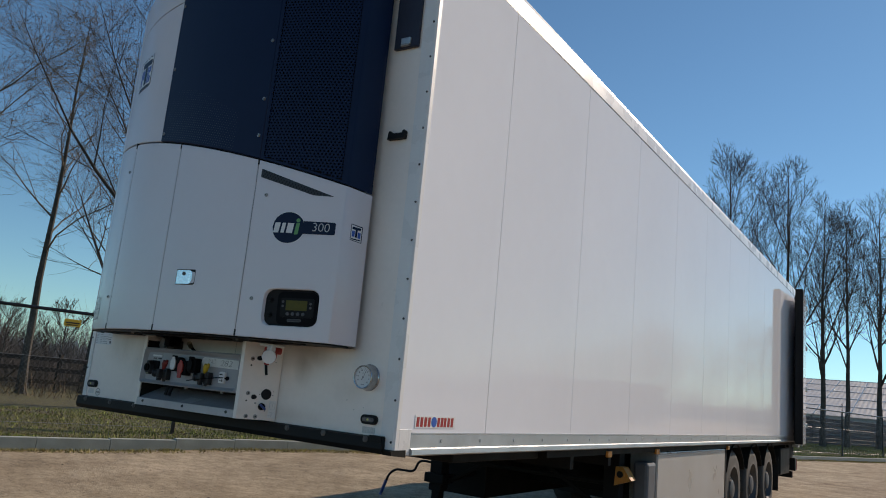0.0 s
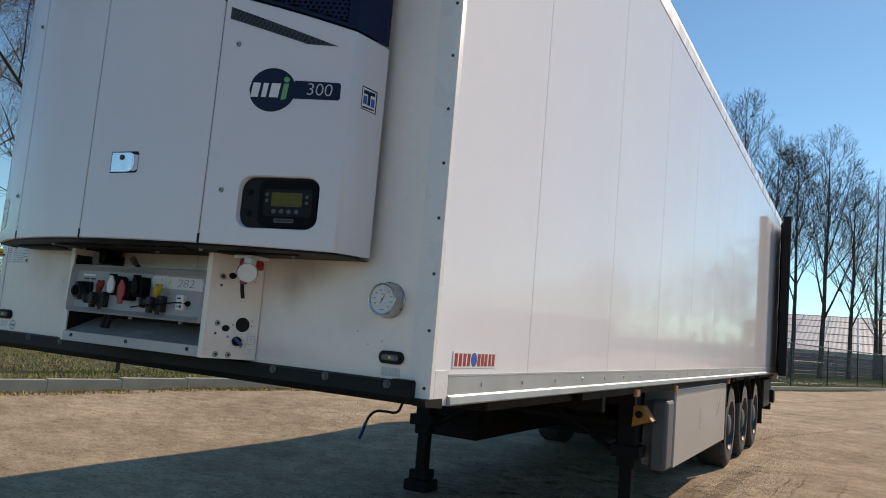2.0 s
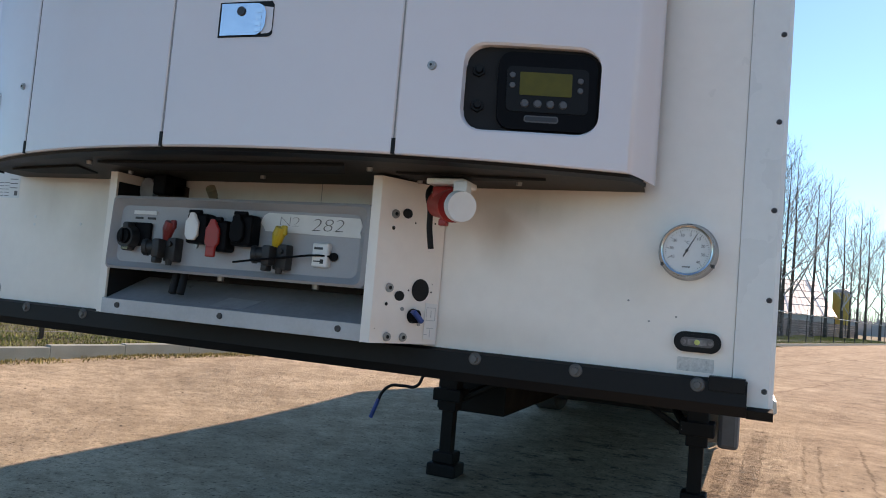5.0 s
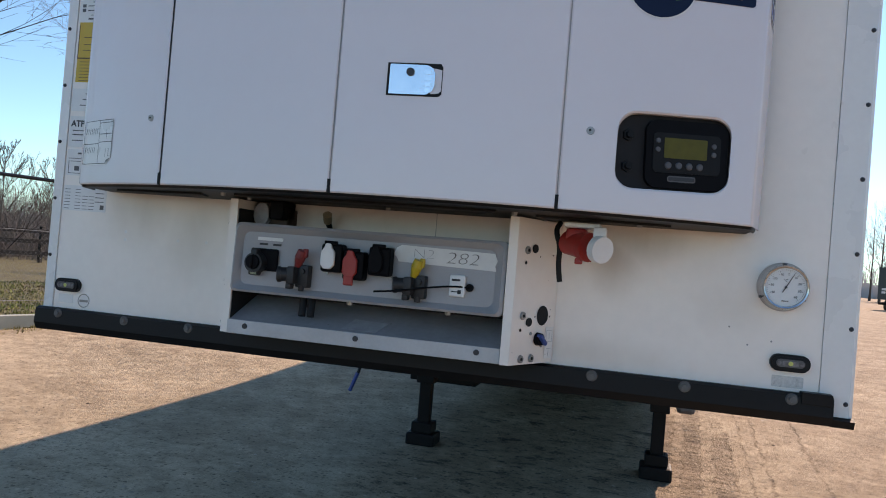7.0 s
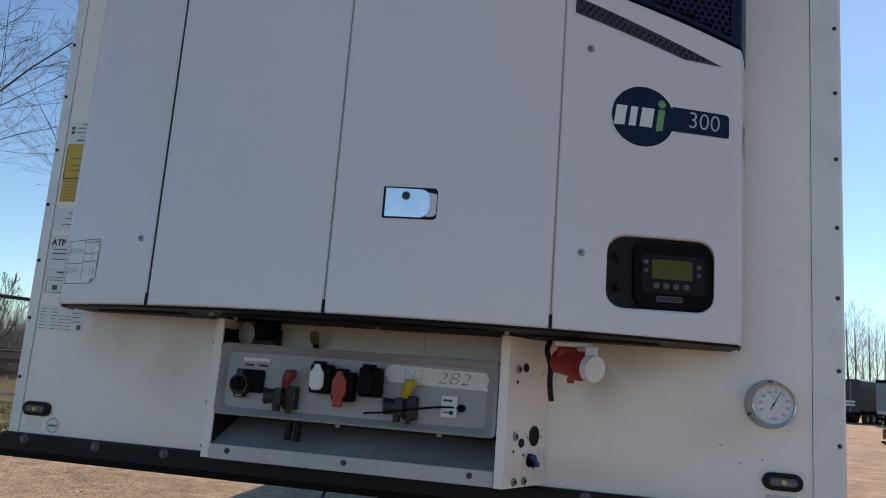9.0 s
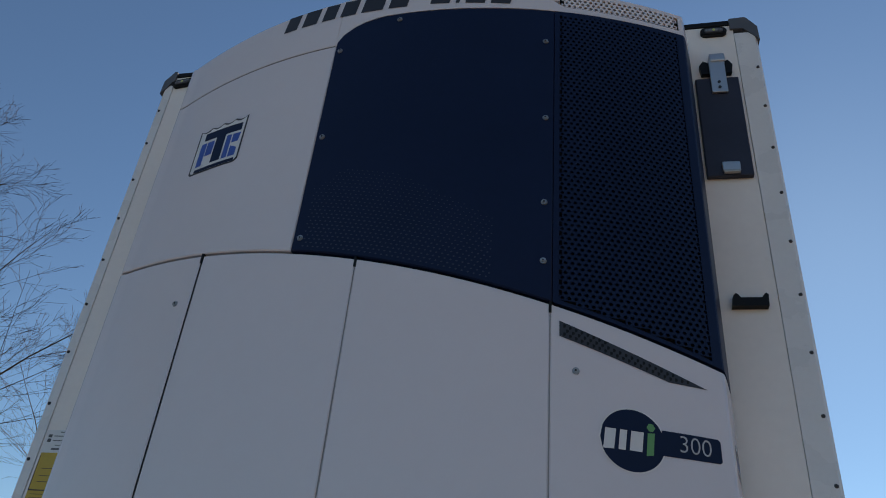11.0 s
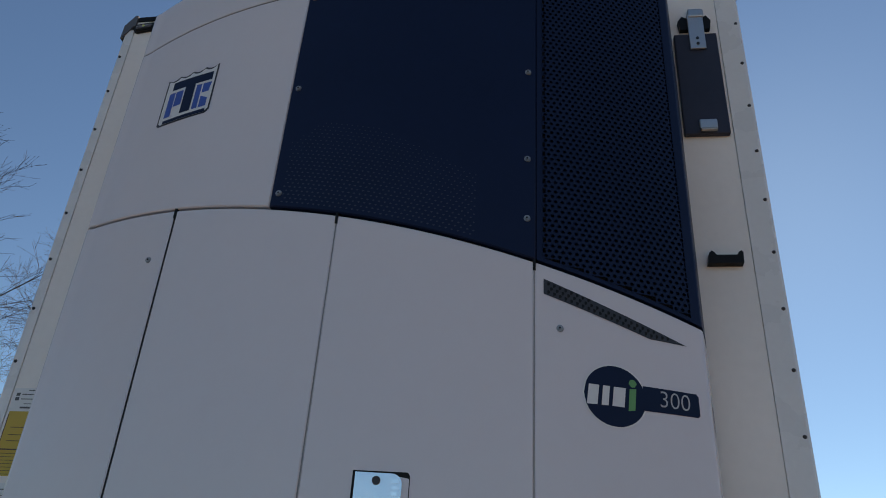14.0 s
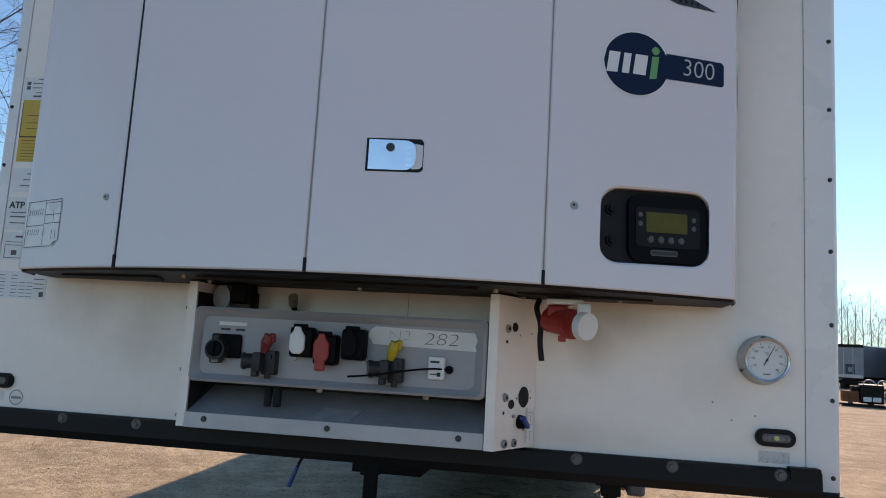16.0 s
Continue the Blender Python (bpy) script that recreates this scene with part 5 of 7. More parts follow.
    for xx, za, zb in ((-1.017, 1.803, 1.94), (-0.928, 1.803, 1.94), (-0.852, 1.82, 1.936), (-0.885, 1.88, 1.91), (-0.885, 1.825, 1.85), (-0.868, 1.825, 1.85)):
        decal(bm, [(xx, za), (xx + 0.002, za), (xx + 0.002, zb), (xx, zb)], 0.0018)
    pieces("form_line", bm, "key", fm)
    for zz, n in ((1.838, 6), (1.897, 7)):
        for k in range(n):
            q = -1.010 + k * 0.0112
            part("ink_stroke", decal(bmesh.new(), [(q, zz), (q + 0.0022, zz), (q + 0.0052, zz + 0.019), (q + 0.003, zz + 0.019)], 0.0019), "ink", fm)
    bm = decal(bmesh.new(), [(-0.880, 1.803), (-0.853, 1.820), (-0.872, 1.815)], 0.004)
    part("curled_corner", bm, "key", fm)


# ---- fittings on the front wall ----
def make_marker_lamp(tr, x, z):
    lp = part("marker_lamp", plate_y(bmesh.new(), rounded(x - 0.051, x + 0.051, z - 0.023, z + 0.023, 0.0225, 8), 0.0, 0.012), "rubber", tr, "clear marker lamp in an oval rubber seat")
    bm = plate_y(bmesh.new(), rounded(x - 0.045, x + 0.045, z - 0.017, z + 0.017, 0.0165, 8), -0.012, 0.004)
    part("collar", bm, "rubber", lp)
    part("lens", plate_y(bmesh.new(), rounded(x - 0.036, x + 0.036, z - 0.0105, z + 0.0105, 0.010, 6), -0.016, 0.003), "key", lp, "smoky lamp lens", smooth=True)
    for dx in (-0.0285, 0.0285):
        bm = bmesh.new()
        disc_y(bm, x + dx, -0.019, z, 0.0055, 0.002, 10)
        part("screw", bm, "lens", lp)
    bm = bx(x - 0.0205, x + 0.0205, -0.0205, -0.019, z - 0.0065, z + 0.0065, bevel=0.0006)
    part("reflector", bm, "lens", lp, "small silver reflector behind the lens")
    bm = bmesh.new()
    disc_y(bm, x, -0.0205, z, 0.0060, 0.0015, 14)
    part("diode", bm, "diode", lp, "pale yellow diode")


def make_thermometer(tr):
    x, z = 1.108, 1.596
    b = bmesh.new()
    prof = [(0.0665, 0.0), (0.0665, -0.006), (0.0640, -0.009), (0.0600, -0.026), (0.0585, -0.042), (0.0585, -0.054), (0.0560, -0.058), (0.0525, -0.057), (0.0510, -0.050)]
    n = 40
    rings = [[b.verts.new((x + r * math.cos(2 * math.pi * i / n), y, z + r * math.sin(2 * math.pi * i / n))) for i in range(n)] for r, y in prof]
    for p, q in zip(rings, rings[1:]):
        for i in range(n):
            j = (i + 1) % n
            b.faces.new((p[i], p[j], q[j], q[i]))
    bmesh.ops.recalc_face_normals(b, faces=b.faces)
    th = part("thermometer", b, "bezel", tr, "round steel dial thermometer", smooth=True)
    bm = bmesh.new()
    disc_y(bm, x, -0.040, z, 0.0512, 0.010, 40)
    dial = part("dial", bm, "white", th, "white dial with black scale")
    bm = bmesh.new()
    for k in range(45):
        a = radians(205 - (k - 2) * 250 / 40)
        r0, r1 = (0.0405, 0.0475) if k % 5 == 2 else (0.0455, 0.0475)
        p, q = Vector((math.cos(a), 0, math.sin(a))), Vector((-math.sin(a), 0, math.cos(a))) * 0.00045
        o = Vector((x, -0.0506, z))
        bm.faces.new([bm.verts.new(o + p * r0 - q), bm.verts.new(o + p * r1 - q), bm.verts.new(o + p * r1 + q), bm.verts.new(o + p * r0 + q)])
    part("scale", bm, "pencil", dial)
    for k, txt in enumerate(["-40", "-30", "-20", "-10", "0", "10", "20", "30", "40"]):
        a = radians(205 - k * 250 / 8)
        lettering("numeral", txt, 0.0092, "pencil", dial, Matrix.Translation((x + 0.0355 * math.cos(a), -0.0506, z + 0.0355 * math.sin(a))) @ FACE)
    lettering("numeral", "°C", 0.0105, "pencil", dial, Matrix.Translation((x - 0.001, -0.0506, z + 0.0175)) @ FACE)
    bm = bmesh.new()
    a = radians(62)
    p, q = Vector((math.cos(a), 0, math.sin(a))), Vector((-math.sin(a), 0, math.cos(a)))
    o = Vector((x, -0.0525, z))
    prism(bm, [o - p * 0.016 - q * 0.0014, o + p * 0.044 - q * 0.0006, o + p * 0.044 + q * 0.0006, o - p * 0.016 + q * 0.0014], (0, 0.0006, 0))
    disc_y(bm, x, -0.0515, z, 0.0035, 0.002, 12)
    part("needle", bm, "ink", th)
    for a in (210, 330, 90):
        part("lug", bx(x + 0.0615 * math.cos(radians(a)) - 0.006, x + 0.0615 * math.cos(radians(a)) + 0.006, -0.014, -0.004, z + 0.0615 * math.sin(radians(a)) - 0.004, z + 0.0615 * math.sin(radians(a)) + 0.004, bevel=0.001), "key", th)
    bm = bmesh.new()
    for k in range(4):
        box(bm, x - 0.0085 + 0.0045 * k, x - 0.005 + 0.0045 * k, -0.0510, -0.0501, z - 0.0385, z - 0.0355)
    pieces("print", bm, "pencil", dial)


def make_front_fittings(tr):
    make_marker_lamp(tr, 1.140, 1.392)
    make_marker_lamp(tr, -1.196, 1.398)
    # upper marker lamps beside the roof corners
    for x, z in ((1.14, 4.112), (-1.208, 4.103)):
        make_marker_lamp(tr, x, z)
    part("reflector_sticker", plate_y(bmesh.new(), rounded(1.098, 1.178, 1.325, 1.356, 0.003), 0.0, 0.0012), "reflector", tr, "silver reflective sticker")
    part("reflector_sticker", plate_y(bmesh.new(), rounded(-1.236, -1.176, 1.335, 1.365, 0.003), 0.0, 0.0012), "strip", tr)
    rs = part("round_sticker", disc_y(bmesh.new(), -1.131, 0.0, 1.348, 0.026, 0.001, 24), "strip", tr, "small round printed sticker")
    bm = bmesh.new()
    for k in range(24):
        a0, a1 = radians(15 * k), radians(15 * k + 15)
        bm.faces.new([bm.verts.new((-1.131 + r * math.cos(a), -0.0014, 1.348 + r * math.sin(a))) for r, a in ((0.021, a0), (0.024, a0), (0.024, a1), (0.021, a1))])
    bmesh.ops.remove_doubles(bm, verts=bm.verts, dist=0.0001)
    box(bm, -1.148, -1.114, -0.0016, -0.001, 1.343, 1.351)
    pieces("print", bm, "grey", rs)
    make_thermometer(tr)
    # flat dark holder with two metal clips
    hold = part("document_holder", bx(1.046, 1.204, -0.022, 0.0, 3.372, 3.846, bevel=0.004), "holder", tr, "dark flat holder with metal clips")
    for s in (-1, 1):
        bm = bmesh.new()
        prism(bm, [(1.128 + s * x, -0.020, z) for x, z in ((0.020, 3.872), (0.056, 3.872), (0.062, 3.915), (0.046, 3.940), (0.020, 3.925))], (0, 0.020, 0))
        part("clip_guard", bm, "black", hold)
    bm = bx(1.100, 1.158, -0.034, -0.024, 3.762, 3.935, bevel=0.002)
    box(bm, 1.104, 1.162, -0.040, -0.012, 3.920, 3.958, bevel=0.005)
    clip = part("clip", bm, "alu", hold, "bare metal clip")
    part("clip_hinge", bx(1.108, 1.164, -0.020, 0.0, 3.955, 3.980, bevel=0.004), "alu", clip)
    for z in (3.785, 3.812):
        part("clip_screw", disc_y(bmesh.new(), 1.129, -0.034, z, 0.006, 0.003, 10), "ink", clip)
    low = part("clip", bx(1.098, 1.160, -0.034, -0.018, 3.388, 3.428, bevel=0.004), "alu", hold)
    part("clip_hinge", tube(bmesh.new(), (1.102, -0.030, 3.384), (1.156, -0.030, 3.384), 0.008, 0.008, 12), "steel", low)
    # black hose hook
    bm = bmesh.new()
    prism(bm, [(1.072, -0.028, 2.852), (1.182, -0.028, 2.852), (1.184, -0.028, 2.892), (1.178, -0.028, 2.898), (1.170, -0.028, 2.892), (1.164, -0.028, 2.882), (1.100, -0.028, 2.882), (1.094, -0.028, 2.892), (1.086, -0.028, 2.898), (1.078, -0.028, 2.890)], (0, 0.028, 0))
    part("hook", bm, "black", tr, "black plastic hose hook")
    # stickers on the left margin
    st = part("yellow_sticker", bx(-1.2460, -1.1180, -0.0012, 0.0, 2.113, 2.325), "sticker", tr, "yellow warning sticker with small print")
    bm = bmesh.new()
    box(bm, -1.2460, -1.1180, -0.0018, -0.0012, 2.196, 2.200)
    box(bm, -1.2460, -1.2435, -0.0018, -0.0012, 2.20, 2.315)
    for k in range(7):
        box(bm, -1.2330, -1.1380, -0.0018, -0.0012, 2.118 + 0.011 * k, 2.1195 + 0.011 * k)
    for z in (2.225, 2.245, 2.27):
        box(bm, -1.2230, -1.1480, -0.0018, -0.0012, z, z + 0.002)
    pieces("print", bm, "brown", st)
    for z0, z1, lines in ((2.322, 2.405, ((-1.2130, -1.1380, 2.335, 0.006), (-1.2030, -1.1480, 2.35, 0.002), (-1.2400, -1.2260, 2.362, 0.012), (-1.2400, -1.2260, 2.378, 0.011), (-1.2180, -1.1380, 2.366, 0.003), (-1.2180, -1.1380, 2.382, 0.003), (-1.1980, -1.1380, 2.396, 0.003))),
                          (2.01, 2.09, ((-1.2180, -1.1280, 2.03, 0.003), (-1.2080, -1.1280, 2.05, 0.003), (-1.1980, -1.1280, 2.07, 0.003))),
                          (1.884, 1.992, ((-1.2380, -1.1380, 1.905, 0.003), (-1.2380, -1.1380, 1.925, 0.004), (-1.2380, -1.1580, 1.94, 0.003))),
                          (1.783, 1.875, ((-1.2430, -1.1280, 1.842, 0.002), (-1.2430, -1.1280, 1.832, 0.002), (-1.2080, -1.1380, 1.858, 0.006), (-1.2430, -1.1280, 1.79, 0.002), (-1.2430, -1.2410, 1.79, 0.04), (-1.2180, -1.1980, 1.80, 0.016)))):
        s2 = part("white_sticker", bx(-1.2520, -1.1180, -0.001, 0.0, z0, z1), "white", tr, "white sticker with small grey print")
        for a, b, z, hh in lines:
            part("print", bx(a, b, -0.0016, -0.001, z, z + hh), "key", s2)
    lettering("certificate_mark", "ATP", 0.031, "ink", tr, Matrix.Translation((-1.2180, -0.0016, 1.965)) @ FACE, bold=0.0008)
    t2 = part("data_sticker", bx(-1.2530, -1.075, -0.001, 0.0, 1.660, 1.748), "white", tr, "white data sticker with a printed table")
    bm = bmesh.new()
    for k in range(7):
        for x0 in (-1.2470, -1.2030, -1.1730, -1.1460):
            if x0 > -1.2 and k > 4:
                continue
            box(bm, x0, x0 + 0.022, -0.0016, -0.001, 1.666 + 0.0112 * k, 1.6678 + 0.0112 * k)
    box(bm, -1.098, -1.083, -0.0016, -0.001, 1.668, 1.684)
    for k in range(3):
        box(bm, -1.1200, -1.085, -0.0016, -0.001, 1.693 + 0.015 * k, 1.6955 + 0.015 * k)
    pieces("print", bm, "key", t2)
    # scattered small marks on the front sheet
    for x, z in ((-0.985, 1.60), (-0.985, 1.573), (-0.778, 1.583), (-0.67, 1.585), (1.03, 1.43), (0.98, 1.475), (1.09, 1.445)):
        bm = bmesh.new()
        disc_y(bm, x, 0.0, z, 0.005 if x < 0 else 0.0025, 0.0015, 10)
        part("sealed_hole", bm, "strip" if x < 0 else "grey", tr)


def settle_roof_corner(tr):
    """The roof edge sits a little lower along one side of the old trailer."""
    drop = lambda x, z: 0.050 * min(max((-x - 0.9) / 0.34, 0), 1) * smooth_step(3.85, 4.05, z)
    todo = list(tr.children)
    for o in tr.children:
        todo += list(o.children)
    for o in todo:
        at = o.location
        if o.type != "MESH":
            continue
        if o.data.users > 1 or at.length > 0.01:
            if o.parent == tr:
                o.location.z -= drop(at.x, at.z)
            continue
        for v in o.data.vertices:
            v.co.z -= drop(v.co.x, v.co.z)


def make_connector_panel():
    p = thing("connector_panel", "grey connector panel with sockets set in a recess between white plates", "connector panel", at=(0, 0, 0))
    # white side plates: a front flange at the recess, then slanting back to the wall
    bm = bmesh.new()
    prism(bm, [(x, y, 1.322) for x, y in [(0.380, -0.010), (0.380, -0.196), (0.405, -0.196), (0.4995, -0.0045), (0.4975, -0.0045), (0.4045, -0.194), (0.382, -0.194), (0.382, -0.010)]], (0, 0, 0.406))
    pr = part("side_plate", bm, "front", p, "white bent plate with holes and bolts")
    u = Vector((0.0945, 0.1915, 0)).normalized()
    nrm = Vector((u.y, -u.x, 0))

    def on_plate(a, z, out=0.002):
        v = Vector((0.405, -0.195, 0)) + u * a * 1.14 + nrm * out
        return Vector((v.x, v.y, z))

    def spot(name, a, z, r, d, mat, parent, squash=1.0, seg=16):
        b = bmesh.new()
        tube(b, (0, 0, 0), (0, 0, d), r, r * 0.9, seg)
        b.transform(Matrix.Translation(on_plate(a, z)) @ nrm.to_track_quat("Z", "Y").to_matrix().to_4x4() @ Matrix.Diagonal((squash, 1, 1, 1)))
        return part(name, b, mat, parent, smooth=False)

    for a, z in ((0.040, 1.640), (0.040, 1.458), (0.044, 1.338), (0.088, 1.338)):
        sc = spot("bolt", a, z, 0.0115, 0.005, "steel", pr)
        spot("socket", a, z, 0.005, 0.0062, "void", sc)
    for a, z, r, q in ((0.074, 1.646, 0.0125, 1.25), (0.070, 1.440, 0.0125, 1.25), (0.128, 1.458, 0.0285, 1.0), (0.038, 1.605, 0.005, 1), (0.036, 1.418, 0.0045, 1), (0.098, 1.625, 0.0025, 1), (0.155, 1.632, 0.0025, 1), (0.094, 1.455, 0.0025, 1), (0.160, 1.455, 0.0025, 1)):
        spot("hole", a, z, r, 0.0008, "void", pr, q, 24)
    for a, z in ((0.080, 1.408), (0.130, 1.372)):
        spot("rivet", a, z, 0.005, 0.003, "steel", pr)
    kn = spot("knob", 0.112, 1.392, 0.019, 0.014, "plug", pr)
    b = bx(-0.006, 0.006, -0.020, 0.020, 0, 0.024, bevel=0.003)
    b.transform(Matrix.Translation(on_plate(0.114, 1.391)) @ nrm.to_track_quat("Z", "Y").to_matrix().to_4x4() @ Matrix.Rotation(radians(50), 4, "Z"))
    part("grip", b, "blue", kn, "blue turning grip")
    b = bmesh.new()
    q = [on_plate(a, z, 0.0025) for a, z in ((0.146, 1.335), (0.182, 1.333), (0.182, 1.425), (0.146, 1.427))]
    prism(b, q, nrm * 0.0006)
    ds = part("diagram_sticker", b, "strip", pr, "small printed diagram sticker")
    b = bmesh.new()
    for a0, a1, z0, z1 in ((0.150, 0.1515, 1.382, 1.416), (0.1755, 0.177, 1.382, 1.416), (0.150, 0.177, 1.382, 1.3835), (0.150, 0.177, 1.4145, 1.416), (0.163, 0.165, 1.39, 1.408), (0.154, 0.174, 1.362, 1.364), (0.163, 0.165, 1.34, 1.36), (0.147, 0.156, 1.346, 1.348)):
        prism(b, [on_plate(a, z, 0.0032) for a, z in ((a0, z0), (a1, z0), (a1, z1), (a0, z1))], nrm * 0.0004)
    pieces("print", b, "paleprint", ds)
    bm = bmesh.new()
    prism(bm, [(x, y, 1.322) for x, y in [(-0.462, -0.010), (-0.462, -0.175), (-0.488, -0.175), (-0.5755, -0.0045), (-0.5735, -0.0045), (-0.4875, -0.173), (-0.464, -0.173), (-0.464, -0.010)]], (0, 0, 0.406))
    pl = part("side_plate", bm, "front", p, "white bent plate beside the recess")
    for z in (1.655, 1.475, 1.345):
        part("rivet", tube(bmesh.new(), (-0.5205, -0.1065, z), (-0.5275, -0.110, z), 0.0055, 0.0045, 10), "steel", pl)
    # recess: floor with a bolted lip, cream back blackened low down for shade
    part("recess_back", bx(-0.57, 0.49, -0.004, 0.0, 1.46, 1.74), "front", p)
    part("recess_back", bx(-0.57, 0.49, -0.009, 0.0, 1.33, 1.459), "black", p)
    part("back_joint", bx(0.118, 0.1195, -0.0046, -0.0041, 1.47, 1.735), "grey", p)
    # black sheets standing in for shade at both ends of the recess
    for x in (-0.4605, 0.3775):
        part("recess_side", bx(x - 0.001, x + 0.001, -0.168, -0.0095, 1.3665, 1.70), "void", p, "black sheet standing in for shade at the recess end")
    bm = bmesh.new()
    prism(bm, [(-0.459, -0.182, 1.326), (-0.459, -0.182, 1.360), (-0.459, -0.012, 1.432), (-0.459, -0.010, 1.432), (-0.459, -0.010, 1.326)], (0.836, 0, 0))
    fl = part("recess_floor", bm, "traydirt", p, "dusty dark grey sheet floor with a bolted lip")
    # lip colour is lifted for the sky light it catches
    part("lip", bx(-0.4595, 0.3775, -0.186, -0.1822, 1.322, 1.364, bevel=0.0015), "lip_lit", fl, "grey sheet lip")
    for x in (-0.400, -0.045, 0.312):
        b = bmesh.new()
        disc_y(b, x, -0.186, 1.347, 0.0085, 0.004, 14, 0.001)
        part("bolt", b, "ink", fl)
    bm = bmesh.new()
    prism(bm, [(-0.100, -0.165, 1.3682), (0.008, -0.168, 1.3669), (0.028, -0.110, 1.3915), (-0.080, -0.104, 1.3940)], (0, -0.0005, 0.001))
    part("clear_label", bm, "film", fl, "dusty see-through label")
    # moulded socket board, raised rim and inset field
    bm = bmesh.new()
    outer, inner = rounded(-0.474, 0.372, 1.448, 1.656, 0.016, 4), rounded(-0.452, 0.340, 1.470, 1.630, 0.022, 4)
    fy = lambda z: -0.138 - 0.008 * (1.656 - z) / 0.2
    o0 = [bm.verts.new((x, -0.006, z)) for x, z in outer]
    o1 = [bm.verts.new((x, fy(z) - 0.012, z)) for x, z in outer]
    mid = [bm.verts.new((a[0] * 0.7 + b[0] * 0.3, fy(a[1]) - 0.018, a[1] * 0.7 + b[1] * 0.3)) for a, b in zip(outer, inner)]
    i0 = [bm.verts.new((x, fy(z) + 0.004, z)) for x, z in inner]
    n = len(outer)
    for A, B in ((o0, o1), (o1, mid), (mid, i0)):
        for k in range(n):
            j = (k + 1) % n
            bm.faces.new((A[k], A[j], B[j], B[k]))
    bm.faces.new(i0)
    bmesh.ops.recalc_face_normals(bm, faces=bm.faces)
    brd = part("socket_board", bm, "tray", p, "grey moulded board carrying the sockets", smooth=True)
    brd.location, brd.scale = (0.0105, -0.034, 0.002), (0.984, 1, 1)
    F = -0.138

    def piece(name, bm, mat, parent, label="", smooth=False):
        return part(name, bm, mat, parent, label, smooth)

    def flap_socket(x, z, lid_mat, label, r=0.025, lidx=-0.006):
        s = piece("socket", bx(x - 0.032, x + 0.034, F - 0.045, F, z - 0.040, z + 0.042, bevel=0.008), "plug", brd, label)
        b = bmesh.new()
        w, c = r * 0.86, r * 0.42
        out = [(x + lidx + dx, z + dz) for dx, dz in ((-w + c, -r * 1.25), (w - c, -r * 1.25), (w, -r * 0.75), (w, r * 0.7), (w - c, r * 1.25), (c * 0.8, r * 1.72), (-c * 0.8, r * 1.72), (-w + c, r * 1.25), (-w, r * 0.7), (-w, -r * 0.75))]
        plate_y(b, out, F - 0.045, 0.010)
        bmesh.ops.bevel(b, geom=[e for e in b.edges], offset=0.0025, segments=1, affect="EDGES")
        piece("lid", b, lid_mat, s, "", True)
        piece("hinge", tube(bmesh.new(), (x - 0.018, F - 0.048, z + 0.044), (x + 0.02, F - 0.048, z + 0.044), 0.006), "plug", s)
        return s

    flap_socket(-0.142, 1.570, "white", "black socket with white flap lid")
    red = flap_socket(-0.072, 1.553, "red", "black socket with red flap lid", r=0.026)
    piece("tab", bx(-0.094, -0.064, F - 0.056, F - 0.046, 1.497, 1.526, bevel=0.004), "red", red)
    flap_socket(0.006, 1.571, "plug", "black socket with black flap lid")
    # big round socket at the left end
    s = piece("socket", bx(-0.420, -0.328, F - 0.012, F, 1.515, 1.582, bevel=0.006), "plug", brd, "black multi-pole socket")
    b = bmesh.new()
    disc_y(b, -0.394, F - 0.012, 1.538, 0.033, 0.026, 24, 0.004)
    box(b, -0.412, -0.376, F - 0.034, F - 0.010, 1.500, 1.535, bevel=0.007)
    box(b, -0.405, -0.383, F - 0.040, F - 0.012, 1.556, 1.580, bevel=0.006)
    cap = piece("cap", b, "dusty", s, "", True)
    b = bmesh.new()
    tube(b, (-0.394, F - 0.037, 1.540), (-0.394, F - 0.046, 1.540), 0.0225, 0.0205, 20)
    box(b, -0.3985, -0.3895, F - 0.052, F - 0.044, 1.522, 1.560, bevel=0.003)
    piece("slot_cover", b, "plug", cap, "", True)
    piece("tag", bx(-0.402, -0.382, F - 0.0365, F - 0.0342, 1.503, 1.517), "dullgreen", s, "worn pale green tag")
    # two black couplings with coloured flags
    for x, z, col in ((-0.248, 1.513, "red"), (0.113, 1.513, "yellow")):
        b = bmesh.new()
        box(b, x - 0.006, x + 0.034, F - 0.034, F, z - 0.036, z + 0.030, bevel=0.005)
        box(b, x - 0.024, x + 0.002, F - 0.062, F - 0.004, z - 0.027, z + 0.024, bevel=0.006)
        tube(b, (x - 0.018, F - 0.040, z), (x - 0.046, F - 0.050, z - 0.001), 0.0205, 0.0205, 18)
        tube(b, (x - 0.044, F - 0.050, z - 0.001), (x - 0.054, F - 0.0545, z - 0.002), 0.0235, 0.0225, 18)
        tube(b, (x + 0.014, F - 0.030, z - 0.030), (x + 0.014, F - 0.030, z - 0.046), 0.010, 0.008, 10)
        box(b, x - 0.026, x - 0.008, F - 0.056, F - 0.030, z - 0.042, z - 0.024, bevel=0.004)
        tube(b, (x + 0.018, F - 0.030, z + 0.012), (x + 0.018, F - 0.042, z + 0.012), 0.0085, 0.0075, 8)
        s = piece("coupling", b, "dusty", brd, "black hose coupling with a %s cap" % col, True)
        b = bmesh.new()
        tube(b, (x - 0.002, F - 0.030, z + 0.024), (x + 0.006, F - 0.034, z + 0.052), 0.010, 0.0165, 12)
        tube(b, (x + 0.006, F - 0.034, z + 0.052), (x + 0.013, F - 0.036, z + 0.072), 0.0165, 0.014, 12)
        box(b, x + 0.014, x + 0.030, F - 0.040, F - 0.028, z + 0.052, z + 0.078, bevel=0.004)
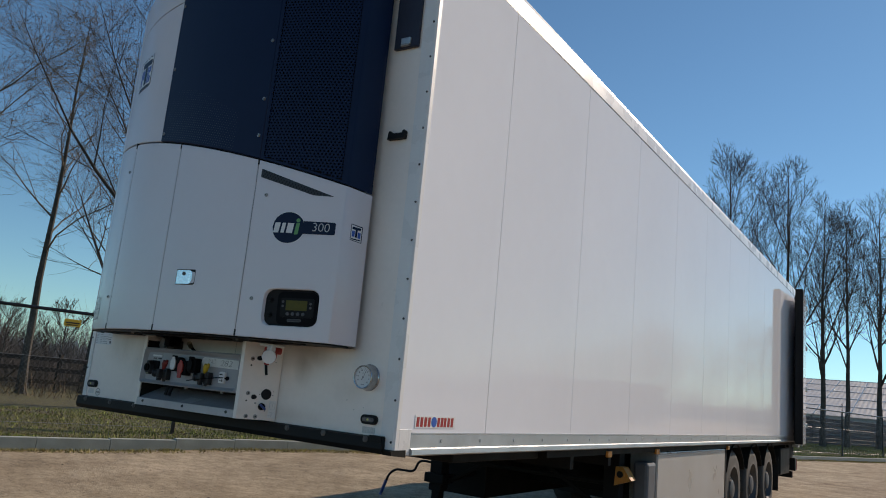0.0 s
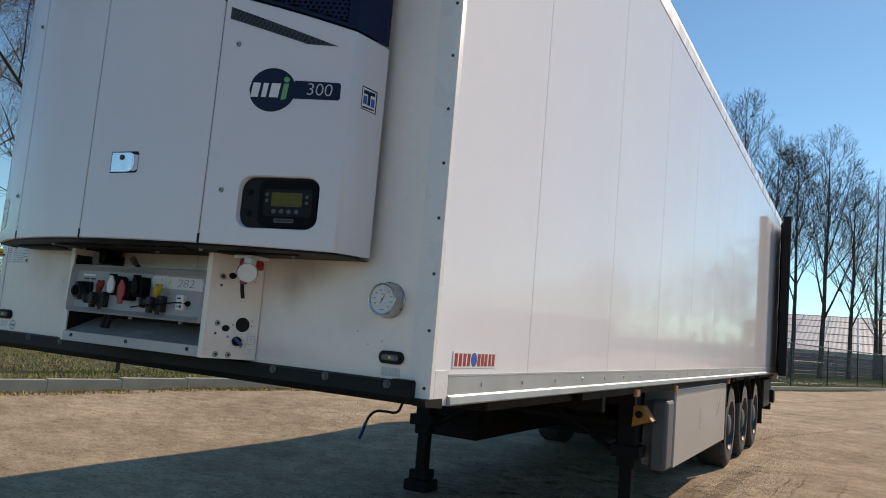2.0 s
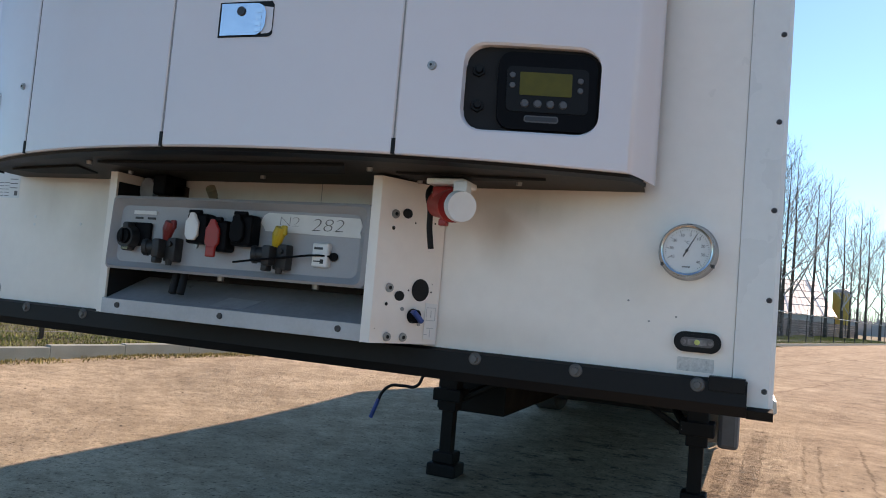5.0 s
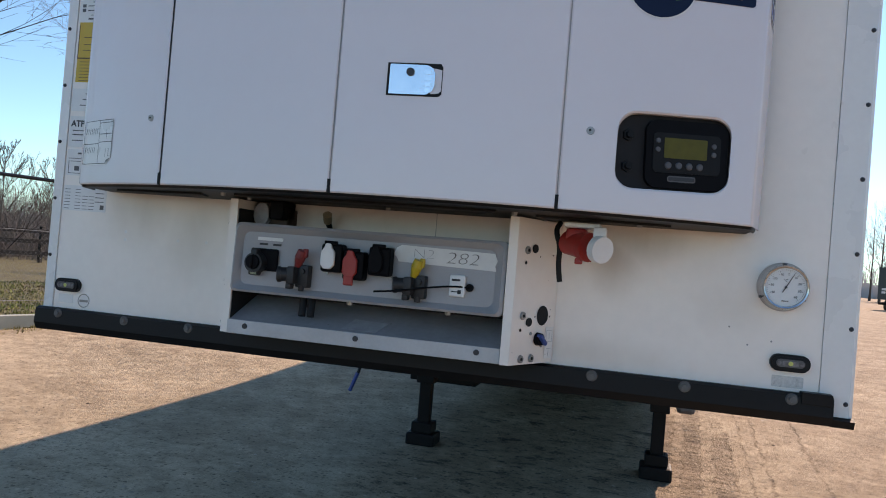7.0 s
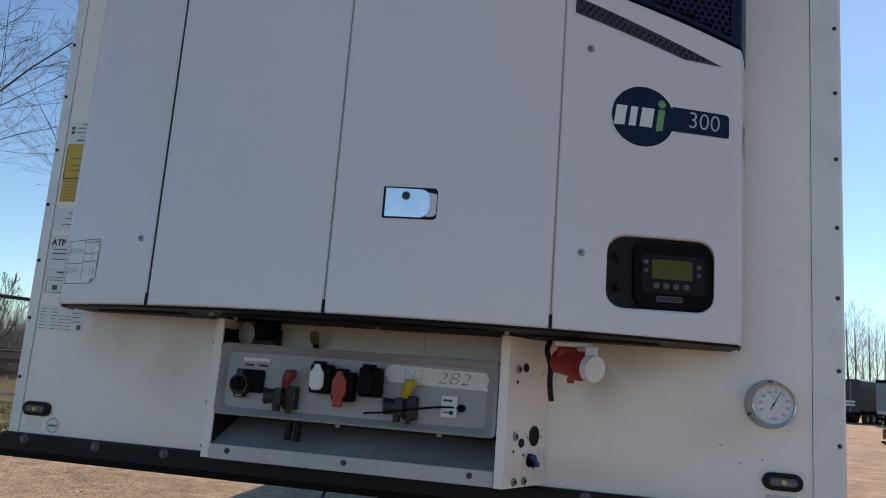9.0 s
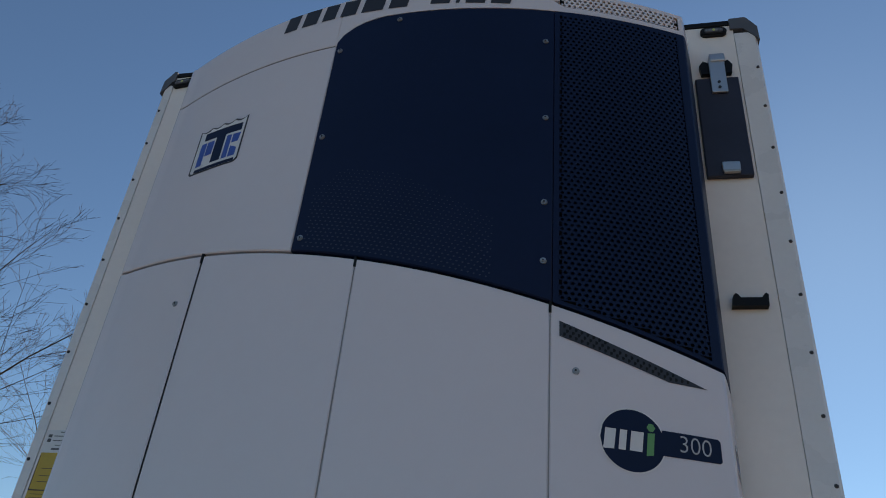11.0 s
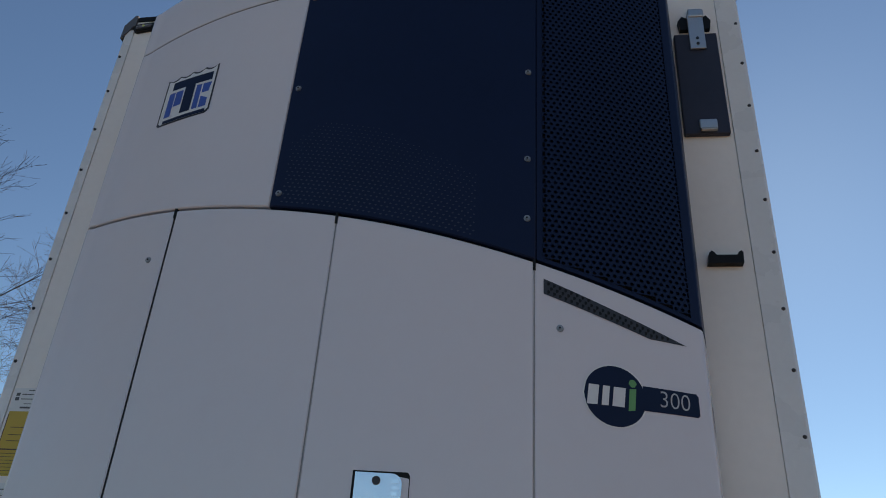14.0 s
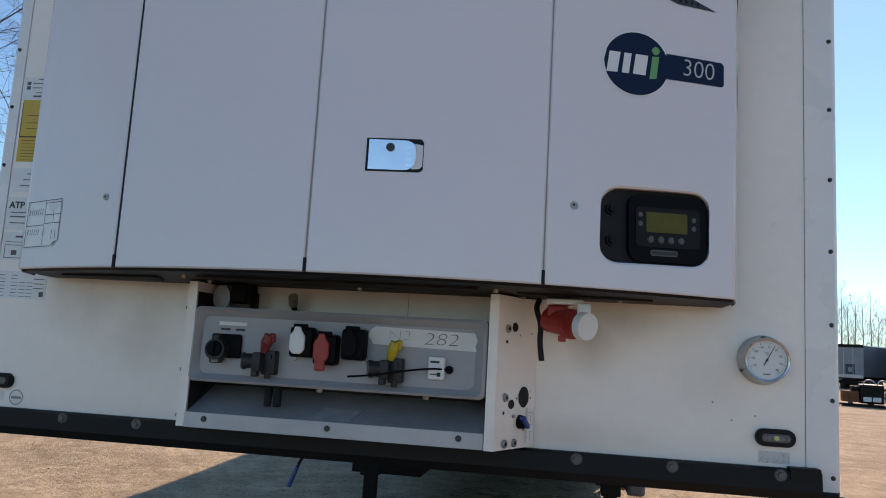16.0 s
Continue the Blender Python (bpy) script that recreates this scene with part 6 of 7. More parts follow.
        piece("cap", b, {"red": "dullred", "yellow": "yellow"}[col], s, "%s plastic cap" % col)
        piece("end", tube(bmesh.new(), (x - 0.0538, F - 0.0545, z - 0.002), (x - 0.0555, F - 0.0552, z - 0.002), 0.019, 0.019, 16), "key", s)
    # handwritten tape
    tp = piece("tape", plate_y(bmesh.new(), [(0.054, 1.577), (0.343, 1.571), (0.338, 1.585), (0.345, 1.600), (0.335, 1.620), (0.060, 1.625), (0.046, 1.617), (0.037, 1.598), (0.048, 1.588)], F, 0.003), "tape", brd, "white tape with a handwritten number")
    lettering("handwriting", "N2", 0.037, "pencil", tp, Matrix.Translation((0.128, F - 0.0036, 1.603)) @ FACE, squeeze=1.45, shear=0.02, bold=-0.0014)
    lettering("handwriting", "282", 0.047, "pencil", tp, Matrix.Translation((0.243, F - 0.0036, 1.597)) @ FACE, squeeze=1.42, shear=0.16, bold=-0.0012)
    # white sensor box and the cable tie
    sb = piece("sensor_box", bx(0.214, 0.260, F - 0.020, F + 0.004, 1.492, 1.553, bevel=0.005), "white", brd, "small white plastic box")
    b = bx(0.221, 0.246, F - 0.0208, F - 0.0195, 1.536, 1.542)
    box(b, 0.221, 0.248, F - 0.0208, F - 0.0195, 1.505, 1.508)
    box(b, 0.240, 0.250, F - 0.0208, F - 0.0195, 1.501, 1.512)
    pieces("print", b, "ink", sb)
    pipe("cable_tie", [(0.271, F - 0.010, 1.520), (0.235, F - 0.024, 1.521), (0.16, F - 0.034, 1.512), (0.085, F - 0.070, 1.498), (0.005, F - 0.060, 1.488)], 0.0028, "plug", brd)
    b = bmesh.new()
    disc_y(b, 0.271, F, 1.520, 0.011, 0.010, 14)
    piece("grommet", b, "plug", brd)
    for x, z in ((-0.175, 1.606), (-0.168, 1.526), (0.030, 1.607), (0.032, 1.525), (-0.343, 1.566)):
        b = bmesh.new()
        disc_y(b, x, F + 0.002, z, 0.008, 0.008, 12, 0.002)
        piece("screw", b, "steel", brd, "", True)
    piece("label_strip", bx(-0.403, -0.320, F - 0.002, F + 0.002, 1.606, 1.616), "white", brd)
    for x in (-0.383, -0.338):
        piece("symbol", bx(x - 0.013, x + 0.013, F - 0.0025, F + 0.002, 1.592, 1.598), "ink", brd)
    # cut hoses below the board and hinge bolts
    for x in (-0.246, -0.218):
        piece("hose_end", tube(bmesh.new(), (x, -0.115, 1.452), (x + 0.006, -0.135, 1.392), 0.011, 0.011, 12), "rubber", brd, "", True)
    for x in (-0.10, 0.205):
        piece("bolt", tube(bmesh.new(), (x, -0.11, 1.45), (x, -0.11, 1.436), 0.009, 0.009, 6), "steel", brd)
    # round socket on a bracket above the board
    br = piece("bracket", bx(-0.475, -0.345, -0.075, -0.004, 1.640, 1.712, bevel=0.004), "brown", p, "rusty bracket")
    b = bmesh.new()
    out = [(-0.426 + 0.027 * math.cos(radians(a)), 1.690 + 0.036 * math.sin(radians(a))) for a in range(0, 360, 24)]
    plate_y(b, out, -0.075, 0.02)
    piece("lid", b, "film", br, "pale grey socket lid", True)
    piece("body", bx(-0.392, -0.345, -0.11, -0.02, 1.675, 1.735, bevel=0.006), "plug", br)
    gp = piece("peg", tube(bmesh.new(), (-0.227, -0.004, 1.655), (-0.220, -0.05, 1.685), 0.008, 0.010, 10), "black", p, "short hose end with a tan tip", True)
    piece("tip", tube(bmesh.new(), (-0.2215, -0.045, 1.682), (-0.214, -0.070, 1.703), 0.0135, 0.0145, 12), "tan", gp, "", True)
    return p


def make_power_inlet():
    """Red round inlet with a white lid under the unit."""
    t = thing("power_inlet", "red round power inlet with a hanging white lid under the unit", "power inlet")
    b = bx(0.526, 0.622, -0.212, -0.12, 1.708, 1.722, bevel=0.004)
    part("bracket", b, "strip", t)
    b = bmesh.new()
    tube(b, (0.535, -0.140, 1.670), (0.586, -0.193, 1.660), 0.033, 0.034, 24)
    tube(b, (0.583, -0.190, 1.660), (0.598, -0.205, 1.658), 0.039, 0.039, 24)
    box(b, 0.530, 0.585, -0.185, -0.10, 1.672, 1.708, bevel=0.008)
    box(b, 0.560, 0.580, -0.200, -0.180, 1.612, 1.628, bevel=0.003)
    part("body", b, "red", t, "", True)
    b = bmesh.new()
    tube(b, (0.620, -0.228, 1.655), (0.634, -0.243, 1.652), 0.0365, 0.0345, 28)
    box(b, 0.606, 0.640, -0.240, -0.205, 1.682, 1.712, bevel=0.005)
    part("lid", b, "white", t, "white round lid", True)
    pipe("cable", [(0.505, -0.10, 1.724), (0.500, -0.13, 1.70), (0.512, -0.14, 1.655), (0.512, -0.135, 1.61), (0.518, -0.13, 1.560)], 0.0075, "rubber", t)
    return t


# ---- trees ----
def limb(bm, pts, radii, seg):
    """A tapered tube through pts."""
    rings = []
    up = Vector((0.3, 0.2, 1)).normalized()
    for i, (p, r) in enumerate(zip(pts, radii)):
        d = (pts[min(i + 1, len(pts) - 1)] - pts[max(i - 1, 0)]).normalized()
        a = d.cross(up)
        a = (a if a.length > 0.05 else d.cross(Vector((1, 0, 0)))).normalized()
        b = d.cross(a)
        rings.append([bm.verts.new(p + (a * math.cos(2 * math.pi * k / seg) + b * math.sin(2 * math.pi * k / seg)) * r) for k in range(seg)])
    for p, q in zip(rings, rings[1:]):
        for k in range(seg):
            j = (k + 1) % seg
            bm.faces.new((p[k], p[j], q[j], q[k]))


def make_tree(rng, height, girth, low=0.22, spread=0.30, twigs=1.0, lean=0.0, steep=0.85, fine=0.0022, limbs=15, upward=0.05, bend=0.006, wild=0.025, fork=0.5, deep=3, stout=0.40, crown_mat="twig", curl=0.0):
    """A bare tree: straight tapered trunk, ascending limbs and fine upright twigs; trunk and crown are its parts."""
    t = thing("bare_tree", "tall leafless tree with slender limbs and fine twigs", "tree", "bare trees")
    trunk, crown = bmesh.new(), bmesh.new()
    n = 14
    pts, p = [], Vector((0, 0, -0.1))
    drift = Vector((rng.uniform(-1, 1), rng.uniform(-1, 1), 0)) * lean
    for i in range(n + 1):
        pts.append(p.copy())
        drift = drift * 0.8 + Vector((rng.uniform(-1, 1), rng.uniform(-1, 1), 0)) * bend
        p = p + Vector((drift.x, drift.y, 1)).normalized() * (height / n)
    radii = [girth * (1 - 0.97 * (i / n) ** 0.9) * (1.3 if i == 0 else 1) + 0.006 for i in range(n + 1)]
    limb(trunk, pts, radii, 9)

    def at(k):
        f = k * n
        i = min(int(f), n - 1)
        return pts[i].lerp(pts[i + 1], f - i), radii[i] + (radii[i + 1] - radii[i]) * (f - i)

    def grow(origin, d, length, r, depth):
        steps = (7, 4, 3, 2)[depth]
        q, line, rad = origin.copy(), [origin.copy()], [r]
        for i in range(steps):
            d = (d + Vector((rng.gauss(0, 1), rng.gauss(0, 1), rng.gauss(0, 0.6))) * (wild + 0.012 * depth) + Vector((0, 0, upward * (1 if deep == 3 else 1 + depth) + curl * (1 - 0.5 * i / steps)))).normalized()
            q = q + d * (length / steps)
            line.append(q.copy())
            rad.append(r * (1 - 0.85 * (i + 1) / steps) + fine)
        limb(crown, line, rad, 5 if depth == 0 else 4 if depth == 1 else 3)
        if depth >= deep:
            return
        kids = max(2, int(((8, 5, 4) if deep == 3 else (8, 9))[depth] * twigs * rng.uniform(0.8, 1.25)))
        for k in range(kids):
            f = (0.18 + 0.80 * (k + rng.random()) / kids) * steps
            i = min(int(f), steps - 1)
            o = line[i].lerp(line[i + 1], f - i)
            base = (line[i + 1] - line[i]).normalized()
            a = rng.uniform(0, 6.283)
            side = Vector((math.cos(a), math.sin(a), rng.uniform(-0.1, 0.7)))
            nd = (base + side * fork * rng.uniform(0.7, 1.3)).normalized()
            grow(o, nd, length * (rng.uniform(0.34, 0.58) if deep == 3 else rng.uniform(0.26, 0.66)) * (1.25 - 0.55 * f / steps), max(rad[i] * (0.5 if deep == 3 else 0.40), 0.003), depth + 1)

    count = limbs
    for k in range(count):
        f = low + (0.97 - low) * (k + rng.random()) / count
        o, r = at(f)
        a = k * 2.4 + rng.uniform(-0.5, 0.5)
        rise = steep * rng.uniform(0.7, 1.3) + f * 0.6
        d = Vector((math.cos(a), math.sin(a), rise)).normalized()
        grow(o, d, height * spread * (1.2 - 0.95 * f) * rng.uniform(0.8, 1.15), max(r * stout * rng.uniform(0.75, 1.3), 0.010), 0)
    part("trunk", trunk, "bark", t, smooth=True)
    part("crown", crown, crown_mat, t)
    return t


def make_thicket():
    """Brown winter brush behind the board fence: fans of thin stems in one mesh."""
    r = random.Random(33)
    verts, faces = [], []
    for _ in range(1300):
        s, o = r.uniform(-22, 46), 15.2 + 16 * r.random() ** 1.3
        tall = (2.7 + 1.1 * noise.noise((s * 0.22, o * 0.2, 5))) * (0.75 + 0.035 * (o - 15)) * r.uniform(0.7, 1.3)
        base = along(s, o, 0.2)
        for _ in range(34):
            a, tilt = r.uniform(0, 6.283), abs(r.gauss(0, 0.42))
            d = Vector((math.cos(a) * tilt, math.sin(a) * tilt, 1)) * tall * r.uniform(0.45, 1.1)
            p0 = base + Vector((r.gauss(0, 0.35), r.gauss(0, 0.35), 0))
            if r.random() < 0.5:
                p0, d = p0 + d * r.uniform(0.3, 0.7), Vector((d.x + r.gauss(0, 0.4), d.y + r.gauss(0, 0.4), d.z * 0.6)) * 0.5
            w = KD * r.uniform(0.006, 0.016)
            e = KN * 0.01
            i = len(verts)
            verts += [tuple(v) for v in (p0 - w, p0 + w, p0 + e, p0 + d)]
            faces += [(i, i + 1, i + 3), (i + 1, i + 2, i + 3), (i + 2, i, i + 3)]
    me = bpy.data.meshes.new("thicket")
    me.from_pydata(verts, [], faces)
    me.materials.append(M["brush"])
    return tagged(new("thicket", me), "brown leafless brush behind the board fence", "brush", kind="stuff")


def make_poplar(rng, height, girth, low=0.26, rise=0.9, fine=0.0062, kids=(10, 7, 5), crown_mat="twig", limbs=14, seg=(6, 4, 3, 3), wild=0.034, curl=0.10, reach=0.62, thin=1.0, label="tall leafless tree with upswept limbs and fine twigs"):
    """A bare tree whose limbs leave the trunk at a slant, sweep upwards and fill a rounded crown with thin shoots."""
    t = thing("bare_tree", label, "tree", "bare trees")
    trunk, crown = bmesh.new(), bmesh.new()

    def grow(origin, d, length, r, depth, tip):
        steps = (10, 6, 4, 3, 2)[depth]
        q, line, rad = origin.copy(), [origin.copy()], [r * (1.3 if depth == 0 else 1)]
        for i in range(steps):
            if depth:
                d = (d + Vector((rng.gauss(0, 1), rng.gauss(0, 1), rng.gauss(0, 0.5))) * wild * (0.8 + 0.25 * depth) + Vector((0, 0, curl * (1.0 - 0.5 * i / steps)))).normalized()
            else:
                d = (Vector((0, 0, 1)) + Vector((rng.gauss(0, 1), rng.gauss(0, 1), 0)) * 0.022).normalized()
            q = q + d * (length / steps)
            line.append(q.copy())
            rad.append(r + (tip - r) * ((i + 1) / steps) ** (0.85 if depth else 0.95))
        limb(trunk if depth == 0 else crown, line, rad, 9 if depth == 0 else seg[depth - 1])
        if depth > len(kids):
            return
        n = limbs if depth == 0 else max(2, int(kids[depth - 1] * rng.uniform(0.8, 1.3) * min(1.0, 0.45 + length * 0.16)))
        start = low if depth == 0 else 0.12
        turn = rng.uniform(0, 6.28)
        for k in range(n):
            f = start + (0.96 - start) * (k + rng.random()) / n
            i = min(int(f * steps), steps - 1)
            w = f * steps - i
            o, ro = line[i].lerp(line[i + 1], w), rad[i] + (rad[i + 1] - rad[i]) * w
            base = (line[i + 1] - line[i]).normalized()
            a = turn + k * 2.4 + rng.uniform(-0.5, 0.5)
            out = Vector((math.cos(a), math.sin(a), 0))
            if depth == 0:
                nd = out + Vector((0, 0, rise * rng.uniform(0.65, 1.4) + 0.5 * f))
            else:
                out = out - base * out.dot(base)
                nd = base + out.normalized() * rng.uniform(0.45, 0.95)
            left = length * (1 - f)
            grow(o, nd.normalized(), left * reach * rng.uniform(0.75, 1.25) + (0.9, 0.6, 0.35, 0.2)[depth], max(ro * rng.uniform(0.40, 0.68) * thin, fine * 1.3), depth + 1, fine)

    grow(Vector((0, 0, -0.1)), Vector((0, 0, 1)), height, girth, 0, 0.012)
    part("trunk", trunk, "bark", t, smooth=True)
    part("crown", crown, crown_mat, t)
    return t


# ---- verge, fence, distance ----
def make_fence():
    f = thing("security_fence", "black steel mesh fence with posts and a top rail", "fence")
    off, h = 1.2, 2.15
    post = bmesh.new()
    box(post, -0.03, 0.03, -0.03, 0.03, 0, h + 0.02, bevel=0.004, seg=1)
    box(post, -0.045, 0.045, -0.045, 0.045, 0, 0.05)
    tube(post, (0, 0, h), (0, 0, h + 0.42), 0.012, 0.012, 6)
    for q in range(5):
        tube(post, (-0.05, 0, h + 0.08 + q * 0.075), (0.05, 0, h + 0.11 + q * 0.075), 0.006, 0.006, 5)
    pm = bpy.data.meshes.new("post")
    post.to_mesh(pm)
    post.free()
    s = 2.3 - 5.7 * 4
    rot = Matrix.Rotation(-math.atan(KS), 4, "Z")
    while s < 110:
        p = along(s, off, 0.2)
        place(pm, "post", "fence", f, p.x, p.y, p.z, rot)
        s += 5.7
    bm = bmesh.new()
    tube(bm, along(-20, off, 0.2 + h), along(110, off, 0.2 + h), 0.030, 0.030, 10)
    part("top_rail", bm, "toprail", f, "dark glossy top rail")
    bm = bmesh.new()
    for z in (0.35, 1.5):
        tube(bm, along(-20, off, z), along(110, off, z), 0.004, 0.004, 4)
    part("tension_wire", bm, "wire", f)
    verts, faces = [], []
    pitch, z0, z1 = 0.085, 0.28, 0.2 + h
    run = z1 - z0
    k = 0
    s = -14.0
    while s < 62:
        for sg in (1, -1):
            a, b = along(s, off + 0.002 * sg, z0), along(s + sg * run, off + 0.002 * sg, z1)
            i = len(verts)
            w = 0.0015
            d = KD * w
            e = KN * w
            for q in (a, b):
                verts += [q - d, q + d, q + e]
            faces += [(i, i + 1, i + 4, i + 3), (i + 1, i + 2, i + 5, i + 4), (i + 2, i, i + 3, i + 5)]
        s += pitch
    me = bpy.data.meshes.new("wire_mesh")
    me.from_pydata([tuple(v) for v in verts], [], faces)
    me.materials.append(M["wire"])
    ob = new("wire_mesh", me)
    ob.parent = f
    ob["kind"] = "stuff"
    p = along(0.10, off - 0.03, 2.15)
    sg = part("sign", bx(-0.145, 0.145, -0.004, 0.004, -0.065, 0.065, bevel=0.002), "sticker", f, "small yellow warning sign")
    sg.matrix_local = Matrix.Translation(p) @ Matrix.Rotation(math.pi / 2 - math.atan(KS), 4, "Z")
    bm = bx(-0.12, 0.12, -0.006, -0.004, -0.01, 0.012)
    box(bm, -0.10, 0.10, -0.006, -0.004, -0.045, -0.03)
    pieces("print", bm, "ink", sg)
    return f


def make_board_fence():
    f = thing("board_fence", "dark weathered wooden rail fence", "fence")
    off = 14.0
    for i in range(18):
        s = -12 + i * 2.6
        p = along(s, off, 0.2)
        bm = bx(-0.06, 0.06, -0.06, 0.06, 0, 1.35, bevel=0.01, seg=1)
        q = part("post", bm, "wood", f)
        q.location = p
    for z in (0.55, 0.95, 1.3):
        for i in range(17):
            a, b = along(-12 + i * 2.6, off - 0.07, z), along(-12 + i * 2.6 + 2.58, off - 0.07, z + 0.01)
            bm = bmesh.new()
            d = KN * 0.02
            prism(bm, [a, b, b + Vector((0, 0, 0.14)), a + Vector((0, 0, 0.14))], d)
            part("board", bm, "wood", f)
    return f


def make_shed():
    s = thing("low_shed", "long low shed with a pale corrugated roof", "building")
    end = Vector((14.7, 175, 0))                             # ridge end beside the tank
    u, v = Vector((-1, 0, 0)), Vector((0, -1, 0))            # along the ridge; towards the front eave
    length, half, ridge, eave = 90.0, 45.0, 11.2, 3.3
    P = lambda a, b, z: Vector((end.x, end.y, 0)) + u * a + v * b + Vector((0, 0, z))
    bm = bmesh.new()
    prism(bm, [P(0.4, half - 0.4, 0.1), P(0.4, 0.4 - half, 0.1), P(length, 0.4 - half, 0.1), P(length, half - 0.4, 0.1)], (0, 0, eave))
    part("wall", bm, "roof", s)
    bm = bmesh.new()
    prev = None
    for i in range(241):
        q = length * i / 240
        dz = 0.03 * (i % 2)
        w = [bm.verts.new(P(q, half, eave + dz)), bm.verts.new(P(q, 0, ridge + dz)), bm.verts.new(P(q, -half, eave + dz))]
        if prev:
            bm.faces.new((prev[0], w[0], w[1], prev[1]))
            bm.faces.new((prev[1], w[1], w[2], prev[2]))
        prev = w
    part("roof", bm, "roof", s, "pale grey corrugated roof")
    for q in (0.4, length - 0.2):
        bm = bmesh.new()
        prism(bm, [P(q, half - 0.4, eave), P(q, 0, ridge - 0.2), P(q, 0.4 - half, eave)], u * 0.1)
        part("gable", bm, "grey", s)
    fall = (ridge - eave) / half
    for b in (8.0, 17.0, 26.0, 35.0):
        bm = bmesh.new()
        z = ridge + 0.05 - fall * b
        prism(bm, [P(0, b, z), P(length, b, z), P(length, b + 0.35, z - 0.35 * fall), P(0, b + 0.35, z - 0.35 * fall)], (0, 0, 0.06))
        part("sheet_lap", bm, "grey", s)
    for k in range(18):
        a, z = 1.7 + 5.0 * k, ridge + 0.05
        bm = bmesh.new()
        prism(bm, [P(a, 0.2, z), P(a + 0.2, 0.2, z), P(a + 0.2, half, z - fall * half), P(a, half, z - fall * half)], (0, 0, 0.05))
        part("seam", bm, "grey", s)
    bm = bmesh.new()
    prism(bm, [P(-0.1, 0.5, ridge - 0.05), P(-0.1, 0, ridge + 0.12), P(-0.1, -0.5, ridge - 0.05)], u * (length + 0.2))
    part("ridge_cap", bm, "grey", s)
    return s


def make_slat_fence():
    f = thing("slat_fence", "tall dark slate-coloured fence of horizontal boards", "fence")
    off = 8.9
    rot = Matrix.Rotation(-math.atan(KS), 4, "Z")

    def mesh(name, bm):
        me = bpy.data.meshes.new(name)
        bm.to_mesh(me)
        bm.free()
        return me
    board = mesh("board", bx(-0.02, 0.02, 0, 5.96, 0, 0.26, bevel=0.006, seg=1))
    post = mesh("post", bx(-0.06, 0.05, -0.06, 0.06, 0, 2.15, bevel=0.01, seg=1))
    for i in range(16):
        s = 40 + i * 6.0
        p = along(s, off, 0.1)
        place(post, "post", "shed", f, p.x, p.y, p.z, rot)
        for k in range(7):
            p = along(s + 0.02, off - 0.06 - 0.012 * (k % 2), 0.2 + k * 0.285)
            place(board, "board", "shed", f, p.x, p.y, p.z, rot)
    return f


def make_tank():
    p = Vector((18.3, 159.8, 0.1))
    t = thing("storage_tank", "tall ochre yellow storage tank with a grey domed lid", "tank", at=tuple(p))
    part("shell", tube(bmesh.new(), (0, 0, 0), (0, 0, 8.3), 1.56, 1.56, 32), "tank", t, smooth=True)
    bm = tube(bmesh.new(), (0, 0, 8.3), (0, 0, 8.75), 1.58, 1.5, 32)
    tube(bm, (0, 0, 8.75), (0, 0, 9.05), 1.5, 0.9, 32)
    part("lid", bm, "rail", t, "grey domed lid", smooth=True)
    for z in (0.4, 4.2, 8.0):
        part("band", tube(bmesh.new(), (0, 0, z), (0, 0, z + 0.14), 1.585, 1.585, 32), "tank", t)
    return t


def scatter(name, mat, n, region, size, label, seed, blade=True):
    """Many small blades, leaves or stones in one mesh; region gives a random place."""
    rng = random.Random(seed)
    verts, faces = [], []
    for _ in range(n):
        p = region(rng)
        if p is None:
            continue
        k = rng.uniform(0.5, 1.3) if blade else rng.uniform(0.45, 1.0) + 0.6 * rng.random() ** 6
        i = len(verts)
        a = rng.uniform(0, 6.28)
        if blade:
            w, h = size[0] * k, size[1] * k
            c, s = math.cos(a) * w, math.sin(a) * w
            l = Vector((rng.uniform(-1, 1), rng.uniform(-1, 1), 0)) * h * 0.7
            verts += [(p.x - c, p.y - s, p.z - 0.01), (p.x + c, p.y + s, p.z - 0.01), (p.x + l.x, p.y + l.y, p.z + h)]
            faces.append((i, i + 1, i + 2))
        else:
            r = size[0] * k * k
            rz = r * rng.uniform(0.12, 0.42)
            b = [(p.x + r * math.cos(a + q * 1.257) * rng.uniform(0.7, 1.2), p.y + r * math.sin(a + q * 1.257) * rng.uniform(0.7, 1.2), p.z - 0.002) for q in range(5)]
            verts += b + [(p.x + r * 0.2, p.y, p.z + rz)]
            faces += [(i + q, i + (q + 1) % 5, i + 5) for q in range(5)]
    me = bpy.data.meshes.new(name)
    me.from_pydata([tuple(v) for v in verts], [], faces)
    me.materials.append(M[mat])
    return tagged(new(name, me), label, name.replace("_", " "), kind="stuff")


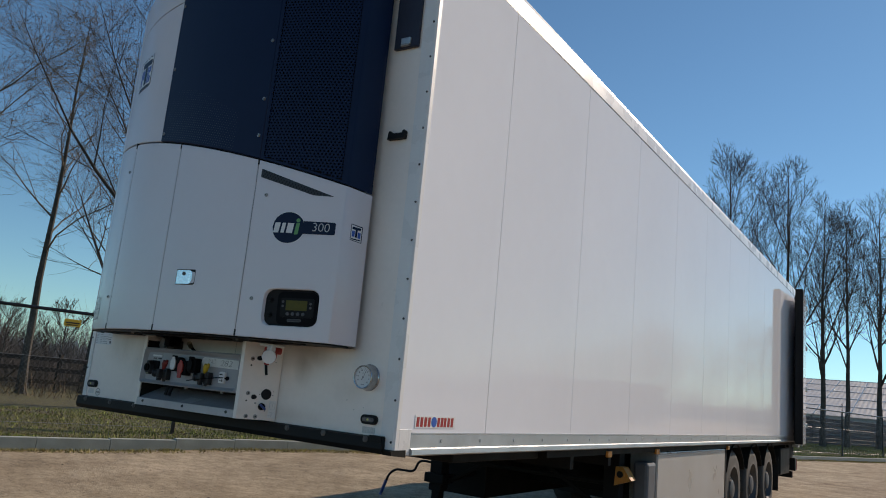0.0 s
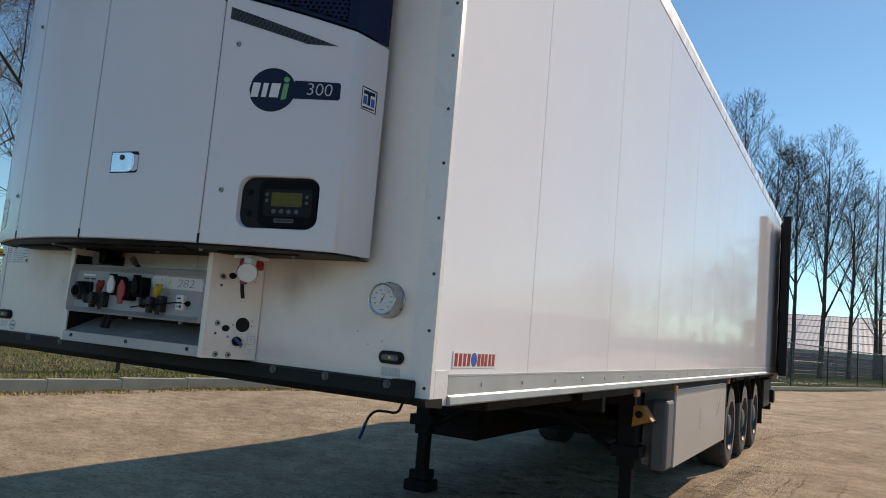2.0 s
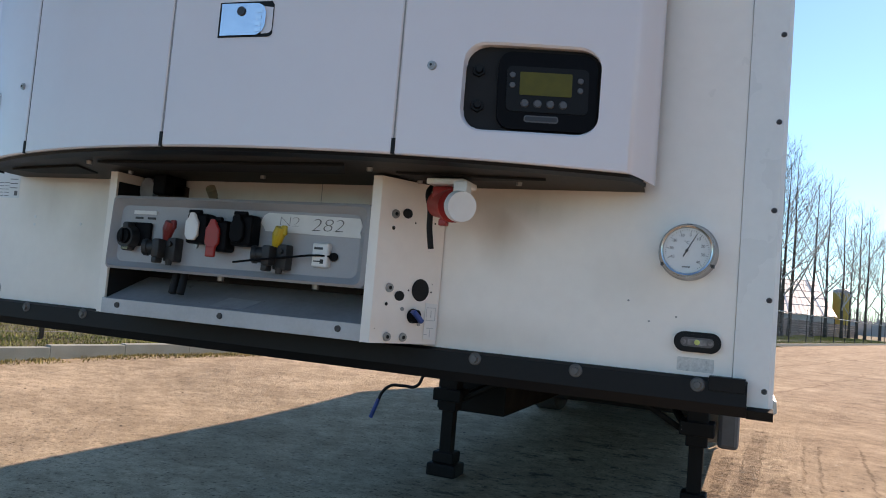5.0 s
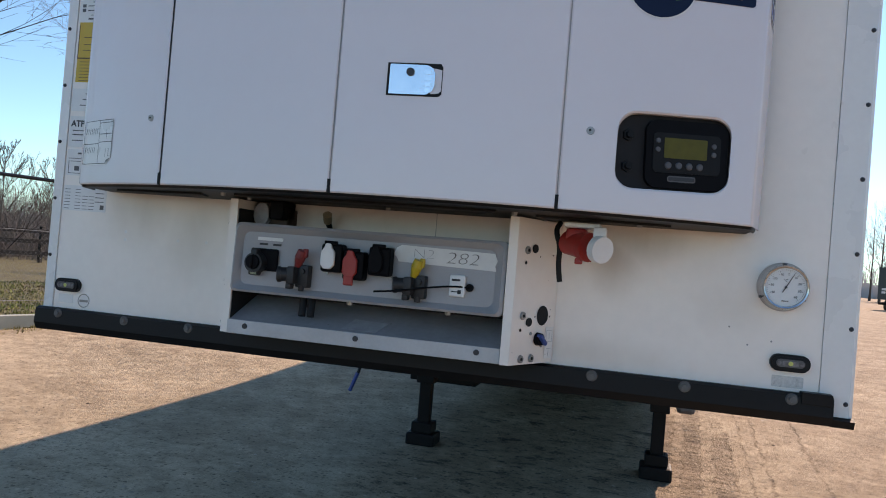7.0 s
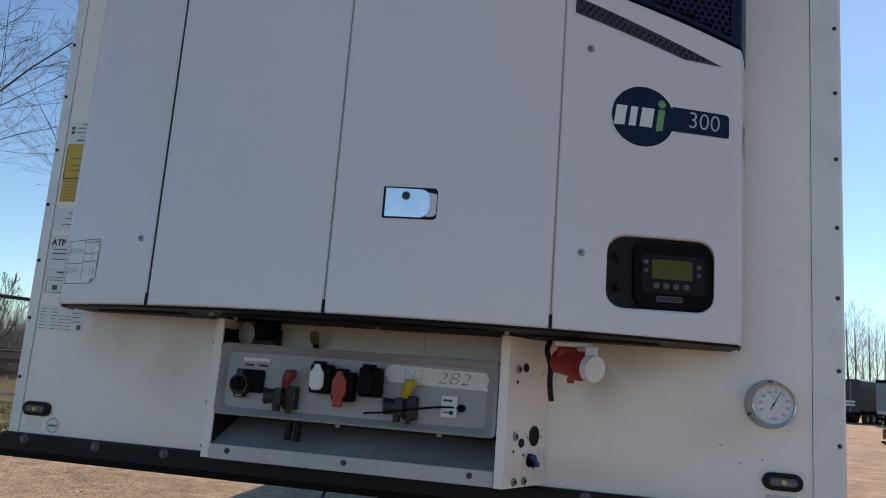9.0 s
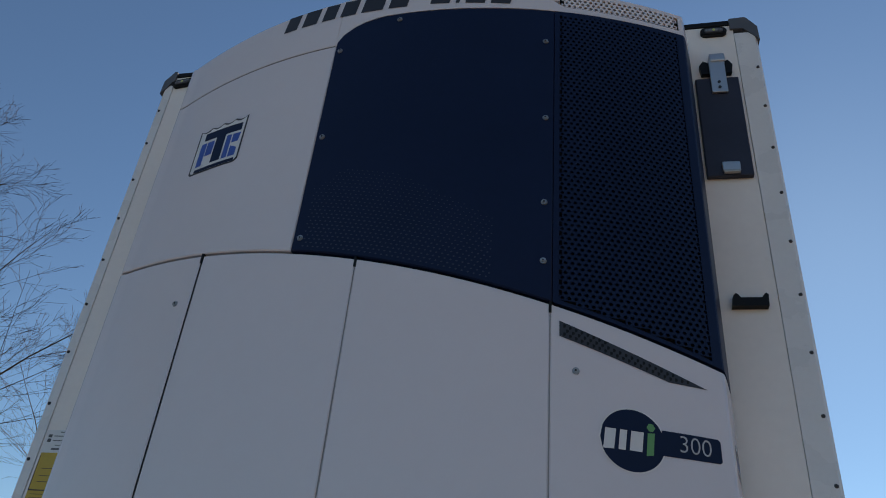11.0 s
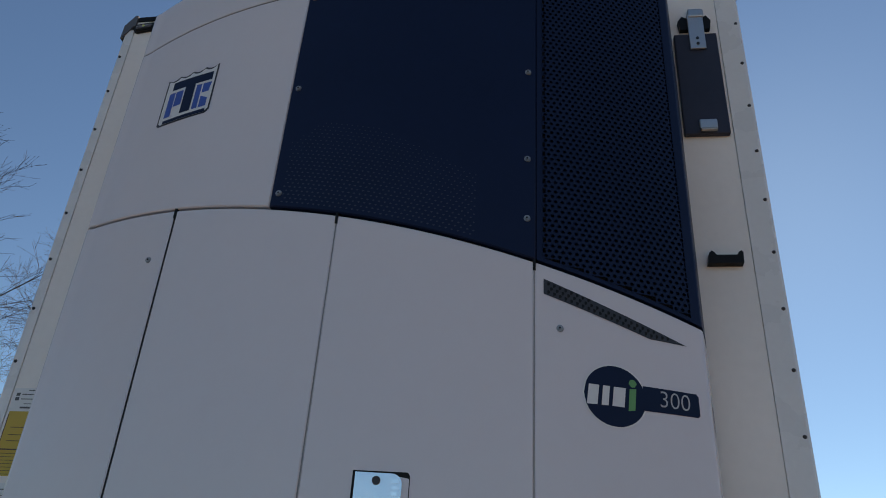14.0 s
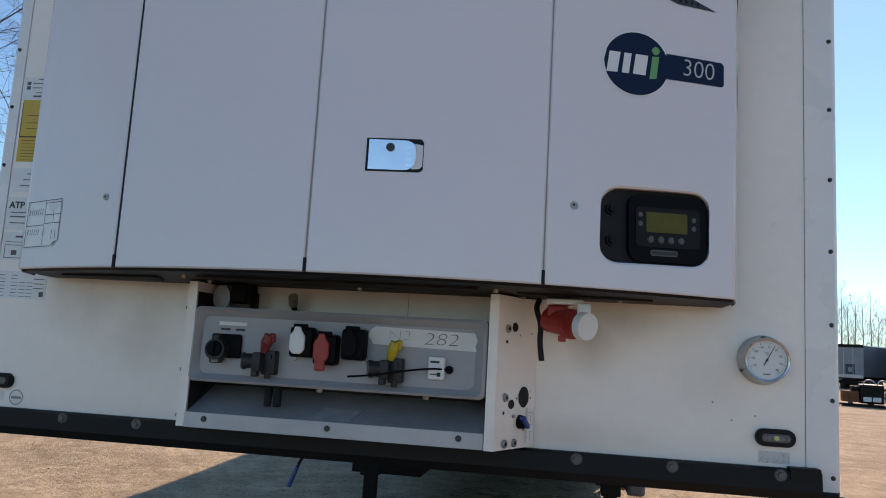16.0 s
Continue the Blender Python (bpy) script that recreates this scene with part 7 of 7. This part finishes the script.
def make_parked_trailer(x, y, yaw, length, mat, label, rear="paleside", stickers=False):
    t = thing("parked_trailer", label, "trailer", "parked trailers", at=(x, y, 0.1))
    t.rotation_euler = (0, 0, yaw)
    part("body", bx(-1.25, 1.25, 0, length, 1.15, 3.95, bevel=0.03), mat, t)
    part("rear_frame", bx(-1.27, 1.27, -0.05, 0.02, 1.0, 3.98, bevel=0.02), rear, t)
    part("chassis", bx(-0.6, 0.6, 0.1, length - 0.2, 0.75, 1.15), "chassis", t)
    part("rear_bar", bx(-1.2, 1.2, -0.03, 0.12, 0.5, 0.75, bevel=0.02), "chassis", t)
    part("head_frame", bx(-1.28, 1.28, -0.07, -0.05, 3.72, 4.0, bevel=0.004), "black" if rear == "paleside" else rear, t)
    part("roof_edge", bx(1.25, 1.275, 0.05, length, 3.88, 3.98, bevel=0.004), "strip", t, "pale roof edge")
    for q in (-0.4, 0.4):
        part("lock_rod", tube(bmesh.new(), (q, -0.07, 1.0), (q, -0.07, 3.72), 0.02, 0.02, 8), "alu", t)
    if rear == "paleside":
        fr = part("rear_panel", bx(-0.25, 0.55, -0.06, -0.05, 1.35, 2.25, bevel=0.004), "darkvan", t, "dark square panel")
        part("inner_panel", bx(-0.02, 0.32, -0.066, -0.06, 1.55, 1.95), "paleside", fr)
        part("lower_band", bx(-1.2, 1.2, -0.056, -0.05, 1.05, 1.30), "alu", t)
    if stickers:
        for q, w in ((-0.75, 0.35), (0.35, 0.9)):
            for z in (1.55, 1.85):
                part("sticker", bx(q - w / 2, q + w / 2, -0.056, -0.05, z, z + 0.2), "white", t, "white sticker")
    for k in range(3):
        for s in (-1, 1):
            w = part("wheel", tube(bmesh.new(), (s * 0.85, 1.6 + k * 1.3, 0.45), (s * 1.2, 1.6 + k * 1.3, 0.45), 0.5, 0.5, 24), "tyre", t)
            part("rim", tube(bmesh.new(), (s * 1.19, 1.6 + k * 1.3, 0.45), (s * 1.21, 1.6 + k * 1.3, 0.45), 0.28, 0.24, 18), "alu", w)
    for s in (-1, 1):
        part("leg", bx(s * 0.9 - 0.07, s * 0.9 + 0.07, length - 3.2, length - 3.05, 0, 1.15), "chassis", t)
    return t


# ---- build ----
make_ground()
make_verge()
trailer = make_trailer()
make_front_fittings(trailer)
settle_roof_corner(trailer)
make_unit()
make_connector_panel()
make_power_inlet()

kerb = tagged(new("kerb"), "weathered grey concrete kerb in long blocks", "kerb", kind="structure")
bm = bmesh.new()
box(bm, 0, 0.15, -0.583, 0.583, -0.1, 0.21, bevel=0.007, seg=2)
kerb_mesh = bpy.data.meshes.new("kerb_stone")
bm.to_mesh(kerb_mesh)
bm.free()
kerb_mesh.materials.append(M["kerb"])
turn = Matrix.Rotation(math.pi - math.atan(KS), 4, "Z")
for i in range(112):
    s = 1.305 + 1.17 * (i - 22)
    p = along(s, 0.0, 0.0025 * noise.noise((i * 0.7, 0, 0)) + 0.06 * smooth_step(4.6, 8.0, along(s, 0).y))
    ks = new("kerb_stone", kerb_mesh)
    ks.parent = kerb
    ks.matrix_local = Matrix.Translation(p) @ turn

make_fence()
make_board_fence()
make_shed()
make_slat_fence()
make_tank()

rng = random.Random(11)
kinds = [
    make_poplar(random.Random(31), 17.2, 0.205, low=0.24, rise=1.35, reach=0.58),
    make_poplar(random.Random(32), 17.6, 0.195, low=0.32, rise=1.55, reach=0.60),
    make_poplar(random.Random(33), 16.8, 0.190, low=0.21, rise=1.2, reach=0.58),
]
# far trees whose crown colour carries the haze of distance
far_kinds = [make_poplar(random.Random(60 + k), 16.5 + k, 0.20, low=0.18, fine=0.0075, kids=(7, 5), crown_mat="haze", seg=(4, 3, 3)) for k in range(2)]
row = [-11.5, 34.5, 41, 46.2, 50.6, 55.9, 62.9, 71.6, 73.4, 76, 85.5, 94, 104, 115]
for i, s in enumerate(row):
    p = along(s, 6.0 + rng.uniform(-0.2, 0.2), 0.15)
    k = 0.91 if s < 40 else 1.01 if s < 52 else 1.07 if s < 66 else 1.06
    m = Matrix.Translation(p) @ Matrix.Rotation(rng.uniform(0, 6.28), 4, "Z") @ Matrix.Diagonal((k, k, k, 1))
    k = kinds[i % 3] if s < 70 else far_kinds[i % 2]
    if i < 3:
        k.matrix_basis = m
    else:
        copy_thing(k, m)
# the tree line bends round the yard's far side, distance haze painted into it
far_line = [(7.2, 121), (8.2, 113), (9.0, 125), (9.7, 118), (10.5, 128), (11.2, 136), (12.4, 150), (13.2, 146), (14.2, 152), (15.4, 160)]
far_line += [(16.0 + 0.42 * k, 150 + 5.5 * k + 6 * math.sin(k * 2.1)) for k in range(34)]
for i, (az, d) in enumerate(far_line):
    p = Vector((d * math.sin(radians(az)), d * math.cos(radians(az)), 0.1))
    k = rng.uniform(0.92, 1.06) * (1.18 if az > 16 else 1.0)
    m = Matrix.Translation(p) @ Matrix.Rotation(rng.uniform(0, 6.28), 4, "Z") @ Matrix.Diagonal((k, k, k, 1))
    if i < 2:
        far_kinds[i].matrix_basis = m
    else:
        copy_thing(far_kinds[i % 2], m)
near = make_poplar(random.Random(5), 12.2, 0.135, low=0.36, rise=0.75, fine=0.0022, kids=(12, 9, 7), wild=0.17, curl=0.012, limbs=15, reach=0.55, thin=0.8, crown_mat="sunlit_branch", label="bare roadside tree with crooked pale branches")
near.matrix_basis = Matrix.Translation(along(2.0, 11.6, 0.2)) @ Matrix.Rotation(0.6, 4, "Z")
copy_thing(near, Matrix.Translation(along(-7.6, 3.6, 0.2)) @ Matrix.Rotation(2.6, 4, "Z") @ Matrix.Diagonal((1.1, 1.1, 1.1, 1)))
tall = make_poplar(random.Random(8), 15.5, 0.19, low=0.20, rise=0.75, fine=0.0032, kids=(11, 8, 5), wild=0.06, curl=0.045, limbs=15, reach=0.58, thin=0.9, label="tall bare tree with long dark rising limbs")
tall.matrix_basis = Matrix.Translation(along(2.9, 6.2, 0.2)) @ Matrix.Rotation(1.2, 4, "Z") @ Matrix.Diagonal((0.90, 0.90, 0.80, 1))
for s, o, a in ((9.5, 5.2, 4.4), (-1.4, 6.4, 5.2), (4.6, 14.5, 2.9)):
    copy_thing(near, Matrix.Translation(along(s, o, 0.2)) @ Matrix.Rotation(a, 4, "Z"))
make_thicket()
shrub = make_tree(random.Random(9), 3.6, 0.035, low=0.05, spread=0.62, twigs=1.0, steep=1.3, fine=0.0035, limbs=9)
shrub.name = "bare_shrub"
tagged(shrub, "dense leafless shrub behind the fence", "shrub", "bare shrubs")
for i in range(16):
    m = Matrix.Translation(along(-10 + i * 2.3 + rng.uniform(-0.8, 0.8), 15.5 + rng.uniform(-1.5, 6), 0.2)) @ Matrix.Rotation(rng.uniform(0, 6.28), 4, "Z") @ Matrix.Diagonal((1.0, 1.0, rng.uniform(0.8, 1.25), 1))
    if i:
        copy_thing(shrub, m)
    else:
        shrub.matrix_basis = m


def far_woods():
    """A ring of distant bare woodland: many thin upright twigs in one mesh, pale with painted haze."""
    r2 = random.Random(21)
    verts, faces = [], []
    for _ in range(15000):
        a = r2.uniform(0, 2 * math.pi)
        d = r2.uniform(235, 300)
        x, y = d * math.sin(a), d * math.cos(a)
        h = 9.5 + 2.5 * noise.noise((math.sin(a) * 9, math.cos(a) * 9, 0)) + r2.uniform(-1.5, 2.0)
        c, s = math.cos(a), -math.sin(a)
        lean = r2.uniform(-1.6, 1.6)
        w = r2.uniform(0.05, 0.16)
        b = r2.uniform(0, 4.5)
        i = len(verts)
        verts += [(x - c * w, y - s * w, b), (x + c * w, y + s * w, b), (x + c * lean, y + s * lean, h)]
        faces.append((i, i + 1, i + 2))
        if r2.random() < 0.85:
            i = len(verts)
            w = r2.uniform(1.5, 3.5)
            verts += [(x - c * w, y - s * w, 0), (x + c * w, y + s * w, 0), (x + c * lean, y + s * lean, r2.uniform(2.5, 5.5))]
            faces.append((i, i + 1, i + 2))
    me = bpy.data.meshes.new("far_woods")
    me.from_pydata(verts, [], faces)
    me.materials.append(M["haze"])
    return tagged(new("far_woods", me), "distant leafless woodland round the yard", "woods", kind="stuff")


far_woods()

make_parked_trailer(23.2, 75.0, radians(-40), 13, "darkvan", "dark box trailer with pale stickers parked across the yard", "darkvan", True)
make_parked_trailer(25.7, 71.0, radians(-40), 13, "bluegrey", "blue-grey curtain trailer with a pale rear parked across the yard")
make_parked_trailer(31.3, 73.6, radians(-40), 13, "dullyellow", "trailer with a dull yellow curtain parked across the yard", "dullyellow")
make_parked_trailer(31.6, 66.6, radians(-40), 13, "darkvan", "dark trailer with a blue rear parked across the yard", "bluerear")


def make_machine_frame(x, y, yaw):
    """A dark machine part on a skid frame: housing, rusty block, hoops and a lattice end."""
    t = thing("machine_frame", "dark steel machine frame on skids with a rusty block", "machine part", at=(x, y, 0.08))
    t.rotation_euler = (0, 0, yaw)
    for s in (-0.55, 0.45):
        part("skid", bx(-1.45, 1.05, s, s + 0.12, 0.0, 0.13, bevel=0.03), "chassis", t)
    for q in (-1.1, -0.3, 0.5):
        part("cross_bar", bx(q, q + 0.1, -0.5, 0.5, 0.10, 0.20, bevel=0.01), "chassis", t)
    h = part("housing", bx(-0.72, 0.22, -0.50, 0.45, 0.18, 1.02, bevel=0.07), "black", t, "dark machine housing")
    part("panel", bx(-0.60, 0.05, -0.53, -0.50, 0.60, 0.92, bevel=0.01), "chassis", h)
    for q in (-0.45, -0.08):
        part("cover_plate", bx(q - 0.16, q + 0.16, -0.535, -0.50, 0.27, 0.47, bevel=0.012), "tape", h, "pale rounded plate")
    part("block", bx(-1.42, -0.75, -0.42, 0.30, 0.22, 0.70, bevel=0.04), "rust", t, "rusty block")
    part("block_cap", bx(-1.05, -0.72, -0.35, 0.25, 0.70, 0.92, bevel=0.03), "chassis", t)
    for k in range(2):
        q = -0.45 + 0.55 * k
        pipe("hoop", [(q - 0.15, -0.45, 1.0), (q - 0.08, -0.46, 1.16), (q + 0.12, -0.46, 1.22), (q + 0.30, -0.45, 1.10)], 0.028, "alu", t)
    for q in (0.32, 0.68, 1.02, 1.32):
        part("post", bx(q, q + 0.07, -0.42, -0.34, 0.12, 1.22 - 0.2 * (q > 1.2), bevel=0.01), "chassis", t)
    for z in (0.42, 0.78, 1.14):
        part("rail", bx(0.22, 1.36, -0.44, -0.36, z, z + 0.08, bevel=0.01), "chassis", t)
    pipe("brace", [(0.30, -0.46, 0.2), (0.75, -0.47, 0.75), (1.30, -0.46, 1.15)], 0.03, "rust", t)
    w = part("wheel", tube(bmesh.new(), (1.25, -0.30, 0.34), (1.25, 0.0, 0.34), 0.36, 0.36, 22), "tyre", t)
    part("rim", tube(bmesh.new(), (1.25, -0.32, 0.34), (1.25, -0.29, 0.34), 0.18, 0.20, 16), "alu", w)
    part("gearbox", bx(0.35, 1.0, -0.30, 0.35, 0.20, 0.72, bevel=0.06), "black", t)
    return t


make_machine_frame(14.3, 34.4, radians(-12))


def make_skip(x, y, yaw):
    """A rusty red steel skip with sloping ends and upright ribs."""
    t = thing("steel_skip", "rusty red steel skip with sloping ends standing on the yard", "skip", at=(x, y, 0.1))
    t.rotation_euler = (0, 0, yaw)
    bm = bmesh.new()
    prism(bm, [(0.0, -1.1, 1.9), (0.7, -1.1, 0.0), (4.3, -1.1, 0.0), (5.0, -1.1, 1.9)], (0, 2.2, 0))
    part("body", bm, "rust", t)
    for k in range(6):
        part("rib", bx(0.75 + 0.68 * k, 0.87 + 0.68 * k, -1.17, -1.10, 0.05, 1.9, bevel=0.01), "rust", t)
    part("rim", bx(-0.05, 5.05, -1.18, -1.02, 1.85, 2.0, bevel=0.02), "rail", t, "worn bare steel rim")
    return t


make_skip(16.5, 37.7, radians(8))


def verge_place(r):
    s, o = r.uniform(-10, 40), 0.2 + 5.5 * r.random() ** 1.3
    return along(s, o, 0.19 + 0.05 * noise.noise((s * 0.4, o * 0.5, 2)) + 0.12 * smooth_step(0.2, 4, o))


def kerb_foot(r):
    s = r.uniform(-10, 45)
    if noise.noise((s * 0.6, 3, 1)) + 0.8 * noise.noise((s * 3.1, 8, 1)) < r.uniform(-0.75, 0.2):
        return None
    p = along(s, -0.02 - 0.42 * r.random() ** 2.2)
    return Vector((p.x, p.y, ground_z(p.x, p.y)))


def yard_place(r):
    x, y = r.uniform(-9, 6), r.uniform(-3, 16)
    if x > 0.8 and r.random() < 0.75 * smooth_step(0.8, 2.6, x):
        return None
    if x < KX + KS * (y - KY) + 0.1:
        return None
    return Vector((x, y, ground_z(x, y)))


def patchy(place, sign, level=0.0, scale=0.9):
    """The same places, thinned to patches."""
    def pick(r):
        q = place(r)
        if q is None or sign * noise.noise((q.x * scale, q.y * scale, 7)) < level + r.uniform(-0.25, 0.25):
            return None
        return q
    return pick


def far_verge(r):
    s, o = 38 + 75 * r.random(), 0.2 + 8.3 * r.random()
    return along(s, o, 0.19 + 0.05 * noise.noise((s * 0.4, o * 0.5, 2)) + 0.12 * smooth_step(0.2, 4, o))


def stalk_place(r):
    return along(r.gauss(2.2, 0.9), r.uniform(9.8, 12.0), 0.28)


scatter("grass", "grass", 120000, patchy(verge_place, 1, -0.28), (0.009, 0.045), "short green grass on the verge", 1)
scatter("dead_leaves", "straw", 42000, patchy(verge_place, -1, 0.02), (0.022, 0.022), "dry leaves and straw on the verge", 2)
scatter("grass", "grass", 45000, far_verge, (0.022, 0.075), "short green grass along the fence", 12)
scatter("dry_stalks", "straw", 160, stalk_place, (0.008, 0.75), "thin dry stalks round the tree foot", 4)
scatter("weeds", "fringe", 24000, kerb_foot, (0.010, 0.042), "sparse weeds along the foot of the kerb", 3)
scatter("dead_grass", "straw", 16000, kerb_foot, (0.014, 0.016), "dead grass along the foot of the kerb", 6)
scatter("gravel", "stone", 52000, yard_place, (0.011,), "loose pebbles on the yard", 7, blade=False)
scatter("clods", "litter", 1500, patchy(yard_place, 1, 0.0, 0.5), (0.013,), "dark clods and bits of twig on the yard", 8, blade=False)
